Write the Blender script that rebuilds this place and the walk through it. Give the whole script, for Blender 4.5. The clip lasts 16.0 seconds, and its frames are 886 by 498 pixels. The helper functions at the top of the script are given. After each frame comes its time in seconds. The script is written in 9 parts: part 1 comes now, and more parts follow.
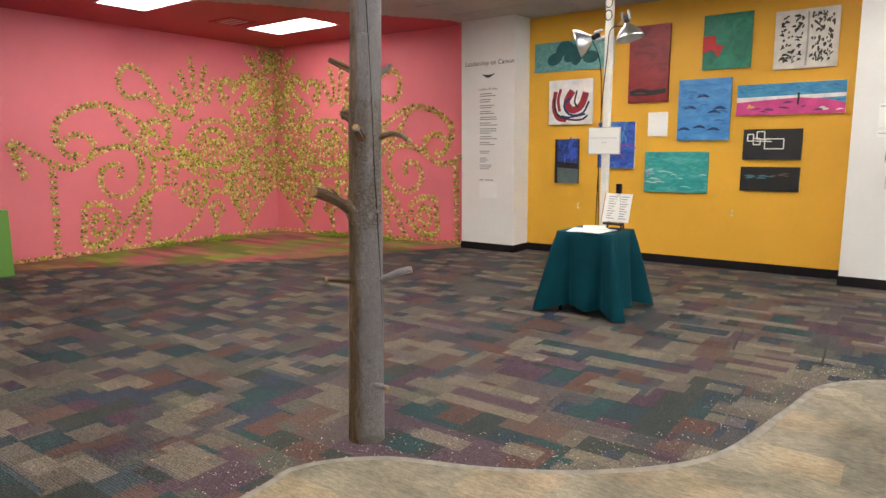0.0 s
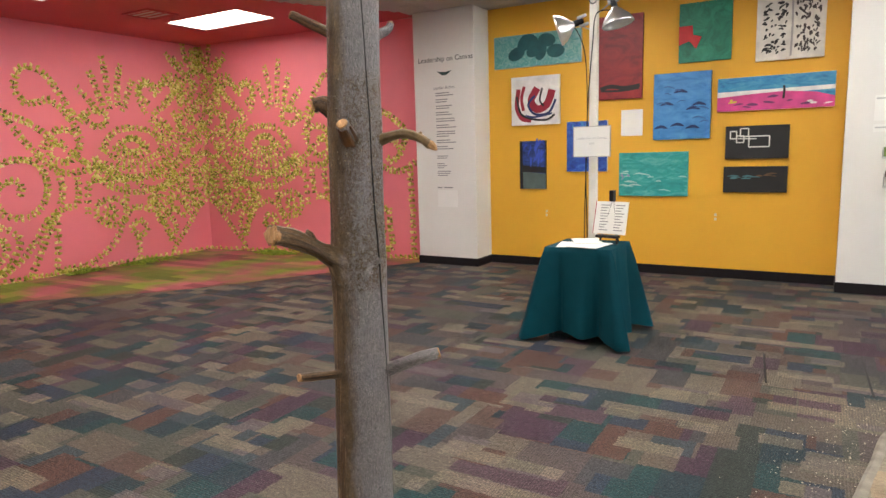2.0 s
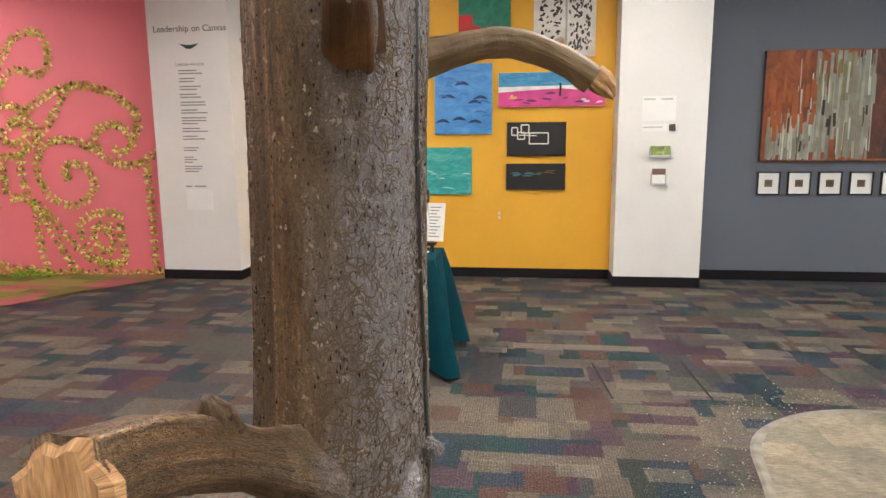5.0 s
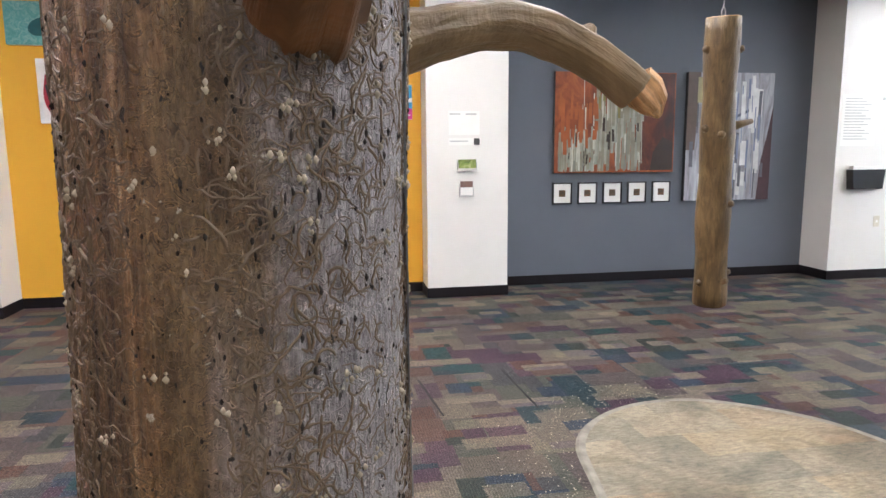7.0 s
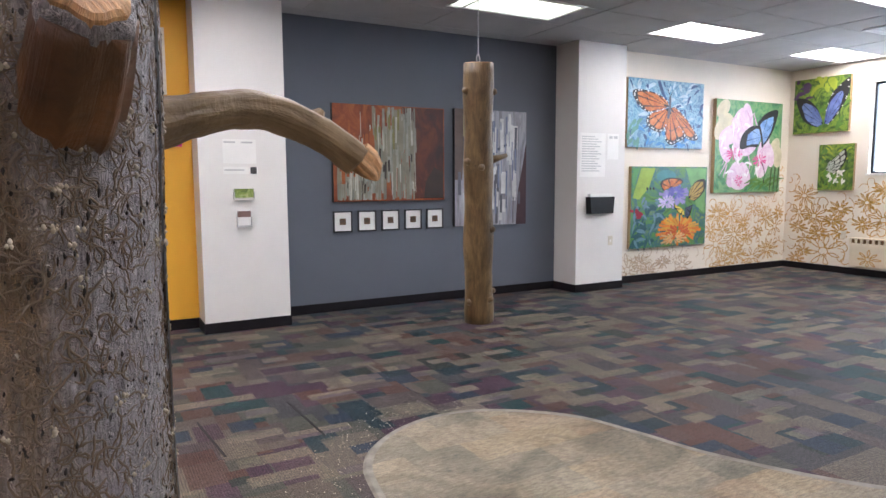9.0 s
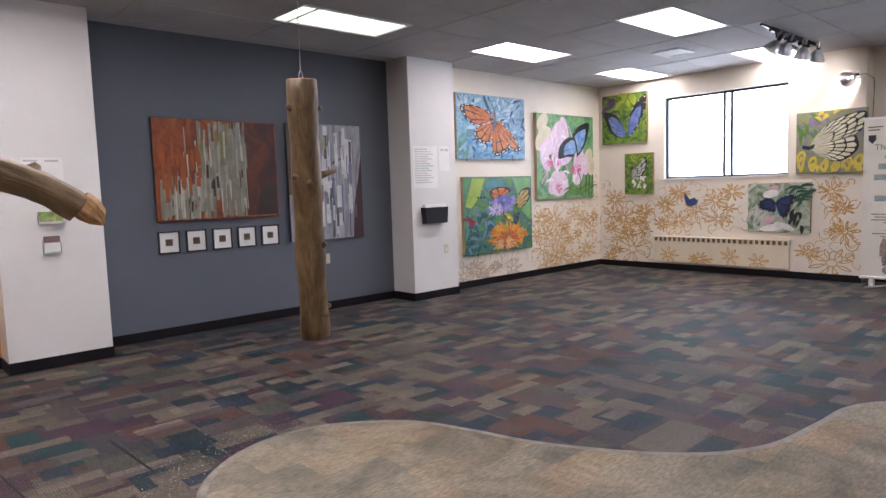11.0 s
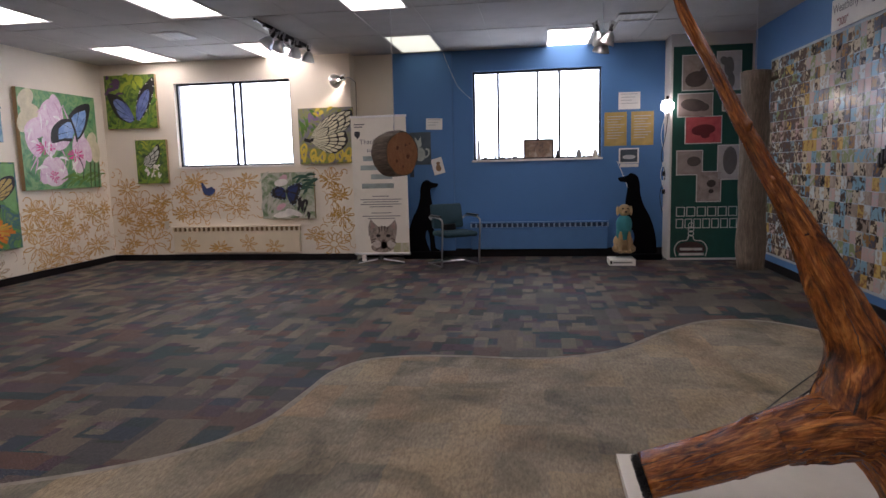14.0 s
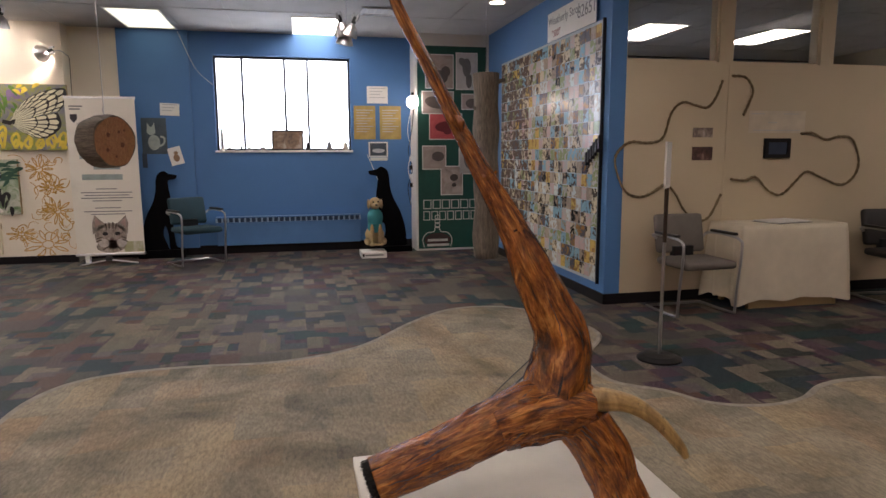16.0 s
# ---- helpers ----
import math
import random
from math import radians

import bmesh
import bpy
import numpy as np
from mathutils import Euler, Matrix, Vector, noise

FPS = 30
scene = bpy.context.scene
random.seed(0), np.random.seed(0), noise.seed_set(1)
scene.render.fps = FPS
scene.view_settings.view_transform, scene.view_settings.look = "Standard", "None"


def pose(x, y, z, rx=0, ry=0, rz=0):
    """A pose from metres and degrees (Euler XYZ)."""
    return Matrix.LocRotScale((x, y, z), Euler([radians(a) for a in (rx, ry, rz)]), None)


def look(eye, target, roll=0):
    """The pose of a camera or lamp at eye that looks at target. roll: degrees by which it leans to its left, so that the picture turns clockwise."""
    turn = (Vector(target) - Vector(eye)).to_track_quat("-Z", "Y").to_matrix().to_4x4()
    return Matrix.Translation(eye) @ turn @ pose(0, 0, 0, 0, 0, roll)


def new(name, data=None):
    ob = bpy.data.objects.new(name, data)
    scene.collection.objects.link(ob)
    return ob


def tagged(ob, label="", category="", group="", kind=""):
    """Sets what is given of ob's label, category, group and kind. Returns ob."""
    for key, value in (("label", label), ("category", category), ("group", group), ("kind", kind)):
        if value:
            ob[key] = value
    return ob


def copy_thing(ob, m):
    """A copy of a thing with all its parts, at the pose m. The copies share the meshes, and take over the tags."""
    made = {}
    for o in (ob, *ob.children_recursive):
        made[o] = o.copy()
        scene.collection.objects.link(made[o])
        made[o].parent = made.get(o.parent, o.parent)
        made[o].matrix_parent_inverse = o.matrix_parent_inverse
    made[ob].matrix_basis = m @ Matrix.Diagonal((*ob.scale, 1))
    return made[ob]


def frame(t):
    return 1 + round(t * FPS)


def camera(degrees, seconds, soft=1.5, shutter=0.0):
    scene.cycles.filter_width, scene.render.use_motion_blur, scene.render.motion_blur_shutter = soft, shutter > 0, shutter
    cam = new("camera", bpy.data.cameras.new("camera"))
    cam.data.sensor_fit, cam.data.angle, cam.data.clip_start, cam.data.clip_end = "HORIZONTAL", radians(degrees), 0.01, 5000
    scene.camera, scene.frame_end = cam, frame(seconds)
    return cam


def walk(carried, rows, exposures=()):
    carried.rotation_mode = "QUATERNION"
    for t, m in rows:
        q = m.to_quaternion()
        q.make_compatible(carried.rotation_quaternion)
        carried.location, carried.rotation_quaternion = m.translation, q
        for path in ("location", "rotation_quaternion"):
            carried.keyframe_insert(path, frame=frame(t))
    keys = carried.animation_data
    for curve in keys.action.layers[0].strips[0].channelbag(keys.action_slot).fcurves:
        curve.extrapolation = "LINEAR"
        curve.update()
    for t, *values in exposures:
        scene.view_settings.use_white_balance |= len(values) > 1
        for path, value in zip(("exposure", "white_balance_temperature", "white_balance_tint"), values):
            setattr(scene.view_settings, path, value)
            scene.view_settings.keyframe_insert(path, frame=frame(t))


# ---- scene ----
cam = camera(68.8, 16.0)
ROWS = [
    (0.0, 0.000, 0.000, 1.337, 36.35, -8.79, 0.33),
    (0.5, -0.181, 0.126, 1.355, 33.38, -9.02, 0.97),
    (1.0, -0.322, 0.254, 1.346, 32.96, -9.13, 0.95),
    (1.5, -0.462, 0.437, 1.338, 33.75, -8.66, 0.78),
    (2.0, -0.658, 0.540, 1.349, 30.74, -8.50, 1.58),
    (2.5, -0.824, 0.640, 1.345, 26.00, -9.65, 0.55),
    (3.0, -0.908, 0.794, 1.323, 24.63, -8.76, -0.48),
    (3.5, -1.009, 0.955, 1.333, 22.11, -7.64, -2.14),
    (4.0, -1.175, 1.050, 1.329, 15.71, -8.38, -1.06),
    (4.2, -1.244, 1.078, 1.325, 12.83, -9.29, -0.52),
    (6.5, -1.4325, 1.348, 1.334, -0.89, -8.85, 0.61),
    (7.0, -1.458, 1.361, 1.338, -9.98, -8.32, 0.46),
    (7.5, -1.461, 1.383, 1.338, -17.26, -7.89, 0.10),
    (8.0, -1.466, 1.345, 1.344, -22.32, -7.30, -0.17),
    (8.5, -1.466, 1.320, 1.350, -26.31, -6.54, 0.12),
    (10.8, -1.424, 1.182, 1.364, -40.15, -5.20, 1.45),
    (11.0, -1.433, 1.191, 1.368, -42.80, -5.27, 1.83),
    (11.5, -1.431, 1.124, 1.363, -49.84, -5.77, 1.36),
    (12.0, -1.370, 1.069, 1.353, -55.09, -5.96, 1.36),
    (12.5, -1.317, 1.040, 1.351, -62.30, -6.12, 1.57),
    (13.0, -1.258, 1.041, 1.346, -68.16, -7.26, 1.30),
    (13.5, -1.214, 1.004, 1.345, -74.99, -7.41, 1.37),
    (14.0, -1.178, 0.983, 1.338, -81.94, -7.27, 1.43),
    (14.5, -1.143, 0.948, 1.335, -87.73, -7.59, 1.17),
    (15.0, -1.106, 0.916, 1.335, -92.77, -7.54, 0.55),
    (15.5, -1.068, 0.879, 1.350, -97.29, -7.64, 0.25),
    (16.0, -1.025, 0.830, 1.347, -102.67, -8.31, 0.26),
]
EXPOSURES = [(0.0, 0.8, 6400, 12), (4.2, 0.85, 6450, 13), (6.5, 1.1, 6100, 14), (7.5, 1.08, 5850, 15), (8.5, 0.8, 5850, 17), (11.0, 0.29, 6000, 24), (12.0, 0.0, 6050, 25), (12.5, -0.40, 6150, 26), (13.0, -0.57, 6250, 26), (14.5, -0.45, 6550, 26), (16.0, 0.0, 6900, 23)]
walk(cam, [(t, pose(x, y, z, 90 + pitch, roll, yaw)) for t, x, y, z, yaw, pitch, roll in ROWS], EXPOSURES)

# ---------------------------------------------------------------- daylight
world = bpy.data.worlds.new("sky")
scene.world = world
world.use_nodes = True
wn = world.node_tree.nodes
sky = wn.new("ShaderNodeTexSky")
sky.sky_type = "NISHITA"
sky.sun_disc = False
sky.sun_elevation, sky.sun_rotation = radians(42), radians(200)
sky.air_density, sky.dust_density = 1.0, 3.0
wn["Background"].inputs["Strength"].default_value = 0.15
world.node_tree.links.new(sky.outputs[0], wn["Background"].inputs["Color"])
sun = new("sun", bpy.data.lights.new("sun", "SUN"))
sun.data.energy, sun.data.angle, sun.data.color = 1.2, radians(12), (1.0, 0.96, 0.9)
sun.matrix_world = look((0, 0, 20), (-6.0, 16.0, 0.0))

TROFFER = 10.0   # glow of the ceiling panels
CEIL = 2.97

# ---------------------------------------------------------------- materials
MATS = {}


def material(name):
    m = bpy.data.materials.new(name)
    m.use_nodes = True
    return m, m.node_tree.nodes, m.node_tree.links, m.node_tree.nodes["Principled BSDF"]


def rgb(c):
    return (c[0], c[1], c[2], 1.0)


def coords(n, l, scale=(1, 1, 1), kind="Object", rot=(0, 0, 0)):
    tc, mp = n.new("ShaderNodeTexCoord"), n.new("ShaderNodeMapping")
    mp.inputs["Scale"].default_value = scale
    mp.inputs["Rotation"].default_value = [radians(a) for a in rot]
    l.new(tc.outputs[kind], mp.inputs["Vector"])
    return mp.outputs[0]


def noise_tex(n, l, vec, scale, detail=4.0, rough=0.55, distort=0.0):
    t = n.new("ShaderNodeTexNoise")
    t.inputs["Scale"].default_value, t.inputs["Detail"].default_value = scale, detail
    t.inputs["Roughness"].default_value, t.inputs["Distortion"].default_value = rough, distort
    l.new(vec, t.inputs["Vector"])
    return t.outputs["Fac"]


def ramp(n, l, fac, stops, hard=False):
    r = n.new("ShaderNodeValToRGB")
    if hard:
        r.color_ramp.interpolation = "CONSTANT"
    e = r.color_ramp.elements
    while len(e) < len(stops):
        e.new(0.5)
    for k, (p, c) in zip(e, stops):
        k.position, k.color = p, rgb(c)
    l.new(fac, r.inputs["Fac"])
    return r.outputs["Color"]


def mix(n, l, fac, a, b, mode="MIX"):
    m = n.new("ShaderNodeMix")
    m.data_type, m.blend_type = "RGBA", mode
    for sock, v in ((m.inputs[0], fac), (m.inputs[6], a), (m.inputs[7], b)):
        if isinstance(v, bpy.types.NodeSocket):
            l.new(v, sock)
        elif isinstance(v, (int, float)):
            sock.default_value = v
        else:
            sock.default_value = rgb(v)
    return m.outputs[2]


def bump(n, l, b, height, strength, dist=0.01):
    k = n.new("ShaderNodeBump")
    k.inputs["Strength"].default_value, k.inputs["Distance"].default_value = strength, dist
    l.new(height, k.inputs["Height"])
    l.new(k.outputs[0], b.inputs["Normal"])


def plain(name, c, rough=0.6, metal=0.0, var=0.12, scale=6.0, bump_s=0.06, fine=60.0):
    """Paint, plastic, cloth or metal with soft stains and a fine grain."""
    if name in MATS:
        return MATS[name]
    m, n, l, b = material(name)
    v = coords(n, l)
    f = noise_tex(n, l, v, scale, 5)
    lo, hi = [x * (1 - var) for x in c], [min(1.0, x * (1 + var)) for x in c]
    l.new(ramp(n, l, f, [(0.3, lo), (0.7, hi)]), b.inputs["Base Color"])
    b.inputs["Roughness"].default_value, b.inputs["Metallic"].default_value = rough, metal
    if bump_s:
        bump(n, l, b, noise_tex(n, l, v, fine, 3), bump_s)
    MATS[name] = m
    return m


def wall_paint(name, c, rough=0.62, var=0.05):
    """Rolled wall paint: faint roller texture, scuffs and slight fading."""
    if name in MATS:
        return MATS[name]
    m, n, l, b = material(name)
    v = coords(n, l)
    big = ramp(n, l, noise_tex(n, l, v, 0.9, 4), [(0.35, [x * (1 - var) for x in c]), (0.7, [min(1, x * (1 + var)) for x in c])])
    scuff = ramp(n, l, noise_tex(n, l, v, 7.0, 8, 0.7), [(0.66, (0, 0, 0)), (0.8, (0.35, 0.35, 0.35))])
    l.new(mix(n, l, scuff, big, [x * 0.82 for x in c]), b.inputs["Base Color"])
    b.inputs["Roughness"].default_value = rough
    bump(n, l, b, noise_tex(n, l, v, 160.0, 2), 0.12, 0.004)
    MATS[name] = m
    return m


def painted(name, stops, scale=3.0, stretch=(1, 1, 1), distort=1.0, detail=6.0, rough=0.45, rot=(0, 0, 0)):
    """Brushed artist's paint on canvas, from a few colours."""
    if name in MATS:
        return MATS[name]
    m, n, l, b = material(name)
    v = coords(n, l, stretch, rot=rot)
    f = noise_tex(n, l, v, scale, detail, 0.62, distort)
    k = len(stops)
    c = ramp(n, l, f, [(0.28 + 0.44 * i / max(1, k - 1), s) for i, s in enumerate(stops)])
    l.new(c, b.inputs["Base Color"])
    b.inputs["Roughness"].default_value = rough
    bump(n, l, b, noise_tex(n, l, v, scale * 9, 4), 0.25, 0.004)
    MATS[name] = m
    return m


def wood_mat(name, dark, light, rough=0.6, scale=1.0, worm=0.0, stain=None, bleach=None, strong=0.5):
    """Barked or peeled wood, grain along the UVs; worm adds beetle tracks and pits, bleach a weathered side."""
    if name in MATS:
        return MATS[name]
    m, n, l, b = material(name)
    v = coords(n, l, (26 * scale, 3.2 * scale, 1), "UV")
    g = noise_tex(n, l, v, 2.2, 8, 0.62, 0.7)
    fine = noise_tex(n, l, coords(n, l, (150 * scale, 14 * scale, 1), "UV"), 1.6, 5, 0.65, 0.4)
    mid = [(a + e) / 2 for a, e in zip(dark, light)]
    c = ramp(n, l, g, [(0.3, dark), (0.52, mid), (0.7, light)])
    c = mix(n, l, 1.0, c, ramp(n, l, fine, [(0.3, (0.5, 0.5, 0.5)), (0.7, (1.4, 1.4, 1.4))]), "MULTIPLY")
    flatv = coords(n, l, (1, 1, 1), "UV")
    if stain:
        patch = ramp(n, l, noise_tex(n, l, coords(n, l, (9 * scale, 2.2 * scale, 1), "UV"), 1.5, 6, 0.6, 0.8), [(0.5, (0, 0, 0)), (0.62, (0.85, 0.85, 0.85))])
        c = mix(n, l, patch, c, mix(n, l, 1.0, stain, ramp(n, l, fine, [(0.3, (0.5, 0.5, 0.5)), (0.7, (1.5, 1.5, 1.5))]), "MULTIPLY"))
    if bleach:
        sx = n.new("ShaderNodeSeparateXYZ")
        tcx = n.new("ShaderNodeTexCoord")
        l.new(tcx.outputs["Object"], sx.inputs[0])
        ad = n.new("ShaderNodeMath")
        ad.operation = "MULTIPLY_ADD"
        ad.inputs[1].default_value, ad.inputs[2].default_value = 9.0, -0.05
        l.new(sx.outputs[0], ad.inputs[0])
        a2 = n.new("ShaderNodeMath")
        a2.operation = "ADD"
        l.new(ad.outputs[0], a2.inputs[0])
        l.new(noise_tex(n, l, coords(n, l, (14, 3, 1), "UV"), 1.5, 5), a2.inputs[1])
        side = ramp(n, l, a2.outputs[0], [(0.48, (0, 0, 0)), (0.85, (0.9, 0.9, 0.9))])
        c = mix(n, l, side, c, mix(n, l, 1.0, bleach, ramp(n, l, fine, [(0.3, (0.6, 0.6, 0.6)), (0.7, (1.35, 1.35, 1.35))]), "MULTIPLY"))
    h = mix(n, l, 0.5, g, fine)
    if worm:
        # beetle galleries: thin wandering lines where a noise field crosses its middle
        tracks = []
        for sc, wd, lo in ((130.0, 0.016, 0.42), (260.0, 0.02, 0.42)):
            t = noise_tex(n, l, coords(n, l, (1, 0.8, 1), "UV"), sc, 1.0, 0.5, 1.2)
            band = ramp(n, l, t, [(0.5 - wd, (0, 0, 0)), (0.5 - wd * 0.3, (1, 1, 1)), (0.5 + wd * 0.3, (1, 1, 1)), (0.5 + wd, (0, 0, 0))])
            keep = ramp(n, l, noise_tex(n, l, flatv, sc * 0.35, 3), [(lo, (0, 0, 0)), (lo + 0.1, (worm, worm, worm))])
            tracks.append(mix(n, l, 1.0, band, keep, "MULTIPLY"))
            dim = ramp(n, l, t, [(0.5 - wd * 2.2, (0, 0, 0)), (0.5 - wd * 1.3, (0.85, 0.85, 0.85)), (0.5 - wd * 0.9, (0, 0, 0))])
            c = mix(n, l, mix(n, l, 1.0, dim, keep, "MULTIPLY"), c, [x * 0.35 for x in dark])
            half = mix(n, l, 1.0, tracks[-1], (0.8, 0.8, 0.8), "MULTIPLY")
            c = mix(n, l, half, c, mix(n, l, 1.0, c, (1.9, 1.85, 1.8), "MULTIPLY"))
        both = mix(n, l, 1.0, tracks[0], tracks[1], "ADD")
        pits = ramp(n, l, noise_tex(n, l, coords(n, l, (1, 0.5, 1), "UV"), 330.0, 2), [(0.67, (0, 0, 0)), (0.70, (1, 1, 1))])
        c = mix(n, l, pits, c, [x * 0.12 for x in dark])
        grit = noise_tex(n, l, flatv, 900.0, 3, 0.7)
        c = mix(n, l, 1.0, c, ramp(n, l, grit, [(0.3, (0.6, 0.6, 0.6)), (0.7, (1.4, 1.4, 1.4))]), "MULTIPLY")
        flake = mix(n, l, 1.0, ramp(n, l, noise_tex(n, l, flatv, 300.0, 3), [(0.60, (0, 0, 0)), (0.63, (1, 1, 1))]), ramp(n, l, noise_tex(n, l, flatv, 75.0, 2), [(0.63, (0, 0, 0)), (0.65, (1, 1, 1))]), "MULTIPLY")
        c = mix(n, l, flake, c, (0.52, 0.46, 0.36))
        h = mix(n, l, 0.2, mix(n, l, 0.75, h, both), flake)
        h = mix(n, l, 1.0, h, mix(n, l, 1.0, pits, (0.4, 0.4, 0.4), "MULTIPLY"), "SUBTRACT")
    l.new(c, b.inputs["Base Color"])
    b.inputs["Roughness"].default_value = rough
    bump(n, l, b, h, strong, 0.006)
    MATS[name] = m
    return m


def carpet():
    """Patchwork carpet: overlapping soft-edged blocks of muted colours on taupe, with rows of loops."""
    m, n, l, b = material("patchwork carpet")
    v = coords(n, l)
    wob = n.new("ShaderNodeVectorMath")
    wob.operation = "MULTIPLY_ADD"
    wob.inputs[1].default_value = (0.022, 0.022, 0.0)
    fz = n.new("ShaderNodeTexNoise")
    fz.inputs["Scale"].default_value, fz.inputs["Detail"].default_value = 70.0, 3.0
    l.new(v, fz.inputs["Vector"])
    l.new(fz.outputs["Color"], wob.inputs[0])
    l.new(v, wob.inputs[2])

    def bricks(w, h, rot, off, squash=0.62):
        mp = n.new("ShaderNodeMapping")
        mp.inputs["Rotation"].default_value = (0, 0, radians(rot))
        mp.inputs["Location"].default_value = (off, off * 1.7, 0)
        l.new(wob.outputs[0], mp.inputs["Vector"])
        t = n.new("ShaderNodeTexBrick")
        t.offset, t.squash, t.offset_frequency, t.squash_frequency = 0.37, squash, 3, 2
        t.inputs["Color1"].default_value, t.inputs["Color2"].default_value = (0, 0, 0, 1), (1, 1, 1, 1)
        t.inputs["Mortar"].default_value = (0.5, 0.5, 0.5, 1)
        for k, a in (("Scale", 1.0), ("Mortar Size", 0.0), ("Brick Width", w), ("Row Height", h)):
            t.inputs[k].default_value = a
        l.new(mp.outputs[0], t.inputs["Vector"])
        return t.outputs["Color"]

    ground = [(0.0, (0.054, 0.044, 0.046)), (0.16, (0.076, 0.064, 0.054)), (0.3, (0.036, 0.036, 0.042)), (0.44, (0.066, 0.042, 0.037)),
              (0.58, (0.050, 0.053, 0.046)), (0.7, (0.088, 0.076, 0.064)), (0.84, (0.050, 0.031, 0.044)), (0.93, (0.030, 0.042, 0.052))]
    deep = [(0.0, (0.010, 0.024, 0.034)), (0.2, (0.038, 0.020, 0.036)), (0.4, (0.016, 0.026, 0.046)), (0.55, (0.018, 0.025, 0.024)), (0.7, (0.058, 0.030, 0.026)), (0.85, (0.008, 0.032, 0.038))]
    pale = [(0.0, (0.115, 0.098, 0.076)), (0.3, (0.088, 0.082, 0.064)), (0.6, (0.125, 0.104, 0.088)), (0.8, (0.080, 0.068, 0.074))]
    base = ramp(n, l, bricks(0.5, 0.25, 0, 0.0), ground, True)
    on = ramp(n, l, bricks(0.61, 0.61, 0, 3.3), [(0.0, (0, 0, 0)), (0.5, (1, 1, 1))], True)
    base = mix(n, l, on, base, ramp(n, l, bricks(0.42, 0.19, 90, 1.1), ground, True))
    b2 = bricks(0.40, 0.17, 90, 5.7)
    base = mix(n, l, ramp(n, l, bricks(0.33, 0.16, 0, 7.9), [(0.0, (0, 0, 0)), (0.60, (0.95, 0.95, 0.95))], True), base, ramp(n, l, b2, deep, True))
    base = mix(n, l, ramp(n, l, bricks(0.29, 0.11, 0, 11.3), [(0.0, (0, 0, 0)), (0.80, (0.85, 0.85, 0.85))], True), base, ramp(n, l, bricks(0.31, 0.14, 0, 2.4), pale, True))
    base = mix(n, l, 1.0, base, ramp(n, l, noise_tex(n, l, v, 0.9, 3), [(0.35, (0.94, 0.97, 1.0)), (0.65, (1.38, 1.35, 1.30))]), "MULTIPLY")

    def rows(axis):
        w = n.new("ShaderNodeTexWave")
        w.bands_direction = axis
        w.inputs["Scale"].default_value, w.inputs["Distortion"].default_value = 25.0, 4.0
        w.inputs["Detail"].default_value, w.inputs["Detail Scale"].default_value = 2.0, 6.0
        l.new(v, w.inputs["Vector"])
        return w.outputs["Fac"]

    rib = mix(n, l, ramp(n, l, bricks(0.5, 0.5, 0, 9.1), [(0.0, (0, 0, 0)), (0.5, (1, 1, 1))], True), rows("X"), rows("Y"))
    base = mix(n, l, 1.0, base, ramp(n, l, rib, [(0.1, (0.82, 0.82, 0.82)), (0.8, (1.18, 1.17, 1.15))]), "MULTIPLY")
    loop = noise_tex(n, l, v, 190.0, 2, 0.7)
    base = mix(n, l, 1.0, base, ramp(n, l, loop, [(0.3, (0.38, 0.38, 0.38)), (0.7, (1.72, 1.68, 1.6))]), "MULTIPLY")
    yarn = noise_tex(n, l, v, 70.0, 3, 0.75)
    base = mix(n, l, 1.0, base, ramp(n, l, yarn, [(0.34, (0.62, 0.62, 0.62)), (0.66, (1.45, 1.43, 1.4))]), "MULTIPLY")
    streak = noise_tex(n, l, coords(n, l, (1, 5, 1)), 16.0, 6, 0.7)
    base = mix(n, l, 1.0, base, ramp(n, l, streak, [(0.3, (0.72, 0.72, 0.72)), (0.7, (1.3, 1.28, 1.25))]), "MULTIPLY")
    speckle = mix(n, l, 1.0, ramp(n, l, noise_tex(n, l, v, 150.0, 2), [(0.60, (0, 0, 0)), (0.68, (0.9, 0.9, 0.9))]), ramp(n, l, noise_tex(n, l, v, 1.6, 4), [(0.42, (0.12, 0.12, 0.12)), (0.66, (0.85, 0.85, 0.85))]), "MULTIPLY")
    base = mix(n, l, speckle, base, (0.27, 0.25, 0.225))
    l.new(base, b.inputs["Base Color"])
    b.inputs["Roughness"].default_value = 0.66
    b.inputs["Specular IOR Level"].default_value = 0.2
    bump(n, l, b, mix(n, l, 0.35, loop, rib), 0.55, 0.006)
    return m


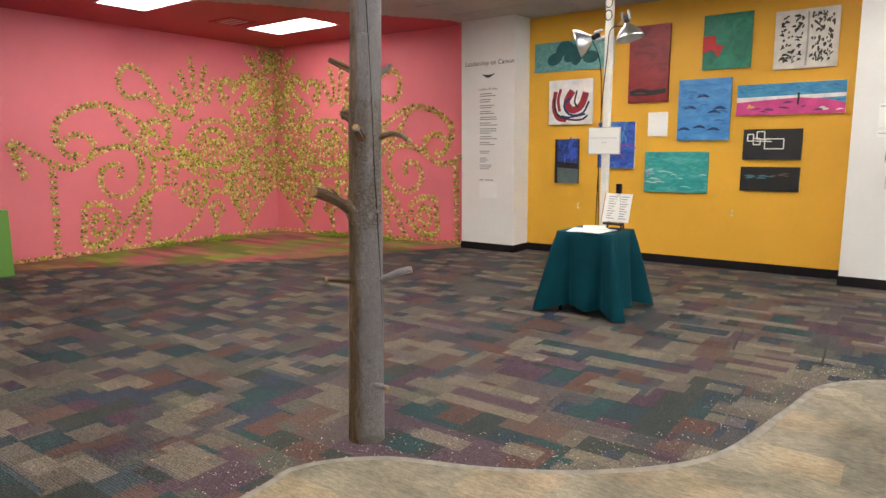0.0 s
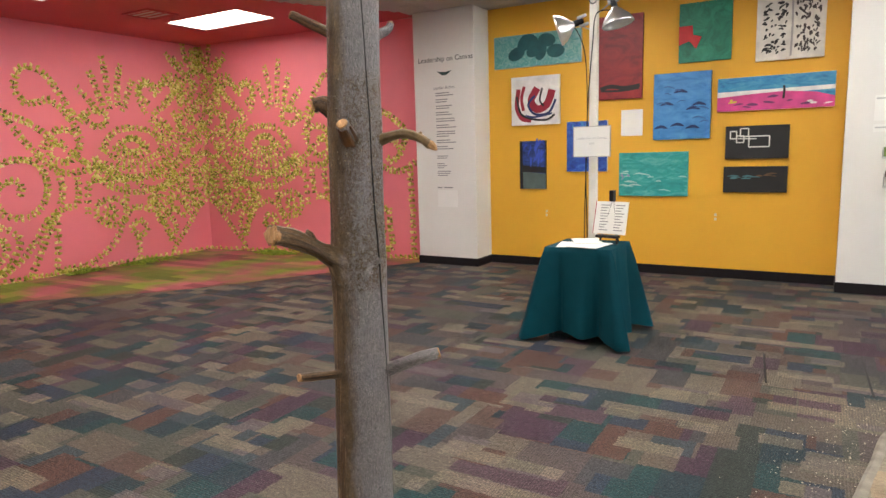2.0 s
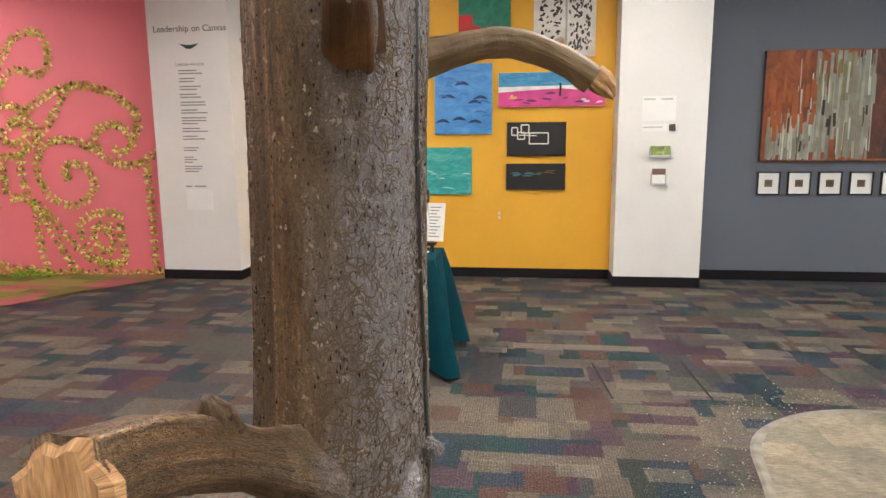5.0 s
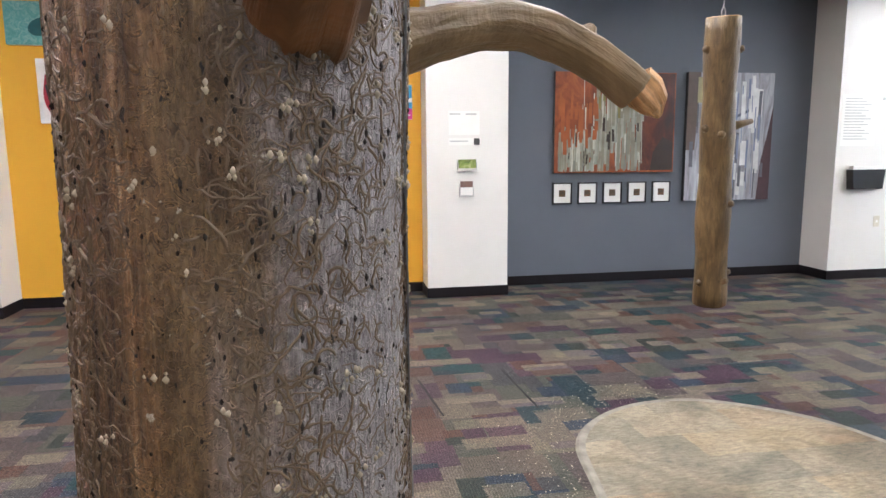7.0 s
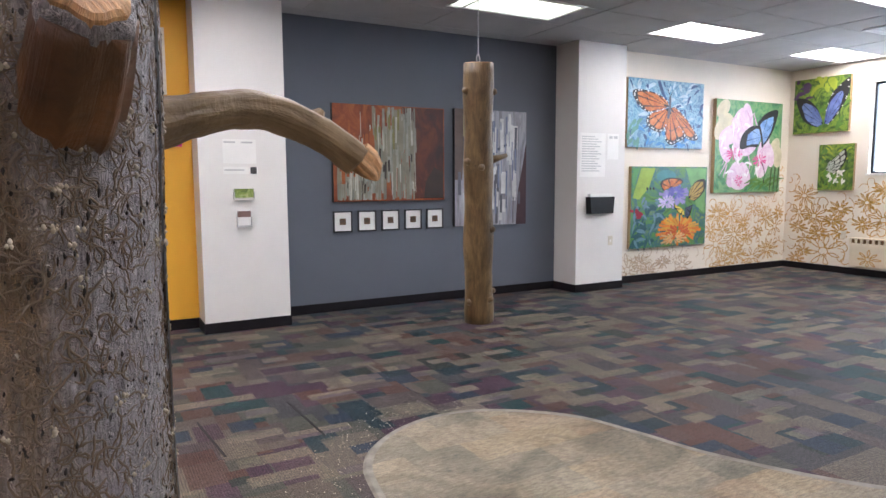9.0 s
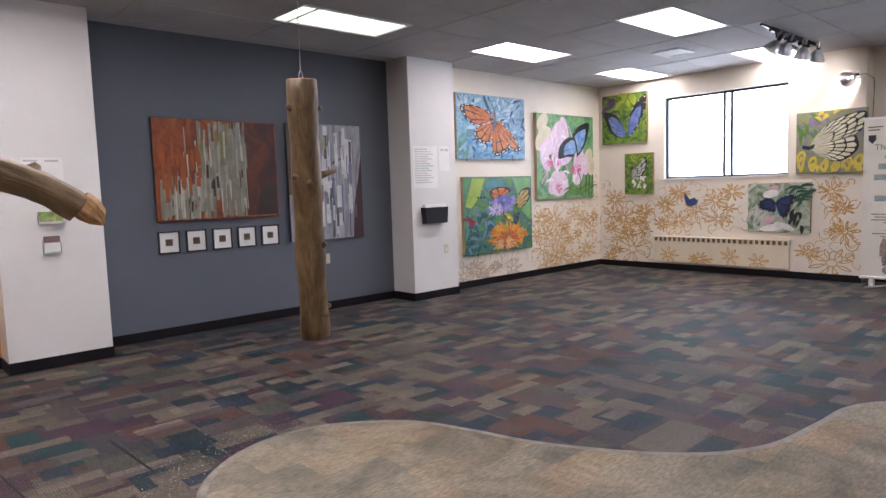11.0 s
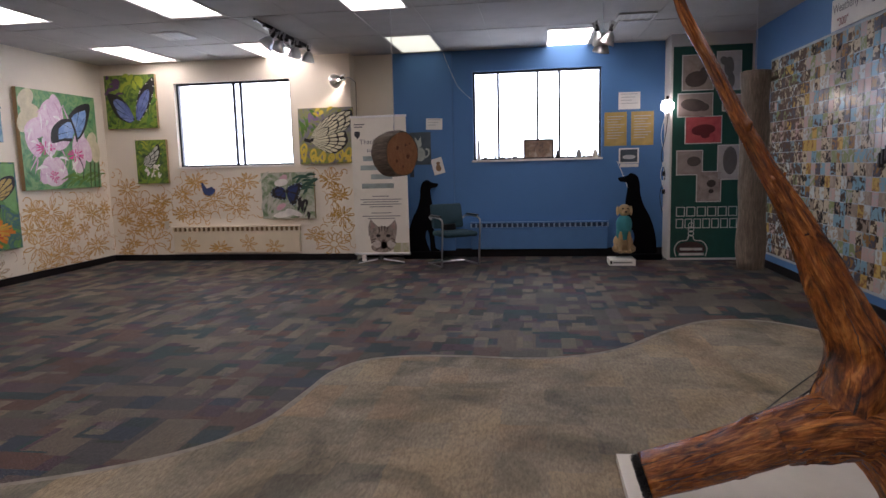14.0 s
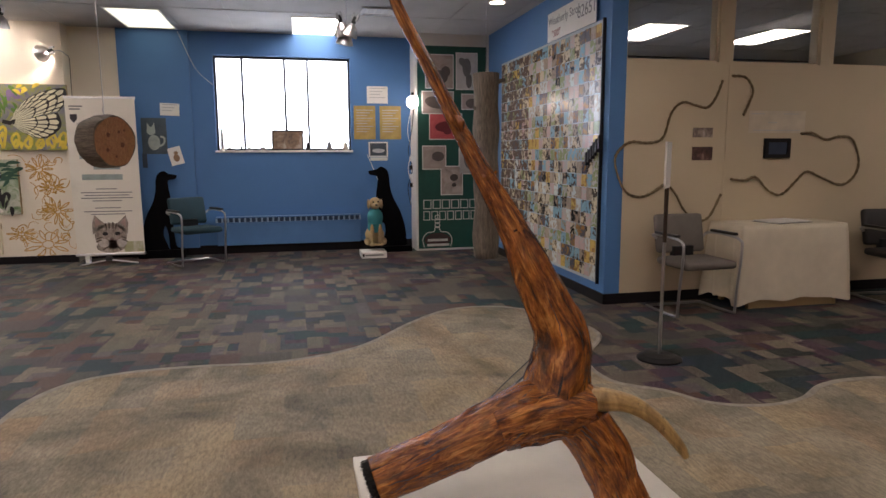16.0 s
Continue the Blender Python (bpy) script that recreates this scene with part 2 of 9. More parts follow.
def path_mat():
    """Pale grey-beige trodden carpet, stained and smeared."""
    m, n, l, b = material("pale path")
    v = coords(n, l)
    c = ramp(n, l, noise_tex(n, l, v, 1.7, 7, 0.6, 0.8), [(0.3, (0.120, 0.105, 0.077)), (0.5, (0.248, 0.213, 0.156)), (0.72, (0.36, 0.31, 0.232))])
    s = ramp(n, l, noise_tex(n, l, v, 4.0, 6, 0.65, 1.5), [(0.55, (0, 0, 0)), (0.72, (0.55, 0.55, 0.55))])
    c = mix(n, l, s, c, (0.12, 0.112, 0.1))
    r = ramp(n, l, noise_tex(n, l, v, 2.6, 5), [(0.6, (0, 0, 0)), (0.75, (0.5, 0.5, 0.5))])
    c = mix(n, l, r, c, (0.24, 0.165, 0.115))
    t = n.new("ShaderNodeTexBrick")
    t.offset, t.squash, t.squash_frequency = 0.41, 0.6, 2
    t.inputs["Color1"].default_value, t.inputs["Color2"].default_value = (0, 0, 0, 1), (1, 1, 1, 1)
    for k, a in (("Scale", 1.0), ("Mortar Size", 0.0), ("Brick Width", 0.52), ("Row Height", 0.24)):
        t.inputs[k].default_value = a
    wob = n.new("ShaderNodeVectorMath")
    wob.operation = "MULTIPLY_ADD"
    wob.inputs[1].default_value = (0.05, 0.05, 0.0)
    wn_ = n.new("ShaderNodeTexNoise")
    wn_.inputs["Scale"].default_value = 9.0
    l.new(v, wn_.inputs["Vector"])
    l.new(wn_.outputs["Color"], wob.inputs[0])
    l.new(v, wob.inputs[2])
    l.new(wob.outputs[0], t.inputs["Vector"])
    blocks = ramp(n, l, t.outputs["Color"], [(0.0, (0.62, 0.66, 0.70)), (0.25, (1.0, 0.97, 0.93)), (0.5, (1.22, 1.08, 0.88)), (0.72, (0.86, 0.88, 0.86)), (0.88, (1.18, 0.94, 0.76))], True)
    show = ramp(n, l, noise_tex(n, l, v, 2.3, 5), [(0.36, (0.2, 0.2, 0.2)), (0.64, (0.75, 0.75, 0.75))])
    c = mix(n, l, show, c, mix(n, l, 1.0, c, blocks, "MULTIPLY"))
    wide = noise_tex(n, l, coords(n, l, (1, 3, 1)), 22.0, 7, 0.72)
    c = mix(n, l, 1.0, c, ramp(n, l, wide, [(0.3, (0.62, 0.62, 0.62)), (0.7, (1.35, 1.33, 1.3))]), "MULTIPLY")
    g = noise_tex(n, l, v, 170.0, 2, 0.7)
    c = mix(n, l, 1.0, c, ramp(n, l, g, [(0.3, (0.78, 0.78, 0.78)), (0.7, (1.2, 1.2, 1.2))]), "MULTIPLY")
    l.new(c, b.inputs["Base Color"])
    b.inputs["Roughness"].default_value = 0.75
    b.inputs["Specular IOR Level"].default_value = 0.25
    bump(n, l, b, g, 0.35, 0.004)
    return m


def glow(name, c, strength):
    m, n, l, b = material(name)
    b.inputs["Base Color"].default_value = rgb(c)
    b.inputs["Emission Color"].default_value = rgb(c)
    b.inputs["Emission Strength"].default_value = strength
    MATS[name] = m
    return m


def glass_mat():
    m, n, l, b = material("window glass")
    b.inputs["Base Color"].default_value = (1, 1, 1, 1)
    b.inputs["Roughness"].default_value = 0.02
    b.inputs["Transmission Weight"].default_value = 1.0
    b.inputs["IOR"].default_value = 1.12
    return m


M_WHITE = wall_paint("white wall paint", (0.72, 0.70, 0.66))
M_CREAM = wall_paint("cream wall paint", (0.57, 0.48, 0.335))
M_IVORY = wall_paint("ivory wall paint", (0.76, 0.69, 0.58))
M_PINK = wall_paint("pink wall paint", (0.82, 0.205, 0.245))
M_RED = wall_paint("red ceiling paint", (0.50, 0.055, 0.07))
M_YELLOW = wall_paint("yellow wall paint", (0.76, 0.40, 0.028))
M_GREY = wall_paint("slate grey wall paint", (0.112, 0.125, 0.148))
M_BLUE = wall_paint("blue wall paint", (0.065, 0.19, 0.42))
M_BASE = plain("black rubber base", (0.014, 0.012, 0.014), 0.5)
M_TILE = plain("ceiling tile", (0.46, 0.447, 0.432), 0.9, var=0.07, scale=2.0, bump_s=0.3, fine=90)
M_GRID = plain("ceiling grid", (0.70, 0.69, 0.67), 0.5, var=0.03)
M_GRIDD = plain("ceiling grid bar", (0.60, 0.59, 0.58), 0.35)
M_CARPET = carpet()
M_PATH = path_mat()
M_EDGE = plain("pale carpet edge", (0.25, 0.225, 0.185), 0.85, var=0.25, scale=14, bump_s=0.4, fine=160)
M_LAMP = glow("lit diffuser", (1.0, 0.96, 0.88), TROFFER)
M_BULB = glow("lit bulb", (1.0, 0.93, 0.82), 30.0)
M_GLASS = glass_mat()
M_BLACK = plain("black plastic", (0.012, 0.012, 0.013), 0.4)
M_BRONZE = plain("dark window metal", (0.02, 0.025, 0.035), 0.4, 0.3)
M_ALU = plain("brushed aluminium", (0.75, 0.75, 0.76), 0.28, 1.0, var=0.06, scale=20)
M_STEEL = plain("chromed steel", (0.46, 0.46, 0.47), 0.28, 1.0, var=0.05)
M_PAPER = plain("white paper", (0.78, 0.77, 0.73), 0.7, var=0.03, bump_s=0.02)
M_INK = plain("grey print", (0.22, 0.22, 0.22), 0.7)
M_INKL = plain("pale grey print", (0.48, 0.48, 0.47), 0.7)
M_CANVAS = plain("raw canvas edge", (0.62, 0.58, 0.50), 0.8)
M_PINE = wood_mat("pale pine edge", (0.36, 0.24, 0.11), (0.56, 0.41, 0.22), 0.6)
M_CREAMMETAL = plain("cream enamel", (0.72, 0.63, 0.47), 0.45, var=0.04)
M_BLUEMETAL = plain("blue enamel", (0.075, 0.2, 0.42), 0.4, var=0.05)
M_PLATE = plain("ivory plastic", (0.6, 0.55, 0.44), 0.4)

for m_, v_ in ((M_BASE, 0.15), (M_BLACK, 0.3), (M_TILE, 0.2)):
    m_.node_tree.nodes["Principled BSDF"].inputs["Specular IOR Level"].default_value = v_

# ---------------------------------------------------------------- mesh helpers


def part(name, bm, mat, parent=None, label="", smooth=False):
    me = bpy.data.meshes.new(name)
    bm.normal_update()
    bm.to_mesh(me)
    bm.free()
    if smooth:
        for p in me.polygons:
            p.use_smooth = True
    for m in (mat if isinstance(mat, (list, tuple)) else [mat]):
        me.materials.append(m)
    ob = new(name, me)
    ob.parent = parent
    if label:
        tagged(ob, label)
    return ob


def thing(name, m, label, category, group="", kind=""):
    ob = new(name)
    ob.empty_display_size = 0.1
    ob.matrix_world = m
    return tagged(ob, label, category, group, kind)


def structure(name, bm, mat, label, category="wall"):
    return tagged(part(name, bm, mat), label, category, kind="structure")


def B():
    return bmesh.new()


def box(bm, x0, x1, y0, y1, z0, z1, bev=0.0):
    x0, x1 = min(x0, x1), max(x0, x1)
    y0, y1 = min(y0, y1), max(y0, y1)
    vs = [bm.verts.new((x, y, z)) for z in (z0, z1) for x, y in ((x0, y0), (x1, y0), (x1, y1), (x0, y1))]
    fs = [bm.faces.new([vs[i] for i in f]) for f in ((3, 2, 1, 0), (4, 5, 6, 7), (0, 1, 5, 4), (1, 2, 6, 5), (2, 3, 7, 6), (3, 0, 4, 7))]
    if bev:
        es = list({e for f in fs for e in f.edges})
        bmesh.ops.bevel(bm, geom=es, offset=bev, segments=2, affect="EDGES", profile=0.5)
    return bm


def boxes(*bs, bev=0.0):
    bm = B()
    for b in bs:
        box(bm, *b, bev=bev)
    return bm


def tube(bm, pts, radii, seg=10, wob=0.0, seed=0, caps=True):
    """A tube along points with a radius at each; wob gives long ridges and bumps. Its UVs run along the grain, in metres."""
    pts = [Vector(p) for p in pts]
    if isinstance(radii, (int, float)):
        radii = [radii] * len(pts)
    uv = bm.loops.layers.uv.verify()
    rings, side, run, runs = [], None, 0.0, []
    rmean = sum(radii) / len(radii)
    for i, p in enumerate(pts):
        d = (pts[min(i + 1, len(pts) - 1)] - pts[max(i - 1, 0)]).normalized()
        if side is None:
            side = d.orthogonal().normalized()
        side = (side - d * side.dot(d)).normalized()
        up = d.cross(side)
        if i:
            run += (p - pts[i - 1]).length
        runs.append(run)
        ring = []
        for k in range(seg):
            a = 2 * math.pi * k / seg
            q = Vector((math.cos(a) * 1.9 + seed * 3.7, math.sin(a) * 1.9, run * 2.2))
            r = radii[i] * (1 + wob * (noise.noise(q) + 0.5 * noise.noise(q * 2.7) + 0.3 * noise.noise(Vector((q.x, q.y, run * 14)))))
            ring.append(bm.verts.new(p + (side * math.cos(a) + up * math.sin(a)) * r))
        rings.append(ring)
    circ = 2 * math.pi * rmean
    for i, (r0, r1) in enumerate(zip(rings, rings[1:])):
        for k in range(seg):
            f = bm.faces.new((r0[k], r0[(k + 1) % seg], r1[(k + 1) % seg], r1[k]))
            for lp, (uu, vv) in zip(f.loops, ((k, i), (k + 1, i), (k + 1, i + 1), (k, i + 1))):
                lp[uv].uv = (circ * uu / seg + seed, runs[vv] + seed)
    if caps:
        for f, c in ((bm.faces.new(rings[0][::-1]), pts[0]), (bm.faces.new(rings[-1]), pts[-1])):
            for lp in f.loops:
                w = lp.vert.co - c
                lp[uv].uv = (w.x + w.y, w.z + 0.3 * w.y)
    return bm


def spline(ctrl, steps=8, closed=False):
    """Catmull-Rom through control points."""
    c = [Vector(p) for p in ctrl]
    n = len(c)
    out = []
    for i in range(n if closed else n - 1):
        if closed:
            p0, p1, p2, p3 = c[(i - 1) % n], c[i], c[(i + 1) % n], c[(i + 2) % n]
        else:
            p0, p1, p2, p3 = c[max(i - 1, 0)], c[i], c[i + 1], c[min(i + 2, n - 1)]
        for k in range(steps):
            t = k / steps
            out.append(0.5 * (2 * p1 + (p2 - p0) * t + (2 * p0 - 5 * p1 + 4 * p2 - p3) * t * t + (3 * p1 - p0 - 3 * p2 + p3) * t ** 3))
    if not closed:
        out.append(c[-1])
    return out


def disc(bm, c, rx, rz, y, seg=24, turn=0.0):
    """A flat ellipse in the plane y, facing -y."""
    a = radians(turn)
    vs = []
    for k in range(seg):
        t = 2 * math.pi * k / seg
        u, w = rx * math.cos(t), rz * math.sin(t)
        vs.append(bm.verts.new((c[0] + u * math.cos(a) - w * math.sin(a), y, c[1] + u * math.sin(a) + w * math.cos(a))))
    bm.faces.new(vs)
    return bm


def poly(bm, pts, y):
    bm.faces.new([bm.verts.new((p[0], y, p[1])) for p in pts])
    return bm


def stroke(bm, pts, w, y, steps=6, taper=False):
    """A flat brush stroke of width w through points (x, z)."""
    ps = spline([(p[0], 0, p[1]) for p in pts], steps) if len(pts) > 2 else [Vector((p[0], 0, p[1])) for p in pts]
    prev = None
    for i, p in enumerate(ps):
        d = ps[min(i + 1, len(ps) - 1)] - ps[max(i - 1, 0)]
        s = Vector((-d.z, 0, d.x)).normalized() * w / 2
        if taper:
            s *= max(0.15, math.sin(math.pi * (i + 0.3) / (len(ps) + 0.2)))
        cur = (bm.verts.new((p.x + s.x, y, p.z + s.z)), bm.verts.new((p.x - s.x, y, p.z - s.z)))
        if prev:
            bm.faces.new((prev[0], prev[1], cur[1], cur[0]))
        prev = cur
    return bm


def text(name, body, size, mat, parent, x, y, z, label="", align="LEFT"):
    """Built-in-font lettering in the local x-z plane, facing -y."""
    cu = bpy.data.curves.new(name, "FONT")
    cu.body, cu.size, cu.align_x, cu.extrude = body, size, align, 0.0006
    tmp = new(name, cu)
    me = bpy.data.meshes.new_from_object(tmp.evaluated_get(bpy.context.evaluated_depsgraph_get()))
    bpy.data.objects.remove(tmp)
    bpy.data.curves.remove(cu)
    me.materials.clear()
    me.materials.append(mat)
    me.transform(pose(x, y, z, 90, 0, 0))
    ob = new(name, me)
    ob.parent = parent
    if label:
        tagged(ob, label)
    return ob


def on_wall(side, a, c, z=0.0):
    """Local frame on a wall: x to the right as one faces it, y into it, z up. a: place along the wall, c: the wall's coordinate."""
    if side == "N":
        return pose(a, c, z)
    if side == "E":
        return pose(c, a, z, 0, 0, -90)
    if side == "S":
        return pose(a, c, z, 0, 0, 180)
    return pose(c, a, z, 0, 0, 90)


# ---------------------------------------------------------------- structure
floor = structure("floor", boxes((-9.0, 9.5, -8.5, 8.6, -0.12, 0.0)), M_CARPET, "patchwork carpet of dark blue, brown, maroon and taupe planks", "floor")


def wall(name, mat, label, *bs):
    return structure(name, boxes(*bs), mat, label)


PINK0 = (-8.64, 7.06)      # foot of the pink corner
PINKA = 5.33               # turn of the back wall
wall("wall_pink_side", M_PINK, "salmon pink painted wall decorated with leaf garlands", (-8.79, PINK0[0], -8.3, 7.2, 0, 3.1))
bm = boxes((0, 3.657, 0, 0.15, 0, 3.1))
bm.transform(pose(PINK0[0], PINK0[1], 0, 0, 0, PINKA))
structure("wall_pink_back", bm, M_PINK, "salmon pink painted wall decorated with leaf garlands")
wall("pillar_text", M_WHITE, "white pillar with printed exhibition text", (-4.997, -4.19, 7.213, 7.75, 0, 3.1))
wall("wall_yellow", M_YELLOW, "golden yellow wall hung with canvases", (-4.19, -0.572, 7.585, 7.75, 0, 3.1))
wall("pillar_white", M_WHITE, "plain white pillar with small notices", (-0.572, 0.195, 7.259, 8.3, 0, 3.1))
wall("wall_grey", M_GREY, "slate grey recessed wall with abstract paintings", (0.195, 3.664, 7.67, 8.3, 0, 3.1))
wall("pillar_cream", M_WHITE, "white pillar with text sheet and black holder", (3.664, 4.417, 7.259, 8.3, 0, 3.1))
wall("wall_butterfly", M_IVORY, "ivory wall with ochre flower drawings", (4.417, 8.30, 7.493, 7.75, 0, 3.1))
W1 = (4.51, 6.31, 1.42, 2.66)
W2 = (0.06, 1.87, 1.41, 2.67)
XA, XB = 8.03, 8.29
wall("wall_window", M_IVORY, "ivory wall with ochre flower drawings round a window",
     (XA, XB, W1[1], 7.493, 0, 3.1), (XA, XB, 3.60, W1[0], 0, 3.1), (XA, XB, W1[0], W1[1], 0, W1[2]), (XA, XB, W1[0], W1[1], W1[3], 3.1))
wall("wall_strip", M_IVORY, "narrow ivory strip of recessed wall", (XB, XB + 0.2, 3.03, 3.60, 0, 3.1))
wall("wall_blue", M_BLUE, "bright blue wall with a window and radiator",
     (XB, XB + 0.2, W2[1], 3.03, 0, 3.1), (XB, XB + 0.2, -1.98, W2[0], 0, 3.1), (XB, XB + 0.2, W2[0], W2[1], 0, W2[2]), (XB, XB + 0.2, W2[0], W2[1], W2[3], 3.1))
wall("wall_blue_pier", M_BLUE, "shallow blue pier on the window wall", (XB - 0.03, XB - 0.002, 2.16, 3.03, 0.1, 3.0))
wall("wall_photo", M_BLUE, "blue wall covered with small animal photographs", (4.235, XB, -1.98, -1.83, 0, 3.1))
wall("pillar_corner", M_WHITE, "white corner pillar behind the green banner", (7.88, XB - 0.001, -1.829, -0.79, 0, 3.1))
# cream wall with a band of inner windows above
IW = [(-1.93, -2.88), (-3.02, -3.94), (-4.08, -5.0), (-5.15, -6.1)]
cream = [(4.235, 4.385, -8.2, -1.985, 0, 2.15), (4.235, 4.385, -8.2, -1.985, 2.93, 3.1), (4.235, 4.385, -1.985, -1.981, 0, 3.1)]
for (a, b_), (c, d_) in zip(IW, IW[1:] + [(-8.2, -8.2)]):
    cream.append((4.235, 4.385, c, b_, 2.15, 2.93))
wall("wall_cream", M_CREAM, "cream wall with rope decoration and high inner windows", *cream)
# Out of view: added only to close the room.
wall("wall_south", M_CREAM, "plain cream end wall, unseen, added to close the room", (-8.6, 9.3, -8.35, -8.2, 0, 3.1))
wall("wall_office", wall_paint("grey office paint", (0.20, 0.20, 0.19)), "plain wall of the office behind the inner windows", (9.2, 9.35, -8.2, -1.98, 0, 3.1))

# black rubber base along the walls
bb = 0.095
base = []
for x0, x1, y in ((-4.19, -0.572, 7.585), (0.195, 3.664, 7.67), (4.417, XA, 7.493)):
    base.append((x0, x1, y - 0.008, y - 0.0002, 0, bb))
for x0, x1, y in ((-4.997, -4.19, 7.213), (-0.572, 0.195, 7.259), (3.664, 4.417, 7.259)):
    base.append((x0 - 0.008, x1 + 0.008, y - 0.008, y - 0.0002, 0, bb))
for x, y0, y1 in ((-4.19, 7.213, 7.577), (0.195, 7.259, 7.662), (4.417, 7.259, 7.485)):
    base.append((x + 0.0002, x + 0.008, y0, y1, 0, bb))
for x, y0, y1 in ((-0.572, 7.259, 7.577), (3.664, 7.259, 7.662)):
    base.append((x - 0.008, x - 0.0002, y0, y1, 0, bb))
base += [(XA - 0.008, XA - 0.0002, 3.60, 7.485, 0, bb), (XB - 0.008, XB - 0.0002, -0.79, 3.60, 0, bb + 0.03), (4.227, XB, -1.8298, -1.822, 0, bb), (4.227, 4.2348, -8.2, -1.822, 0, bb)]
structure("baseboard", boxes(*base), M_BASE, "black rubber wall base", "baseboard")

# ---------------------------------------------------------------- ceiling
# Panels seen ahead, plus unseen ones added overhead to brighten the room.
LIGHTS = [(-1.0, 5.75), (-3.6, 5.75), (-1.0, 2.27), (-3.6, 2.27), (1.58, 6.10), (4.10, 6.05), (6.72, 6.10), (4.27, 4.20), (6.95, 4.25), (4.42, 2.27), (7.02, 2.27), (7.13, 0.23), (4.42, 0.23), (1.60, 4.20),
          (-1.0, 4.20), (-3.6, 4.20), (-1.0, 0.23), (-3.6, 0.23), (1.70, -1.70), (-1.0, -3.6), (1.70, -5.6), (-6.0, 0.23), (-3.6, -3.6)]
PINKL = [(-7.56, 5.76), (-7.56, 3.75)]
OFFICE = [(6.65, -4.15), (6.65, -6.0)]
LX, LY = 1.20, 0.60
cells = LIGHTS + PINKL + OFFICE
bm = B()
xs = sorted({round(v, 3) for x, y in cells for v in (x, x + LX)} | {-8.75, 9.3})
ys = sorted({round(v, 3) for x, y in cells for v in (y, y + LY)} | {-8.35, 8.3})


def in_light(x, y):
    return any(a < x < a + LX and c < y < c + LY for a, c in cells)


grid_v = {}
for i in range(len(xs) - 1):
    for j in range(len(ys) - 1):
        if in_light((xs[i] + xs[i + 1]) / 2, (ys[j] + ys[j + 1]) / 2):
            continue
        q = []
        for a, c in ((i, j), (i, j + 1), (i + 1, j + 1), (i + 1, j)):
            if (a, c) not in grid_v:
                grid_v[a, c] = bm.verts.new((xs[a], ys[c], CEIL))
            q.append(grid_v[a, c])
        bm.faces.new(q)
# real grid lines, tees proud of the tiles
for k in range(-13, 14):
    y = 0.91 + 0.655 * k
    if -8.2 < y < 8.0:
        box(bm, -4.9, 8.28, y - 0.011, y + 0.011, CEIL - 0.004, CEIL + 0.002)
for k in range(0, 14):
    x = 8.20 - 1.29 * k
    if x > -4.9:
        box(bm, x - 0.011, x + 0.011, -8.1, 7.48, CEIL - 0.005, CEIL + 0.002)
ceiling = structure("ceiling", bm, M_TILE, "suspended ceiling of pale mineral tiles in a thin grid", "ceiling")
bm = B()
poly_pts = [(-8.64, -1.0), (-7.9, 2.0), (-6.59, 4.37), (-6.06, 5.15), (-5.65, 6.02), (-5.02, 7.04), (-5.0, 7.4), (-8.64, 7.07)]


def flat_with_holes(bm, outline, z0, step, holes):
    """Cells of a polygon, less rectangular holes."""
    def inside(x, y):
        c = False
        for (x0, y0), (x1, y1) in zip(outline, outline[1:] + outline[:1]):
            if (y0 > y) != (y1 > y) and x < (x1 - x0) * (y - y0) / (y1 - y0) + x0:
                c = not c
        return c
    gx = sorted({round(-8.64 + step * i, 4) for i in range(62)} | {round(v, 4) for x, y in holes for v in (x, x + LX)})
    gy = sorted({round(-1.0 + step * i, 4) for i in range(140)} | {round(v, 4) for x, y in holes for v in (y, y + LY)})
    gx, gy = [x for x in gx if x <= -4.95], [y for y in gy if y <= 7.4]
    for x0, x1 in zip(gx, gx[1:]):
        for y0, y1 in zip(gy, gy[1:]):
            cx, cy = (x0 + x1) / 2, (y0 + y1) / 2
            if inside(cx, cy) and not any(a < cx < a + LX and c < cy < c + LY for a, c in holes):
                bm.faces.new([bm.verts.new((a, c, z0)) for a, c in ((x0, y0), (x0, y1), (x1, y1), (x1, y0))])


flat_with_holes(bm, poly_pts, CEIL - 0.006, 0.06, PINKL)
structure("ceiling_red", bm, M_RED, "red painted part of the ceiling over the pink corner", "ceiling")


M_DIM = glow("weak diffuser", (0.94, 1.0, 0.80), TROFFER * 0.13)


def troffer(x, y):
    ob = thing("ceiling_light", pose(x, y, CEIL), "lit rectangular fluorescent ceiling light with a white diffuser; unseen ones are added", "ceiling light", "ceiling lights")
    fr = boxes((0, LX, 0, 0.018, -0.008, 0.07), (0, LX, LY - 0.018, LY, -0.008, 0.07), (0, 0.018, 0.018, LY - 0.018, -0.008, 0.07), (LX - 0.018, LX, 0.018, LY - 0.018, -0.008, 0.07), (0, LX, 0, LY, 0.071, 0.075))
    part("housing", fr, M_GRID, ob)
    part("diffuser", boxes((0.018, LX - 0.018, 0.018, LY - 0.018, 0.006, 0.012)), M_LAMP, ob, "glowing ribbed diffuser")
    return ob


first = troffer(0, 0)
for k, (x, y) in enumerate(cells):
    if k == 0:
        first.matrix_world = pose(x, y, CEIL)
    else:
        ob = copy_thing(first, pose(x, y, CEIL))
        if (x - 1.58) ** 2 + (y - 6.10) ** 2 < 0.3 or (x - 7.02) ** 2 + (y - 2.27) ** 2 < 0.3:
            for c in ob.children:
                if c.name.startswith("diffuser"):
                    c.data = c.data.copy()
                    c.data.materials[0] = M_DIM
            ob["label"] = "dim greenish fluorescent ceiling light with a ribbed diffuser"

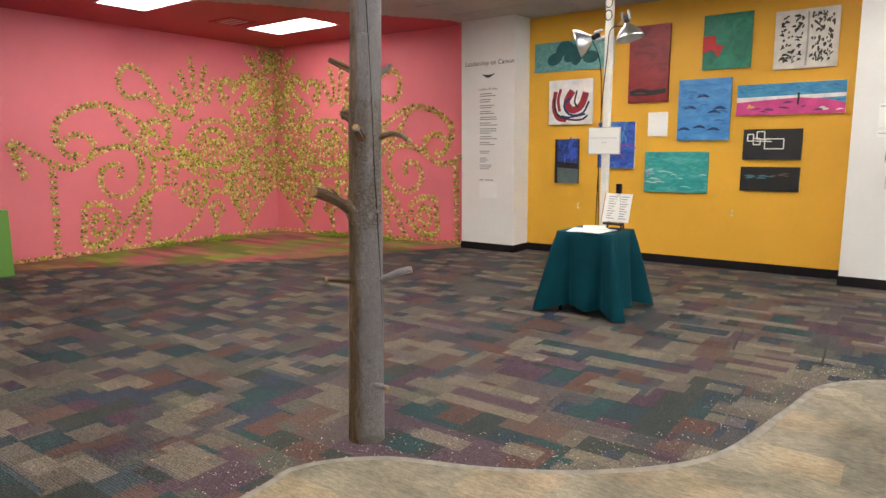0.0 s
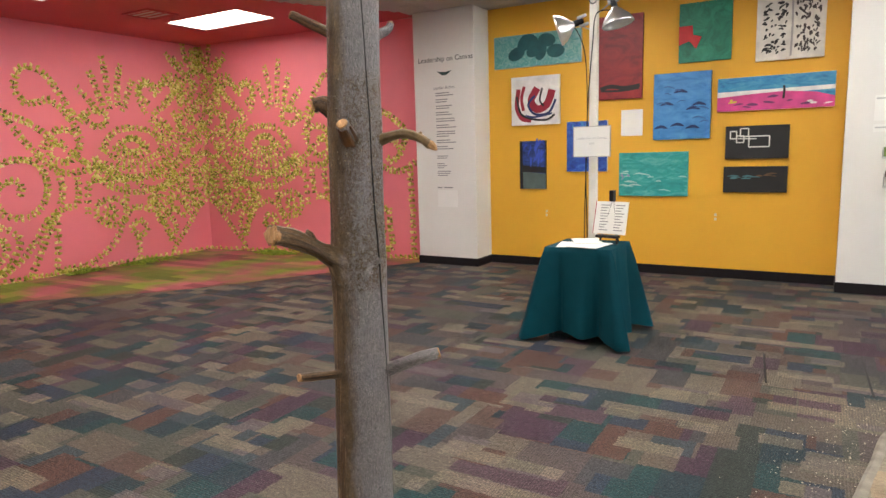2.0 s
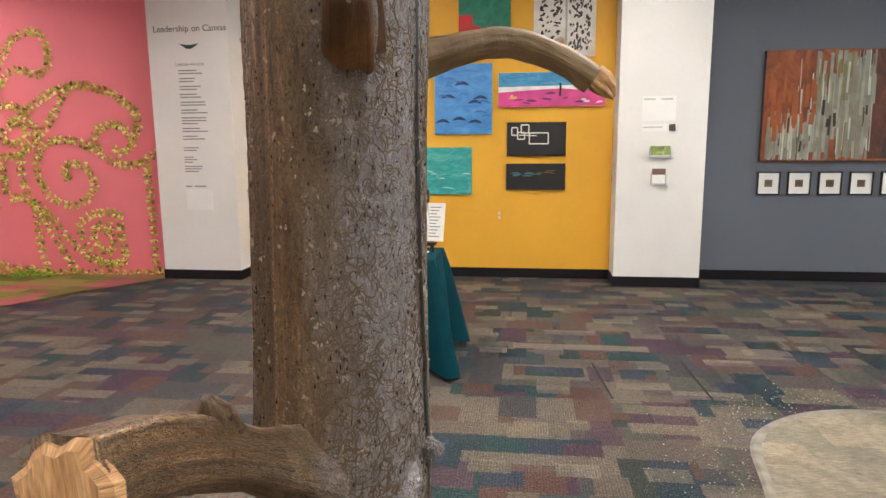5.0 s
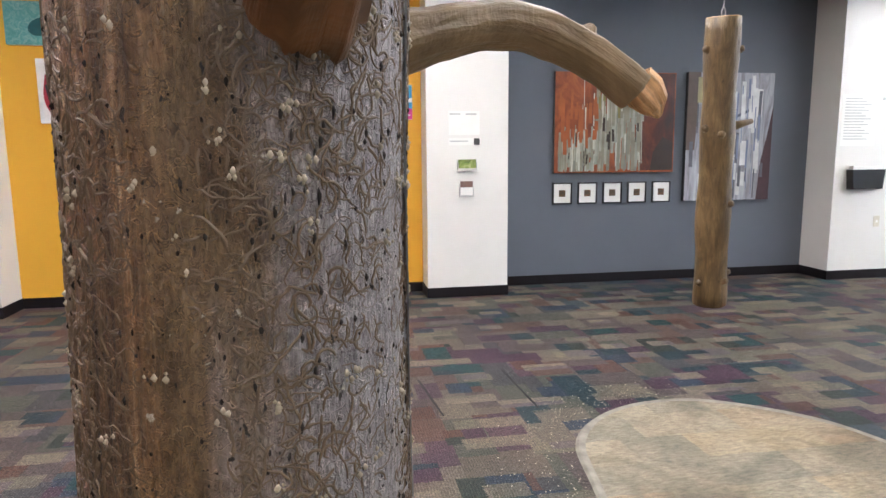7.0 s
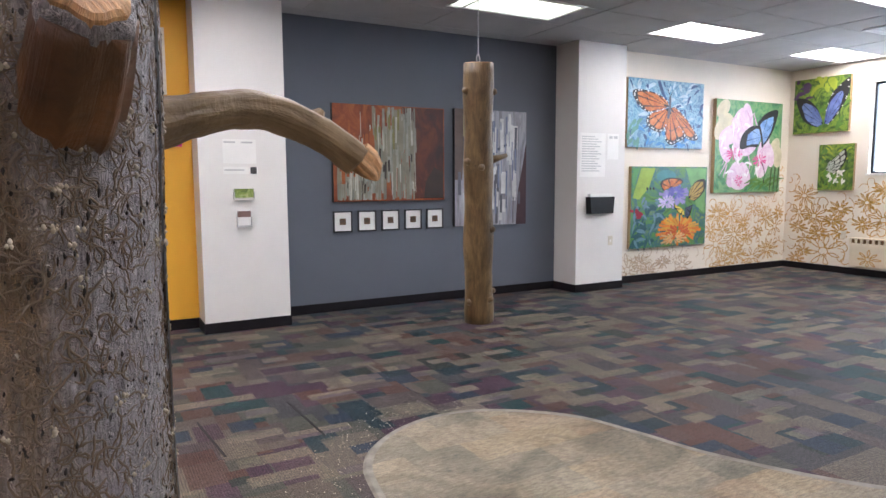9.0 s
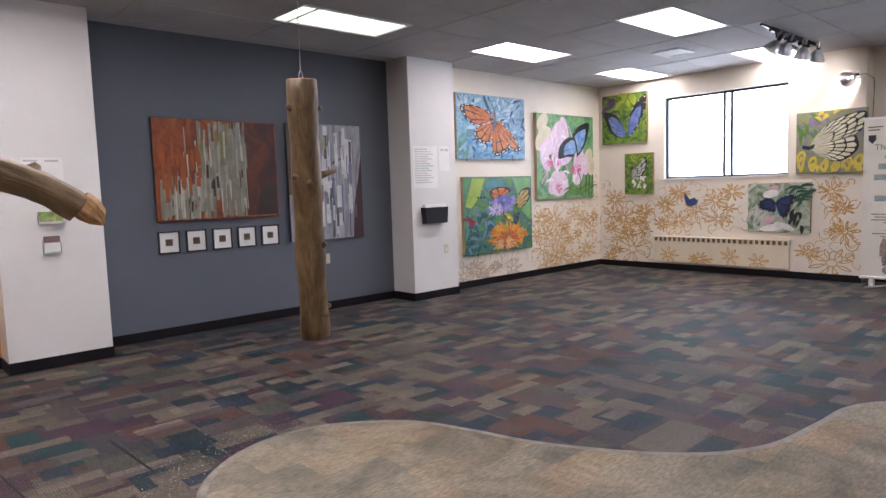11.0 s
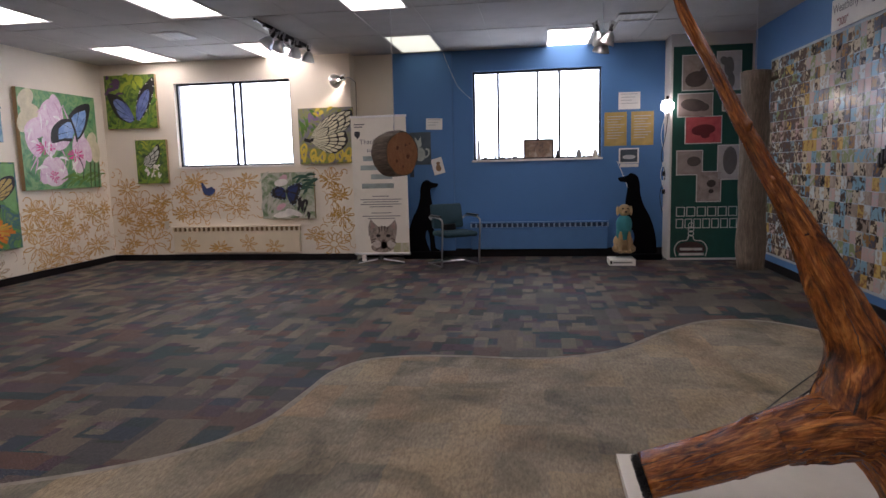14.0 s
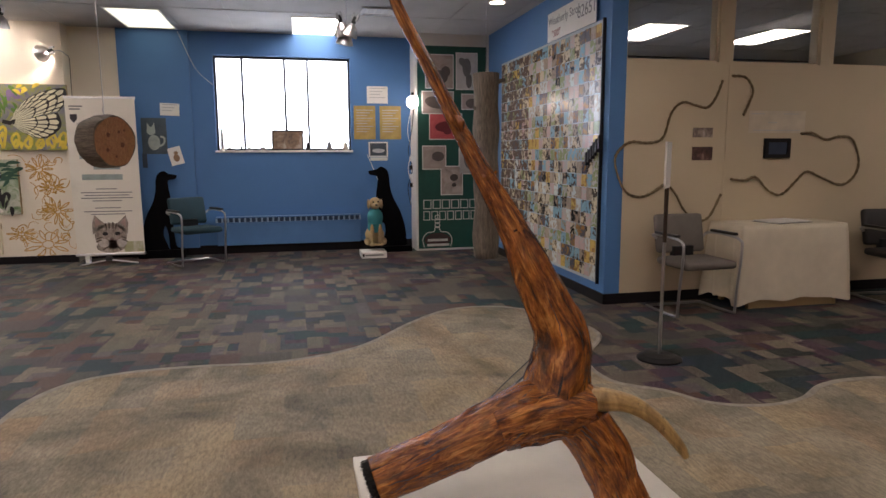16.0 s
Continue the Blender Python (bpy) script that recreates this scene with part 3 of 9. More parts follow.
# ---------------------------------------------------------------- pale path let into the carpet
PATH_EDGE = [(-2.02, 1.42), (-2.03, 1.71), (-1.79, 1.985), (-1.38, 2.165), (-0.98, 2.42), (-0.63, 2.84), (-0.46, 3.57), (-0.36, 4.05), (-0.13, 4.33), (0.18, 4.46), (0.53, 4.42),
             (0.92, 4.10), (1.08, 3.70), (1.18, 3.35), (1.41, 2.91), (1.68, 2.60), (2.02, 2.43), (2.46, 2.37), (2.83, 2.33), (3.09, 2.18), (3.22, 1.88), (3.24, 1.5),
             (3.22, 0.95), (3.44, 0.44), (4.0, -0.02), (4.36, -0.43), (4.36, -0.88), (3.95, -1.25), (3.35, -1.36)]
PATH_BACK = [(2.8, -1.0), (2.38, -0.97), (2.16, -1.19), (1.94, -1.33), (1.845, -1.58), (1.89, -1.86), (2.03, -2.1), (2.08, -2.36), (2.0, -2.7), (1.5, -3.4), (0.4, -3.8), (-0.8, -3.0), (-1.7, -1.6), (-2.0, 0.2)]
outline = spline([(x, y, 0) for x, y in PATH_EDGE + PATH_BACK], 7, closed=True)
bm = B()
top = [bm.verts.new((p.x, p.y, 0.006)) for p in outline]
low = [bm.verts.new((p.x, p.y, 0.0)) for p in outline]
face = bm.faces.new(top)
for i in range(len(top)):
    j = (i + 1) % len(top)
    bm.faces.new((low[i], low[j], top[j], top[i]))
bmesh.ops.recalc_face_normals(bm, faces=bm.faces)
bmesh.ops.triangulate(bm, faces=[face])
structure("path", bm, M_PATH, "pale grey-beige winding path let into the carpet", "floor")
bm = B()
n_o = len(outline)
prev = first_pair = None
for i in range(n_o + 1):
    p, d = outline[i % n_o], outline[(i + 1) % n_o] - outline[i % n_o - 1]
    s = Vector((-d.y, d.x, 0)).normalized()
    w = 0.03 + 0.012 * noise.noise(p * 2.0)
    cur = (bm.verts.new(p + s * (w * 0.35) + Vector((0, 0, 0.004))), bm.verts.new(p - s * 0.003 + Vector((0, 0, 0.012))), bm.verts.new(p - s * w + Vector((0, 0, 0.0075))))
    if prev:
        bm.faces.new((prev[0], cur[0], cur[1], prev[1]))
        bm.faces.new((prev[1], cur[1], cur[2], prev[2]))
    prev = cur
bmesh.ops.recalc_face_normals(bm, faces=bm.faces)
structure("path_edge_trim", bm, M_EDGE, "worn pale bound edge of the path", "trim")

for x0, y0, x1, y1 in ((-0.97, 5.06, -0.915, 4.5), (-0.43, 5.15, -0.40, 4.51)):
    bm = B()
    d = Vector((x1 - x0, y1 - y0, 0)).normalized()
    w = Vector((-d.y, d.x, 0)) * 0.006
    a, b_ = Vector((x0, y0, 0.0015)), Vector((x1, y1, 0.0015))
    q = [bm.verts.new(p) for p in (a - w, b_ - w, b_ + w, a + w)]
    r = [bm.verts.new(v.co - Vector((0, 0, 0.0015))) for v in q]
    bm.faces.new(q)
    for i in range(4):
        bm.faces.new((q[i], r[i], r[(i + 1) % 4], q[(i + 1) % 4]))
    structure("floor_seam", bm, M_BASE, "narrow dark open seam in the carpet", "floor seam")
rnd = random.Random(91)
bm = B()
for i in range(900):
    k = rnd.randrange(0, 70)
    p, d = outline[k], outline[k + 1] - outline[k - 1]
    p = p + Vector((-d.y, d.x, 0)).normalized() * (0.03 + abs(rnd.gauss(0, 0.16))) + Vector((rnd.uniform(-0.08, 0.08), rnd.uniform(-0.08, 0.08), 0))
    s_, a = rnd.uniform(0.002, 0.0055), rnd.uniform(0, 3.14)
    u, w = Vector((math.cos(a), math.sin(a), 0)) * s_, Vector((-math.sin(a), math.cos(a), 0)) * s_ * 0.6
    lo = [bm.verts.new(p + o_ + Vector((0, 0, 0.0005))) for o_ in (u, w, -u, -w)]
    tip = bm.verts.new(p + Vector((0, 0, s_ * 0.8)))
    for j in range(4):
        bm.faces.new((lo[j], lo[(j + 1) % 4], tip))
tagged(part("bark_crumbs", bm, plain("pale bark crumb", (0.46, 0.40, 0.31), 0.9, var=0.3)), "pale crumbs of bark scattered on the carpet", "crumbs", kind="stuff")

# ---------------------------------------------------------------- windows


def window(name, side, x_face, y0, y1, z0, z1, mulls, depth):
    w, h = y1 - y0, z1 - z0
    ob = tagged(thing(name, on_wall(side, y1, x_face + depth, z0), "sliding window with dark metal frame and bright white daylight", "window"), kind="structure")
    t = 0.03
    part("window_frame", boxes((0, w, -0.03, 0.03, 0, t), (0, w, -0.03, 0.03, h - t, h), (0, t, -0.03, 0.03, t, h - t), (w - t, w, -0.03, 0.03, t, h - t)), M_BRONZE, ob)
    for a in mulls:
        part("mullion", boxes((a * w - 0.016, a * w + 0.016, -0.022, 0.022, t, h - t)), M_BRONZE, ob)
    xs_ = [t] + [a * w for a in mulls] + [w - t]
    for a, b_ in zip(xs_, xs_[1:]):
        g = part("pane", boxes((a + 0.016, b_ - 0.016, -0.003, 0.003, t, h - t)), M_GLASS, ob)
        g.visible_shadow = False
    part("window_sill", boxes((-0.02, w + 0.02, -depth - 0.02, -0.031, -0.025, 0.004), bev=0.004), M_WHITE, ob)
    return ob


window("window_1", "E", XA, W1[0], W1[1], W1[2], W1[3], [0.50, 0.56], 0.10)
window("window_2", "E", XB, W2[0], W2[1], W2[2], W2[3], [0.2, 0.51, 0.68], 0.10)
M_HAZE = glow("hazy daylight", (0.80, 0.92, 1.0), 8.0)
structure("backdrop", boxes((11.5, 11.52, -6.0, 12.0, -3.0, 8.0)), M_HAZE, "overexposed white daylight outside the windows", "backdrop")
for k, (a, b_) in enumerate(IW):
    ob = tagged(thing("window_%d" % (k + 3), on_wall("E", a, 4.30, 2.15), "high inner window pane showing an office ceiling", "window"), kind="structure")
    w, h = a - b_, 0.78
    part("window_frame", boxes((0, w, -0.03, 0.03, 0, 0.018), (0, w, -0.03, 0.03, h - 0.018, h), (0, 0.018, -0.03, 0.03, 0.018, h - 0.018), (w - 0.018, w, -0.03, 0.03, 0.018, h - 0.018)), M_CREAM, ob)
    part("pane", boxes((0.018, w - 0.018, -0.003, 0.003, 0.018, h - 0.018)), M_GLASS, ob).visible_shadow = False

# ---------------------------------------------------------------- hanging trunk near the camera
def peeled_mat(name, cols):
    """Peeled log: soft blotches along the stem, small dark specks, faint grain."""
    m, n, l, b = material(name)
    blot = noise_tex(n, l, coords(n, l, (9, 9, 3.5)), 1.5, 6, 0.62, 0.8)
    c = ramp(n, l, blot, [(0.26 + 0.16 * i, k) for i, k in enumerate(cols)])
    fine = noise_tex(n, l, coords(n, l, (70, 9, 1), "UV"), 1.3, 5, 0.6, 0.6)
    c = mix(n, l, 1.0, c, ramp(n, l, fine, [(0.3, (0.72, 0.72, 0.72)), (0.7, (1.25, 1.23, 1.2))]), "MULTIPLY")
    spots = ramp(n, l, noise_tex(n, l, coords(n, l, (40, 40, 26)), 1.0, 3, 0.6), [(0.67, (0, 0, 0)), (0.72, (0.8, 0.8, 0.8))])
    c = mix(n, l, spots, c, (0.045, 0.026, 0.012))
    l.new(c, b.inputs["Base Color"])
    b.inputs["Roughness"].default_value = 0.48
    bump(n, l, b, mix(n, l, 0.4, blot, fine), 0.6, 0.012)
    return m


def root_mat():
    """Varnished root wood: amber and mahogany in long patches, near-black hollows, fine pale fibres."""
    m, n, l, b = material("varnished red-brown root wood")
    big = noise_tex(n, l, coords(n, l, (11, 3.2, 1), "UV"), 1.6, 7, 0.66, 1.8)
    c = ramp(n, l, big, [(0.32, (0.040, 0.012, 0.004)), (0.44, (0.15, 0.042, 0.009)), (0.55, (0.30, 0.095, 0.017)), (0.68, (0.52, 0.215, 0.045))])
    grain = noise_tex(n, l, coords(n, l, (70, 5, 1), "UV"), 1.3, 7, 0.66, 1.2)
    c = mix(n, l, 1.0, c, ramp(n, l, grain, [(0.30, (0.30, 0.26, 0.24)), (0.5, (0.95, 0.95, 0.95)), (0.70, (1.65, 1.6, 1.5))]), "MULTIPLY")
    olive = ramp(n, l, noise_tex(n, l, coords(n, l, (6, 2, 1), "UV"), 2.6, 5, 0.6, 0.6), [(0.58, (0, 0, 0)), (0.68, (0.6, 0.6, 0.6))])
    c = mix(n, l, olive, c, (0.075, 0.042, 0.018))
    fib = noise_tex(n, l, coords(n, l, (190, 7, 1), "UV"), 1.0, 3, 0.6, 1.6)
    c = mix(n, l, ramp(n, l, fib, [(0.66, (0, 0, 0)), (0.70, (0.6, 0.6, 0.6))]), c, (0.56, 0.30, 0.10))
    crack = noise_tex(n, l, coords(n, l, (48, 2.4, 1), "UV"), 1.0, 5, 0.6, 1.0)
    c = mix(n, l, ramp(n, l, crack, [(0.33, (0.95, 0.95, 0.95)), (0.38, (0, 0, 0))]), c, (0.010, 0.004, 0.002))
    l.new(c, b.inputs["Base Color"])
    b.inputs["Roughness"].default_value = 0.24
    bump(n, l, b, mix(n, l, 0.5, mix(n, l, 0.45, grain, crack), big), 1.0, 0.014)
    return m


M_CUT = wood_mat("fresh cut wood", (0.42, 0.2, 0.07), (0.68, 0.42, 0.2), 0.6, 3.0)
M_BRANCH = peeled_mat("bare golden-grey branch", [(0.05, 0.030, 0.013), (0.13, 0.085, 0.040), (0.22, 0.15, 0.075), (0.38, 0.27, 0.145)])
M_BROWNLOG = peeled_mat("golden brown peeled log", [(0.045, 0.026, 0.010), (0.105, 0.066, 0.027), (0.155, 0.100, 0.042), (0.23, 0.155, 0.072)])
M_ROOT = root_mat()


def trunk_mat():
    """Old conifer wood: olive-brown blotches, torn strips on one side, a weathered side tinted blue-grey as if by
    window light, beetle tracks and pits.
    """
    m, n, l, b = material("old weathered trunk wood")
    flat_uv = coords(n, l, (1, 1, 1), "UV")
    blot = noise_tex(n, l, coords(n, l, (16, 16, 6)), 1.6, 6, 0.62, 0.9)
    c = ramp(n, l, blot, [(0.30, (0.055, 0.030, 0.014)), (0.45, (0.135, 0.088, 0.044)), (0.58, (0.19, 0.13, 0.072)), (0.74, (0.31, 0.21, 0.115))])
    patch = noise_tex(n, l, coords(n, l, (30, 30, 7)), 1.0, 4, 0.6, 1.2)
    c = mix(n, l, ramp(n, l, patch, [(0.62, (0, 0, 0)), (0.70, (0.8, 0.8, 0.8))]), c, (0.30, 0.155, 0.058))
    strips = noise_tex(n, l, coords(n, l, (120, 5, 1), "UV"), 1.0, 6, 0.65, 0.6)
    strip_c = ramp(n, l, strips, [(0.36, (0.030, 0.015, 0.007)), (0.48, (0.15, 0.088, 0.042)), (0.56, (0.22, 0.125, 0.058)), (0.66, (0.46, 0.33, 0.20))])
    tc, sx = n.new("ShaderNodeTexCoord"), n.new("ShaderNodeSeparateXYZ")
    l.new(tc.outputs["Object"], sx.inputs[0])

    def side(gain, lift, lo, hi, top):
        f, g = n.new("ShaderNodeMath"), n.new("ShaderNodeMath")
        f.operation, g.operation = "MULTIPLY_ADD", "ADD"
        f.inputs[1].default_value, f.inputs[2].default_value = gain, lift
        l.new(sx.outputs[0], f.inputs[0])
        l.new(f.outputs[0], g.inputs[0])
        l.new(noise_tex(n, l, coords(n, l, (40, 40, 9)), 1.2, 5, 0.65), g.inputs[1])
        return ramp(n, l, g.outputs[0], [(lo, (0, 0, 0)), (hi, (top, top, top))])

    c = mix(n, l, side(-16.0, 0.02, 0.44, 0.66, 0.95), c, strip_c)
    # +x side: weathered grey, with the window's reflected light put into the colour.
    c = mix(n, l, side(15.0, -0.28, 0.42, 0.80, 0.88), c, (0.30, 0.29, 0.31))
    fine = noise_tex(n, l, coords(n, l, (260, 40, 1), "UV"), 1.3, 4, 0.6, 0.6)
    c = mix(n, l, 1.0, c, ramp(n, l, fine, [(0.3, (0.74, 0.74, 0.74)), (0.7, (1.22, 1.2, 1.18))]), "MULTIPLY")
    mott = noise_tex(n, l, coords(n, l, (1, 0.45, 1), "UV"), 420.0, 4, 0.7, 1.0)
    c = mix(n, l, 1.0, c, ramp(n, l, mott, [(0.32, (0.60, 0.58, 0.56)), (0.5, (1.0, 1.0, 1.0)), (0.68, (1.4, 1.37, 1.33))]), "MULTIPLY")
    relief = None
    # Track crests lightened, flanks darkened: shading of the relief put into the colour.
    for sc, wd, amount in ((150.0, 0.022, 0.85), (270.0, 0.030, 0.7)):
        t = noise_tex(n, l, flat_uv, sc, 1.5, 0.5, 1.6)
        line = ramp(n, l, t, [(0.5 - wd, (0, 0, 0)), (0.5 - wd * 0.3, (1, 1, 1)), (0.5 + wd * 0.3, (1, 1, 1)), (0.5 + wd, (0, 0, 0))])
        edge = ramp(n, l, t, [(0.5 - wd * 2.4, (0, 0, 0)), (0.5 - wd * 1.5, (1, 1, 1)), (0.5 - wd, (0, 0, 0))])
        keep = ramp(n, l, noise_tex(n, l, flat_uv, sc * 0.3, 3), [(0.42, (0, 0, 0)), (0.54, (amount, amount, amount))])
        c = mix(n, l, mix(n, l, 1.0, edge, keep, "MULTIPLY"), c, (0.016, 0.010, 0.006))
        c = mix(n, l, mix(n, l, 1.0, line, keep, "MULTIPLY"), c, mix(n, l, 1.0, c, (1.8, 1.75, 1.65), "MULTIPLY"))
        relief = line if relief is None else mix(n, l, 0.5, relief, line)
    pits = ramp(n, l, noise_tex(n, l, coords(n, l, (1, 0.45, 1), "UV"), 300.0, 2), [(0.68, (0, 0, 0)), (0.71, (1, 1, 1))])
    c = mix(n, l, pits, c, (0.012, 0.008, 0.006))
    flake = mix(n, l, 1.0, ramp(n, l, noise_tex(n, l, flat_uv, 280.0, 3), [(0.62, (0, 0, 0)), (0.65, (1, 1, 1))]), ramp(n, l, noise_tex(n, l, flat_uv, 60.0, 2), [(0.62, (0, 0, 0)), (0.64, (1, 1, 1))]), "MULTIPLY")
    c = mix(n, l, flake, c, (0.50, 0.46, 0.38))
    l.new(c, b.inputs["Base Color"])
    b.inputs["Roughness"].default_value = 0.40
    h = mix(n, l, 0.45, mix(n, l, 0.5, strips, fine), relief)
    bump(n, l, b, mix(n, l, 1.0, h, mix(n, l, 1.0, pits, (0.4, 0.4, 0.4), "MULTIPLY"), "SUBTRACT"), 1.0, 0.009)
    return m


M_TRUNK = trunk_mat()


def trunk_at(z):
    return Vector((-1.4843 + 0.0157 * (z - 1.3), 1.5874 + 0.0184 * (z - 1.3), z))


tree = thing("hanging_tree_trunk", pose(*trunk_at(0.335)), "weathered grey tree trunk with sawn stubs hung from the ceiling", "tree trunk")
o0 = trunk_at(0.335)
pts, rad = [], []
for i in range(60):
    z = 0.335 + i * (2.45 - 0.335) / 59
    pts.append(trunk_at(z) - o0 + Vector((0.002 * math.sin(z * 3.1), 0.002 * math.cos(z * 2.3), 0)))
    rad.append(0.0538 - 0.0082 * (z - 1.3) + 0.0015 * (z - 1.3) ** 2 + 0.0022 * math.exp(-((z - 1.40) / 0.045) ** 2) + 0.002 * math.exp(-((z - 1.13) / 0.05) ** 2))
part("trunk", tube(B(), pts, rad, 64, 0.012, 3), M_TRUNK, tree, smooth=True)


def stub(ctrl, radii, seed, cut=True, mat=None, torn=False):
    ps = spline([Vector(p) - o0 for p in ctrl], 10)
    k = len(ps)
    rr = [radii[0] + (radii[1] - radii[0]) * min(1, i / (k * 0.35)) ** 0.6 if i < k * 0.35 else radii[1] + (radii[2] - radii[1]) * (i - k * 0.35) / (k * 0.65) for i in range(k)]
    rr = [r * (1 + 0.09 * noise.noise(Vector((i * 0.45, seed * 2.3, 0.7)))) for i, r in enumerate(rr)]
    st = part("branch_stub", tube(B(), ps, rr, 24, 0.2, seed), mat or M_TRUNK, tree, smooth=True)
    if cut:
        d = (ps[-1] - ps[-2]).normalized()
        r = rr[-1]
        ends = [ps[-1] - d * 0.003, ps[-1] + d * 0.0015, ps[-1] + d * (0.004 if torn else 0.003)]
        part("cut_end", tube(B(), ends, [r * 0.98, r * 0.93, r * (0.74 if torn else 0.8)], 20, 0.25 if torn else 0.15, seed), M_CUT, st, "orange torn branch end" if torn else "orange sawn branch end")
    return st


first = stub([(-1.485, 1.59, 1.37), (-1.463, 1.545, 1.384), (-1.456, 1.512, 1.407)], (0.018, 0.0145, 0.0125), 11)
part("collar", tube(B(), spline([Vector(p) - o0 for p in ((-1.478, 1.574, 1.362), (-1.464, 1.542, 1.377), (-1.457, 1.516, 1.402))], 4), [0.0195, 0.019, 0.0182, 0.0174, 0.0166, 0.0158, 0.015, 0.0143, 0.0136], 28, 0.32, 9), peeled_mat("rust-brown branch collar", [(0.022, 0.011, 0.005), (0.055, 0.026, 0.011), (0.12, 0.052, 0.018), (0.24, 0.095, 0.028)]), first, "rust-brown swelling round the stub", smooth=True)
big = stub([(-1.475, 1.575, 1.118), (-1.503, 1.525, 1.146), (-1.521, 1.46, 1.183), (-1.527, 1.42, 1.200), (-1.528, 1.385, 1.208)], (0.046, 0.0165, 0.0185), 12, torn=True)
part("knob", tube(B(), [Vector(p) - o0 for p in ((-1.517, 1.476, 1.186), (-1.518, 1.472, 1.201), (-1.519, 1.468, 1.208))], [0.011, 0.0075, 0.003], 12, 0.3, 31), M_TRUNK, big, smooth=True)
part("swelling", tube(B(), [Vector(p) - o0 for p in ((-1.478, 1.556, 1.085), (-1.490, 1.538, 1.112), (-1.502, 1.522, 1.140))], [0.018, 0.026, 0.016], 16, 0.2, 33), M_TRUNK, big, smooth=True)
side = stub([(-1.462, 1.60, 1.369), (-1.425, 1.604, 1.3808), (-1.386, 1.613, 1.3882), (-1.352, 1.62, 1.3788), (-1.330, 1.621, 1.3645)], (0.0165, 0.0090, 0.0082), 13, cut=False, mat=M_BRANCH)
ends = [Vector(p) - o0 for p in ((-1.331, 1.621, 1.367), (-1.326, 1.6215, 1.3625), (-1.321, 1.623, 1.358), (-1.317, 1.625, 1.3535))]
part("torn_end", tube(B(), ends, [0.0074, 0.0078, 0.006, 0.0015], 12, 0.3, 4), M_CUT, side, "pale torn end of the branch")
part("knob", tube(B(), [Vector(p) - o0 for p in ((-1.356, 1.621, 1.379), (-1.352, 1.622, 1.386), (-1.349, 1.622, 1.3895))], [0.006, 0.0048, 0.002], 10, 0.25, 6), M_BRANCH, side)
stub([(-1.50, 1.59, 1.385), (-1.53, 1.590, 1.428), (-1.554, 1.576, 1.452), (-1.572, 1.570, 1.450)], (0.034, 0.019, 0.0145), 14, torn=True)
stub([(-1.515, 1.61, 1.575), (-1.555, 1.585, 1.60), (-1.60, 1.545, 1.628)], (0.018, 0.011, 0.008), 15)
stub([(-1.49, 1.64, 1.58), (-1.462, 1.675, 1.60), (-1.455, 1.683, 1.615)], (0.016, 0.01, 0.007), 16)
stub([(-1.485, 1.59, 0.885), (-1.42, 1.60, 0.908), (-1.36, 1.60, 0.935), (-1.328, 1.625, 0.944)], (0.022, 0.0125, 0.011), 17)
stub([(-1.488, 1.575, 0.895), (-1.51, 1.51, 0.906), (-1.535, 1.44, 0.918)], (0.018, 0.0095, 0.0085), 18)
stub([(-1.48, 1.565, 0.54), (-1.42, 1.55, 0.547), (-1.366, 1.54, 0.552)], (0.014, 0.009, 0.008), 19)
stub([(-1.44, 1.585, 1.135), (-1.43, 1.572, 1.137), (-1.422, 1.566, 1.139)], (0.010, 0.007, 0.004), 20, cut=False)
bm = B()
prev = None
for i in range(70):
    z = 0.5 + 1.9 * i / 69
    k = min(59, max(0, (z - 0.335) / (2.45 - 0.335) * 59))
    a = radians(-18 + (1.35 - z) * 60 + 2 * math.sin(z * 9))
    c, r = pts[int(k)].lerp(pts[min(59, int(k) + 1)], k - int(k)), rad[int(k)] * 1.012
    w = 0.032 + 0.012 * math.sin(z * 7)
    cur = [bm.verts.new(c + Vector((math.cos(a + s), math.sin(a + s), 0)) * r) for s in (-w, w)]
    if prev:
        bm.faces.new((prev[0], prev[1], cur[1], cur[0]))
    prev = cur
part("drying_crack", bm, M_BLACK, tree, "long dark drying crack")
part("hanging_wire", tube(B(), [pts[-1], Vector(pts[-1]) + Vector((0, 0, CEIL - 2.45))], 0.003, 6), M_STEEL, tree)



def on_trunk(ang, z, lift=0.0):
    """A point on the trunk's skin at an angle and a height."""
    k = min(58.999, max(0.0, (z - 0.335) / (2.45 - 0.335) * 59))
    i = int(k)
    r = rad[i] + (rad[i + 1] - rad[i]) * (k - i) + lift
    return pts[i].lerp(pts[i + 1], k - i) + Vector((math.cos(ang), math.sin(ang), 0)) * r


# raised beetle galleries, bore holes and pale lichen on the side that is passed closely
rnd = random.Random(77)
ridges, holes, crust = B(), B(), B()
for i in range(6200):
    a, z, d = radians(rnd.uniform(-185, 20)), rnd.uniform(1.08, 1.50), rnd.uniform(0, 6.283)
    if i % 3 == 0:
        d = rnd.choice((1.57, 4.71)) + rnd.uniform(-0.4, 0.4)
    ps = []
    bend = rnd.gauss(0, 0.25)
    for k in range(rnd.randint(4, 9)):
        ps.append(on_trunk(a, z, -0.0001))
        a, z, d = a + 0.0017 * math.cos(d) / 0.055, z + 0.0017 * math.sin(d), d + bend + rnd.uniform(-0.75, 0.75)
    w = rnd.uniform(0.00025, 0.00062)
    tube(ridges, ps, [w * 0.5] + [w] * (len(ps) - 2) + [w * 0.5], 4, caps=False)
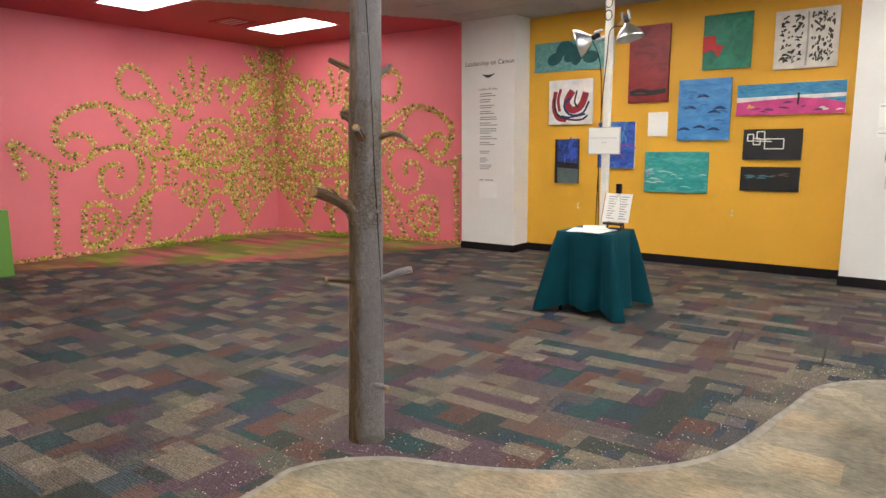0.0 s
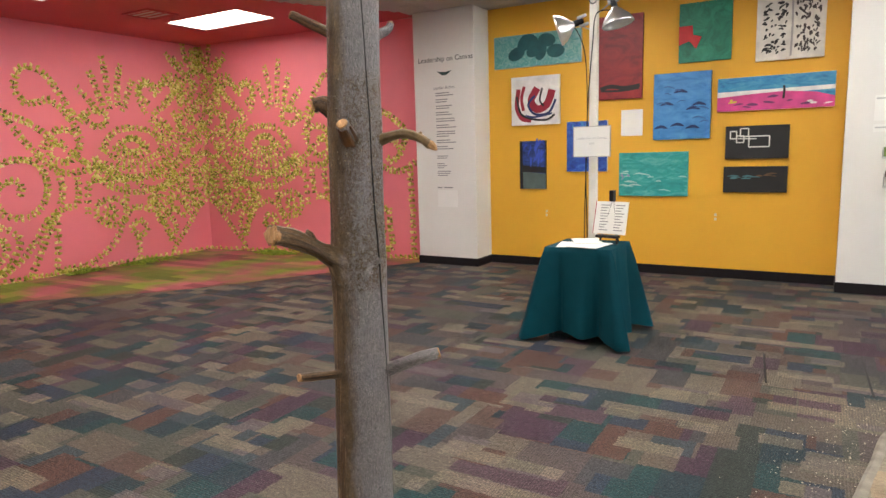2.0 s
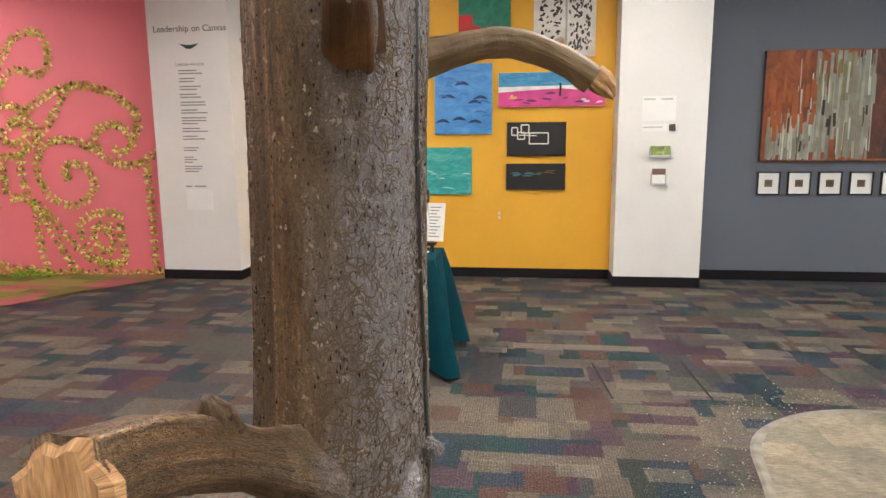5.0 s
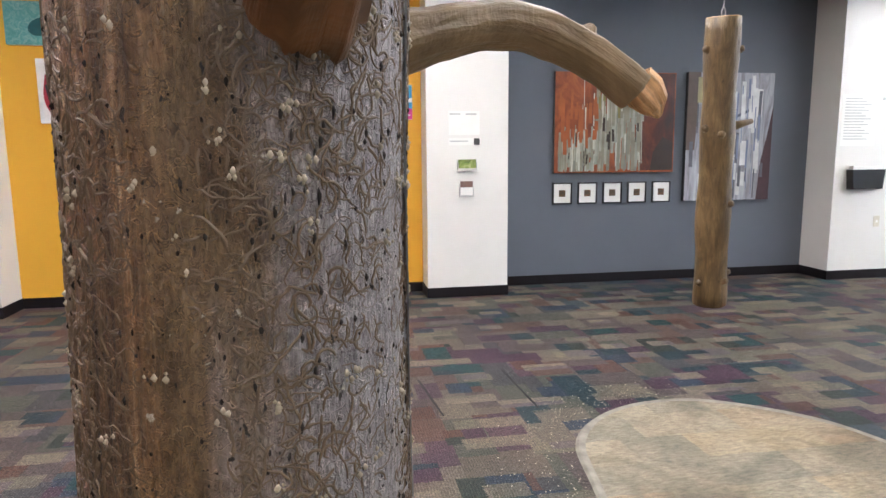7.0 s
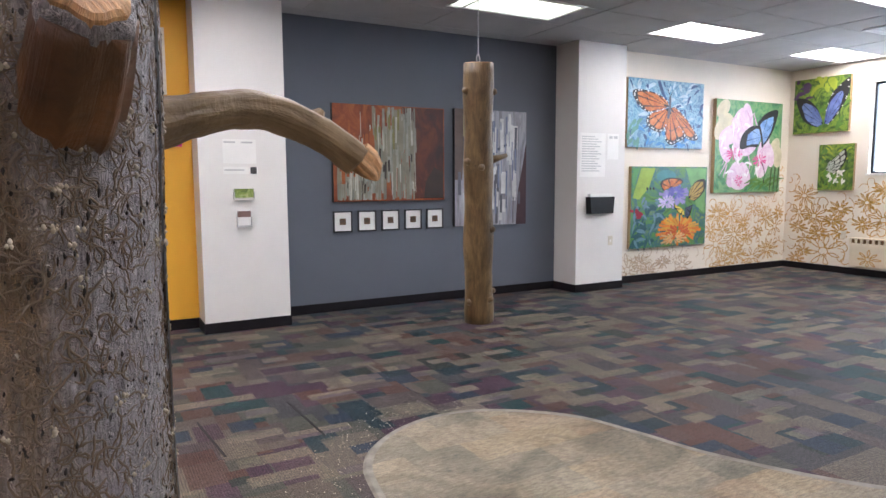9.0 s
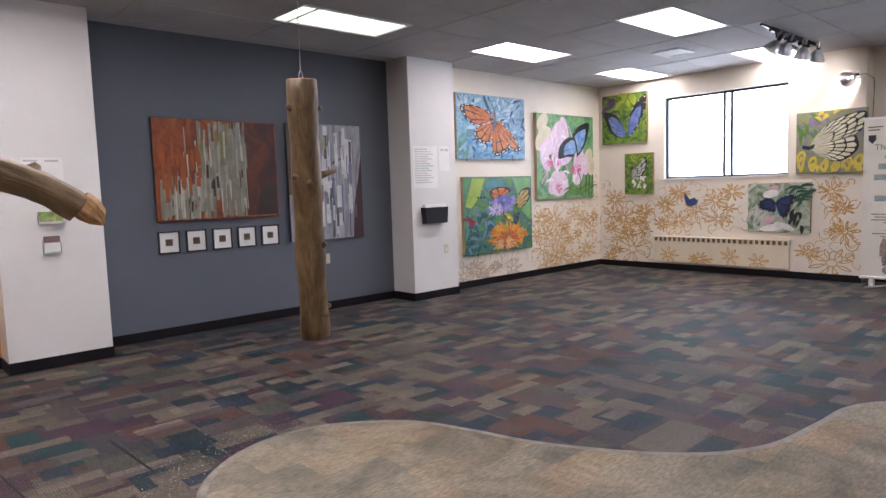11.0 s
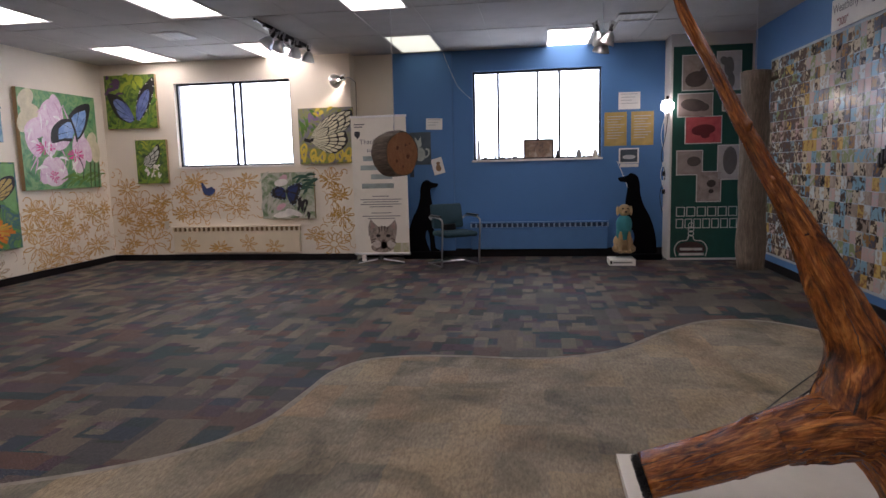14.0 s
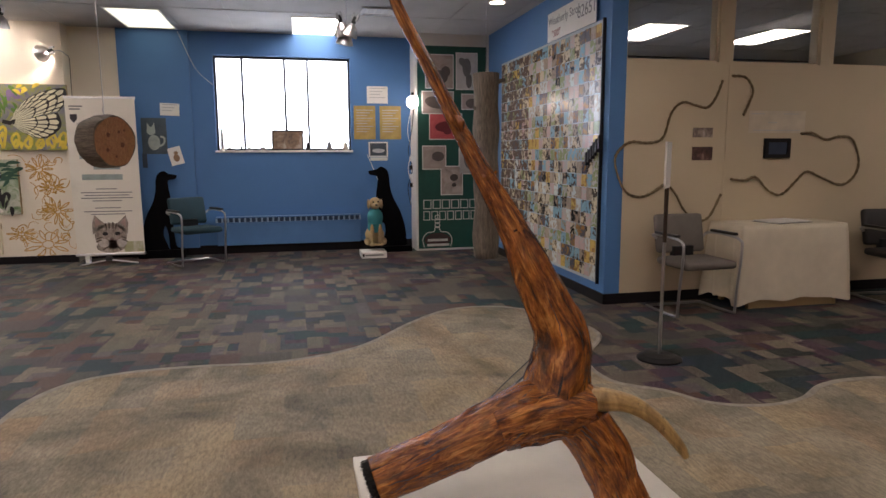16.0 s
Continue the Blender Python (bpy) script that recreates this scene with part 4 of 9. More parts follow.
for i in range(900):
    a, z = radians(rnd.uniform(-185, 20)), rnd.uniform(1.08, 1.50)
    h = rnd.uniform(0.0008, 0.0026)
    tube(holes, [on_trunk(a, z - h, -0.0005), on_trunk(a, z, 0.00014), on_trunk(a + rnd.uniform(-0.01, 0.01), z + h, -0.0005)], [0.0002, rnd.uniform(0.0003, 0.0007), 0.0002], 6)
for i in range(150):
    a0, z0 = radians(rnd.uniform(-185, 20)), 1.1 + 0.4 * rnd.random() ** 0.7
    for k in range(rnd.randint(2, 7)):
        a, z, w = a0 + rnd.gauss(0, 0.022), z0 + rnd.gauss(0, 0.0011), rnd.uniform(0.0004, 0.001)
        tube(crust, [on_trunk(a, z - w, 0.0), on_trunk(a, z, w * 0.5), on_trunk(a, z + w, 0.0)], [w * 0.5, w, w * 0.4], 6, 0.3, i)
body = [c for c in tree.children if c.name.startswith("trunk")][0]
tagged(part("beetle_track", ridges, wood_mat("raised track wood", (0.115, 0.078, 0.046), (0.27, 0.19, 0.12), 0.36, 2.0), body, "raised beetle galleries in the wood", smooth=True), kind="stuff")
tagged(part("bore_hole", holes, plain("dark bore hole", (0.012, 0.008, 0.005), 0.9), body, "small dark bore holes", smooth=True), kind="stuff")
tagged(part("lichen", crust, plain("pale lichen", (0.46, 0.40, 0.30), 0.9, var=0.2), body, "pale crumbs of lichen", smooth=True), kind="stuff")


def hanging_log(x0, y0, z0, x1, y1, z1, r, mat, label, seed, knots):
    ob = thing("hanging_log", pose(x0, y0, z0), label, "log", "hanging logs")
    d = Vector((x1 - x0, y1 - y0, z1 - z0))
    ps = [d * (i / 24) for i in range(25)]
    part("trunk", tube(B(), ps, [r * (1 + 0.05 * math.sin(i * 0.9 + seed)) for i in range(25)], 24, 0.08, seed), mat, ob, smooth=True)
    part("cut_end", tube(B(), [d * 0.9995, d * 1.002], [r * 0.95, r * 0.9], 24), M_CUT, ob, "pale sawn end")
    for f, ang, ln in knots:
        a = radians(ang)
        v = Vector((math.cos(a), math.sin(a), 0.25))
        part("branch_stub", tube(B(), [d * f + v * r * 0.7, d * f + v * (r + ln * 0.5), d * f + v * (r + ln)], [0.03, 0.018, 0.014], 10, 0.1, seed), mat, ob, smooth=True)
    top = d + Vector((0, 0, 0.0))
    part("eye_bolt", tube(B(), spline([top, top + Vector((0.012, 0, 0.02)), top + Vector((0, 0, 0.05)), top + Vector((-0.012, 0, 0.02)), top], 5), 0.003, 6), M_STEEL, ob)
    part("hanging_wire", tube(B(), [top + Vector((0, 0, 0.045)), Vector((top.x, top.y, CEIL - z0))], 0.0025, 6), M_STEEL, ob)
    return ob


hanging_log(0.62, 4.60, 0.50, 0.525, 4.456, 2.01, 0.086, M_BROWNLOG, "brown debarked log with knots hanging on a wire from the ceiling", 1,
            [(0.88, 190, 0.025), (0.88, -40, 0.02), (0.62, 200, 0.03), (0.63, 0, 0.11), (0.60, 250, 0.02), (0.36, -60, 0.02), (0.10, 0, 0.03), (0.07, 200, 0.02), (0.08, -70, 0.02)])
M_GREYLOG = wood_mat("grey-brown bark", (0.085, 0.065, 0.048), (0.2, 0.165, 0.13), 0.75, 0.7)
hanging_log(4.92, -0.93, 0.36, 4.92, -0.92, 2.09, 0.118, M_GREYLOG, "grey-brown barked log hanging on a wire from the ceiling", 5, [(0.8, 100, 0.01), (0.5, 170, 0.015), (0.94, 250, 0.06)])

# a thick slice of trunk on a wire
sl = thing("hanging_log_slice", pose(3.366, 1.967, 1.434, 0, 0, 56), "round slice of trunk with knots hanging on a wire", "log slice", "hanging logs")
part("bark", tube(B(), [Vector((x, 0, 0)) for x in (-0.075, -0.05, 0, 0.05, 0.075)], [0.155, 0.16, 0.162, 0.16, 0.155], 32, 0.06, 8), M_GREYLOG, sl, smooth=False)
M_FACE = wood_mat("reddish sawn face", (0.28, 0.12, 0.05), (0.48, 0.25, 0.12), 0.55, 2.5, stain=(0.34, 0.15, 0.07))
part("sawn_face", tube(B(), [Vector((-0.0752, 0, 0)), Vector((-0.0775, 0, 0))], [0.148, 0.145], 32, 0.05, 8), M_FACE, sl, "reddish sawn face with dark knots")
for y, z, r in ((0.05, 0.04, 0.014), (-0.03, 0.06, 0.01), (0.06, -0.05, 0.012), (-0.05, -0.02, 0.016), (0.0, -0.09, 0.009), (-0.07, 0.07, 0.008)):
    part("knot", tube(B(), [Vector((-0.0776, y, z)), Vector((-0.079, y, z))], [r, r * 0.8], 12, 0.1, 2), plain("dark knot", (0.16, 0.06, 0.03), 0.6), sl)
part("hanging_wire", tube(B(), [Vector((0, 0, 0.158)), Vector((0.006, 0, 0.19)), Vector((0, 0, 0.22)), Vector((0, 0, CEIL - 1.434))], [0.003, 0.006, 0.003, 0.0022], 6), M_STEEL, sl)

# ---------------------------------------------------------------- root sculpture on its board
rs = thing("root_sculpture", pose(1.1, 0.0, 0.045), "varnished red-brown tree root standing on forked legs", "sculpture")


M_FIBD = plain("dark root crevice", (0.018, 0.006, 0.003), 0.5, var=0.3, scale=20)
M_FIBL = wood_mat("orange root fibre", (0.30, 0.085, 0.014), (0.62, 0.27, 0.06), 0.22, 1.5, strong=0.6)


def fibres(ob, ps, rr, wob, seed):
    """Raised fibres and dark crevices that run along a limb, as wide as they are in torn, varnished root wood."""
    rnd = random.Random(seed * 7)
    frames, side, run = [], None, 0.0
    for i, p in enumerate(ps):
        d = (ps[min(i + 1, len(ps) - 1)] - ps[max(i - 1, 0)]).normalized()
        side = d.orthogonal().normalized() if side is None else side
        side = (side - d * side.dot(d)).normalized()
        run += (p - ps[i - 1]).length if i else 0.0
        frames.append((p, side, d.cross(side), run))

    def skin(i, a, lift):
        p, s, u, rn = frames[i]
        q = Vector((math.cos(a) * 1.9 + seed * 3.7, math.sin(a) * 1.9, rn * 2.2))
        r = rr[i] * (1 + wob * (noise.noise(q) + 0.5 * noise.noise(q * 2.7) + 0.3 * noise.noise(Vector((q.x, q.y, rn * 14)))))
        return p + (s * math.cos(a) + u * math.sin(a)) * (r + lift)

    for name, mat, n, lo, hi in (("crevice", M_FIBD, 18, 0.0012, 0.0038), ("fibre", M_FIBL, 20, 0.0010, 0.0024), ("ridge", M_ROOT, 30, 0.006, 0.014)):
        bm = B()
        for _ in range(n):
            k = rnd.randint(4, 12)
            i0 = rnd.randint(0, max(0, len(ps) - k - 1))
            a, turn = rnd.uniform(0, 6.283), rnd.uniform(-0.07, 0.07)
            w = rnd.uniform(lo, hi)
            line = []
            for j in range(min(k, len(ps) - i0)):
                line.append(skin(i0 + j, a, -w * 0.45))
                a += turn + rnd.uniform(-0.06, 0.06)
            if len(line) < 3:
                continue
            m = len(line) - 1
            tube(bm, line, [w * rr[i0] / 0.09 * (0.12 + 0.88 * math.sin(math.pi * j / m)) for j in range(m + 1)], 6, 0.2, seed, caps=False)
        tagged(part(name, bm, mat, ob, "", smooth=True), kind="stuff")


def limb(name, ctrl, radii, seed, wob=0.14, mat=M_ROOT, label="", seg=26):
    ps = spline([Vector(p) - Vector((1.1, 0, 0.045)) for p in ctrl], 9)
    k = len(ps)
    rr = []
    for i in range(k):
        f = i / (k - 1) * (len(radii) - 1)
        a = min(int(f), len(radii) - 2)
        rr.append(radii[a] + (radii[a + 1] - radii[a]) * (f - a))
    ob = part(name, tube(B(), ps, rr, seg, wob, seed), mat, rs, label, smooth=True)
    if mat is M_ROOT and radii[0] > 0.05:
        fibres(ob, ps, rr, wob, seed)
    return ob


limb("leg", [(1.10, 0.60, 0.22), (1.10, 0.43, 0.275), (1.10, 0.26, 0.335), (1.10, 0.08, 0.41), (1.10, -0.08, 0.45)], [0.083, 0.086, 0.09, 0.1, 0.11], 21, 0.1)
limb("leg", [(1.10, -0.05, 0.46), (1.06, -0.15, 0.37), (1.02, -0.235, 0.22), (0.99, -0.30, 0.06)], [0.115, 0.09, 0.085, 0.095], 22, 0.2)
limb("upright", [(1.10, -0.05, 0.40), (1.10, -0.085, 0.56), (1.11, -0.085, 0.70), (1.115, -0.01, 0.86), (1.12, 0.09, 1.07), (1.12, 0.185, 1.24), (1.13, 0.265, 1.39), (1.13, 0.34, 1.53), (1.14, 0.40, 1.65), (1.14, 0.50, 1.84), (1.14, 0.53, 2.0)],
     [0.13, 0.116, 0.102, 0.079, 0.052, 0.037, 0.030, 0.025, 0.022, 0.018, 0.012], 23, 0.22)
limb("burl", [(1.09, 0.16, 0.385), (1.075, 0.04, 0.425), (1.06, -0.09, 0.445), (1.03, -0.19, 0.445)], [0.088, 0.112, 0.116, 0.062], 29, 0.2)
for y, z, r in ((0.10, 1.09, 0.018), (0.205, 1.27, 0.014), (0.30, 1.45, 0.012), (0.02, 0.93, 0.022)):
    limb("knot_swelling", [(1.115, y - 0.012, z - 0.03), (1.10, y - 0.004, z), (1.115, y + 0.012, z + 0.03)], [r * 0.4, r * 1.6, r * 0.4], int(z * 100), 0.3)
limb("side_branch", [(1.05, -0.16, 0.47), (0.98, -0.27, 0.475), (0.93, -0.36, 0.43), (0.90, -0.44, 0.34), (0.89, -0.475, 0.285)], [0.05, 0.034, 0.026, 0.02, 0.012], 24, 0.16, mat=peeled_mat("pale golden branch", [(0.12, 0.07, 0.022), (0.27, 0.165, 0.06), (0.42, 0.27, 0.105), (0.54, 0.38, 0.17)]), label="pale bare side branch")
limb("twig", [(1.14, 0.19, 1.24), (1.14, 0.165, 1.27), (1.14, 0.155, 1.29)], [0.012, 0.008, 0.005], 25)
limb("root_strand", [(1.0, -0.20, 0.42), (0.96, -0.27, 0.30), (0.95, -0.30, 0.16), (0.93, -0.33, 0.06)], [0.03, 0.026, 0.03, 0.034], 26, 0.25)
limb("root_strand", [(1.14, -0.17, 0.56), (1.16, -0.21, 0.50), (1.14, -0.215, 0.44)], [0.02, 0.016, 0.014], 27, 0.2)
bm = B()
rnd = random.Random(5)
e0 = Vector((0.0, 0.60, 0.175))
ax = Vector((0, 0.17, -0.055)).normalized()
sd = Vector((1, 0, 0))
up = ax.cross(sd)
for i in range(420):
    a, r = rnd.uniform(0, 6.283), 0.078 * math.sqrt(rnd.random())
    p = e0 + (sd * math.cos(a) + up * math.sin(a)) * r
    q = p + ax * rnd.uniform(0.022, 0.034) + sd * rnd.uniform(-0.006, 0.006) + up * rnd.uniform(-0.006, 0.006)
    tube(bm, [p, q], [0.0022, 0.0012], 3, caps=False)
part("bristles", bm, M_BLACK, rs, "black brush bristles on the sawn end")
board = tagged(part("base_board", boxes((0.72, 1.66, -0.56, 0.635, 0.007, 0.044), bev=0.004), plain("white laminate board", (0.66, 0.63, 0.56), 0.5, var=0.06)), "white board under the root sculpture", "board")
cab = thing("electric_cable", pose(1.6, 0, 0.01), "thin black cable trailing over the path", "cable")
part("cable", tube(B(), spline([(-0.42, 0.02, 0.52), (-0.2, 0.12, 0.30), (0.02, 0.25, 0.1), (0.1, 0.2, 0.004), (0.7, -0.2, 0.004), (1.6, -0.9, 0.004), (2.55, -1.7, 0.004)], 8), 0.004, 6), M_BLACK, cab)

# ---------------------------------------------------------------- covered table with pole lamps
M_TEAL = plain("teal table cloth", (0.002, 0.043, 0.058), 0.85, var=0.15, scale=3, bump_s=0.2, fine=240)


M_TEAL.node_tree.nodes["Principled BSDF"].inputs["Specular IOR Level"].default_value = 0.12


def cloth(name, x0, x1, y0, y1, z, drop, mat, seed, flare, folds, parent, edge=0.0):
    """A draped cloth: flat top, sides that fall in folds, corners that hang lower as cones with a valley beside them."""
    bm = B()
    N = 44
    ring = [(x0 + (x1 - x0) * i / N, y0) for i in range(N)] + [(x1, y0 + (y1 - y0) * i / N) for i in range(N)]
    ring += [(x1 - (x1 - x0) * i / N, y1) for i in range(N)] + [(x0, y1 - (y1 - y0) * i / N) for i in range(N)]
    cx, cy = (x0 + x1) / 2, (y0 + y1) / 2
    n_ = len(ring)
    rows = []
    for j in range(17):
        f = j / 16
        row = []
        for i, (x, y) in enumerate(ring):
            u = (i % N) / N
            u = min(u, 1 - u)
            cone = math.exp(-(u / 0.10) ** 2)
            valley = math.exp(-((u - 0.21) / 0.07) ** 2)
            out = Vector((x - cx, y - cy, 0)).normalized()
            nrm = Vector((0, -1, 0)) if i < N else Vector((1, 0, 0)) if i < 2 * N else Vector((0, 1, 0)) if i < 3 * N else Vector((-1, 0, 0))
            wave = math.sin(i * folds * 0.21 + seed) + 0.6 * math.sin(i * folds * 0.37 + 2.1 * seed)
            push = out * (flare * 1.25 * cone * f) + nrm * (f ** 0.8 * (flare * (0.30 - 0.42 * valley * (1 + 0.3 * math.sin(i + seed))) + 0.14 * flare * wave * (1 - cone)))
            bend = 0.012 * math.sin(min(1.0, f * 5) * math.pi / 2) if j else 0.0
            zz = z - bend - drop * f * (0.985 + 0.045 * cone - edge * (1 - cone) + 0.012 * wave * (1 - cone))
            q = push + nrm * bend
            row.append(bm.verts.new((x + q.x, y + q.y, max(zz, 0.008 + 0.004 * f * (1 - cone)))))
        rows.append(row)
    for r0, r1 in zip(rows, rows[1:]):
        for i in range(n_):
            bm.faces.new((r0[i], r1[i], r1[(i + 1) % n_], r0[(i + 1) % n_])).smooth = True
    bm.faces.new(rows[0])
    bmesh.ops.recalc_face_normals(bm, faces=bm.faces)
    return part(name, bm, mat, parent)


TZ = 0.665
tb = thing("display_table", pose(-2.137, 5.035, 0), "small square table hidden under its cloth", "table")
part("tabletop", boxes((-0.23, 0.23, -0.23, 0.23, TZ - 0.03, TZ - 0.004)), M_BLACK, tb)
for sx in (-1, 1):
    for sy in (-1, 1):
        part("leg", boxes((sx * 0.2 - 0.015, sx * 0.2 + 0.015, sy * 0.2 - 0.015, sy * 0.2 + 0.015, 0, TZ - 0.03)), M_BLACK, tb)
tc_ = tagged(cloth("table_cloth", -2.375, -1.90, 4.80, 5.27, TZ + 0.002, 0.62, M_TEAL, 3, 0.13, 0.8, None, edge=0.02), "dark teal cloth falling in folds over the table", "table cloth")
for k, (x, y, r, w, h) in enumerate(((-2.22, 4.95, 12, 0.2, 0.27), (-2.09, 4.93, -8, 0.22, 0.28), (-2.16, 5.08, 25, 0.2, 0.26))):
    ob = tagged(part("paper_sheet", boxes((-w / 2, w / 2, -h / 2, h / 2, 0, 0.003 + 0.002 * k)), M_PAPER), "white printed sheets lying on the teal cloth", "paper", "sheets on the table")
    ob.matrix_world = pose(x, y, TZ + 0.004 + 0.004 * k, 0, 0, r)
ez = thing("table_easel", pose(-2.0, 5.10, TZ + 0.003, 0, 0, -12), "small black easel holding a printed list", "easel")
part("leg", tube(B(), [(-0.07, -0.02, 0.0), (0.0, 0.06, 0.33)], 0.008, 6), M_BLACK, ez)
part("leg", tube(B(), [(0.07, -0.02, 0.0), (0.0, 0.06, 0.33)], 0.008, 6), M_BLACK, ez)
part("back_leg", tube(B(), [(0, 0.05, 0.28), (0, 0.13, 0.0)], 0.007, 6), M_BLACK, ez)
part("ledge", boxes((-0.085, 0.085, -0.055, 0.0, 0.045, 0.065), bev=0.004), M_BLACK, ez)
part("clip", boxes((-0.018, 0.018, 0.02, 0.06, 0.30, 0.38), bev=0.006), M_BLACK, ez)
ls = thing("printed_list", pose(-2.0, 5.10, TZ + 0.07, -14, 0, -12), "white sheet with two columns of print on the easel", "printed sheet")
part("sheet", boxes((-0.125, 0.125, -0.012, -0.004, 0, 0.235)), M_PAPER, ls)
part("border", boxes((-0.131, -0.125, -0.012, -0.004, 0, 0.235)), plain("red edge", (0.4, 0.03, 0.04), 0.6), ls)
bm = B()
for c in (-0.085, 0.03):
    for i in range(10):
        box(bm, c, c + 0.07 - 0.012 * (i % 3), -0.0135, -0.0125, 0.205 - i * 0.02, 0.211 - i * 0.02)
tagged(part("print_lines", bm, M_INK, ls), kind="stuff")

pl = thing("lamp_pole", pose(-2.195, 5.33, 0), "white floor-to-ceiling pole carrying clamp lamps and a sign", "pole")
part("pole", boxes((-0.028, 0.028, -0.028, 0.028, 0, CEIL - 0.006), bev=0.004), plain("white pole paint", (0.72, 0.69, 0.62), 0.5), pl)
part("cord", tube(B(), spline([(-0.034, -0.03, 0.0), (-0.034, -0.035, 0.7), (-0.045, -0.04, 1.2), (-0.03, -0.04, 1.7), (0.0, -0.036, 2.1), (0.03, -0.05, 2.3), (0.13, -0.02, 2.32)], 8), 0.0045, 6), M_BLACK, pl)
part("cord", tube(B(), spline([(-0.05, -0.03, 0.0), (-0.055, -0.035, 0.8), (-0.036, -0.04, 1.5), (-0.05, -0.045, 2.0), (-0.12, -0.05, 2.21), (-0.18, -0.05, 2.23)], 8), 0.004, 6), M_BLACK, pl)
for zz in (2.42, 2.52):
    part("cord_coil", tube(B(), [Vector((0.03 * math.cos(a / 8), -0.034, zz + 0.04 * math.sin(a / 8))) for a in range(0, 51)], 0.004, 6), M_BLACK, pl)


def clamp_lamp(m, label, parent_cat="lamp", lit=False, size=0.115):
    """Aluminium bowl reflector on a socket with a clamp; opens along -z of its frame."""
    ob = thing("clamp_lamp", m, label, "clamp lamp", "clamp lamps")
    prof = [(0.022, 0.0), (0.03, -0.012), (0.055, -0.035), (size * 0.8, -0.075), (size * 0.97, -0.115), (size, -0.125)]
    bm = B()
    rings = []
    for off in (0.0, 0.003):
        for r, z in (prof if off == 0 else prof[::-1]):
            rings.append([bm.verts.new(((r - off) * math.cos(2 * math.pi * k / 28), (r - off) * math.sin(2 * math.pi * k / 28), z - off)) for k in range(28)])
    for r0, r1 in zip(rings, rings[1:]):
        for k in range(28):
            bm.faces.new((r0[k], r0[(k + 1) % 28], r1[(k + 1) % 28], r1[k]))
    part("reflector", bm, M_ALU, ob, "shiny spun aluminium reflector", smooth=True)
    part("socket", tube(B(), [(0, 0, 0.0), (0, 0, 0.03), (0, 0, 0.07)], [0.022, 0.024, 0.017], 16), M_BLACK, ob)
    part("bulb", tube(B(), [(0, 0, -0.01), (0, 0, -0.04), (0, 0, -0.07), (0, 0, -0.095), (0, 0, -0.105)], [0.013, 0.018, 0.03, 0.026, 0.008], 16), M_BULB if lit else plain("unlit frosted bulb", (0.75, 0.74, 0.72), 0.4), ob, smooth=True)
    part("clamp", boxes((-0.012, 0.012, -0.04, -0.02, 0.03, 0.1), (-0.012, 0.012, 0.02, 0.04, 0.03, 0.1), (-0.012, 0.012, -0.02, 0.02, 0.03, 0.045), bev=0.003), M_STEEL, ob)
    return ob


clamp_lamp(look((-2.33, 5.28, 2.25), (-2.56, 5.2, 2.17)), "aluminium clamp lamp on a white pole, unlit")
clamp_lamp(look((-2.06, 5.37, 2.35), (-1.99, 5.36, 2.05)), "aluminium clamp lamp on a white pole, unlit")
part("lamp_arm", tube(B(), [(0.02, 0, 2.31), (0.15, 0.04, 2.41)], 0.005, 6), M_STEEL, pl)
part("lamp_arm", tube(B(), [(-0.02, 0, 2.20), (-0.13, -0.04, 2.26)], 0.005, 6), M_STEEL, pl)
sg = thing("pole_sign", pose(-2.195, 5.295, 1.29), "framed white sign with exhibition title fixed to the pole", "sign")
part("panel", boxes((-0.135, 0.135, -0.012, 0.0, 0, 0.215)), M_PAPER, sg)
part("rim", boxes((-0.141, -0.135, -0.013, 0.001, 0, 0.215), (0.135, 0.141, -0.013, 0.001, 0, 0.215), (-0.141, 0.141, -0.013, 0.001, -0.006, 0), (-0.141, 0.141, -0.013, 0.001, 0.215, 0.221)), plain("clear rim", (0.5, 0.48, 0.44), 0.2), sg)
text("lettering", "Leadership on Canvas", 0.026, M_INKL, sg, 0, -0.0135, 0.125, align="CENTER")
text("lettering", "2019", 0.022, M_INKL, sg, 0, -0.0135, 0.085, align="CENTER")

# ---------------------------------------------------------------- pictures


def flat(name, c, rough=0.5):
    return plain(name, c, rough, var=0.18, scale=9.0, bump_s=0.12, fine=70)


def canvas(side, wall_c, a, z0, w, h, thick, face, edge, label, shapes=(), category="painting", name="canvas_painting", group=""):
    """A stretched canvas on a wall. a: its left edge. shapes: (material, kind, data...) in fractions of the canvas."""
    ob = thing(name, on_wall(side, a, wall_c, z0), label, category, group)
    part("stretcher", boxes((0, w, -thick, -0.0005, 0, h), bev=0.003), edge, ob)
    part("painted_face", boxes((0.002, w - 0.002, -thick - 0.002, -thick - 0.0002, 0.002, h - 0.002)), face, ob)
    layer = {}
    for k, (mat, kind, *d) in enumerate(shapes):
        if mat.name not in layer:
            layer[mat.name] = (B(), mat, len(layer))
        bm, _, i = layer[mat.name]
        y = -thick - 0.0026 - 0.00004 * k
        if kind == "e":
            disc(bm, (d[0] * w, d[1] * h), d[2] * w, d[3] * h, y, 20, d[4] if len(d) > 4 else 0)
        elif kind == "p":
            poly(bm, [(u * w, v * h) for u, v in d[0]], y)
        elif kind == "s":
            stroke(bm, [(u * w, v * h) for u, v in d[0]], d[1] * h, y, taper=len(d) > 2)
    for bm, mat, i in layer.values():
        tagged(part("brushwork", bm, mat, ob), kind="stuff")
    return ob


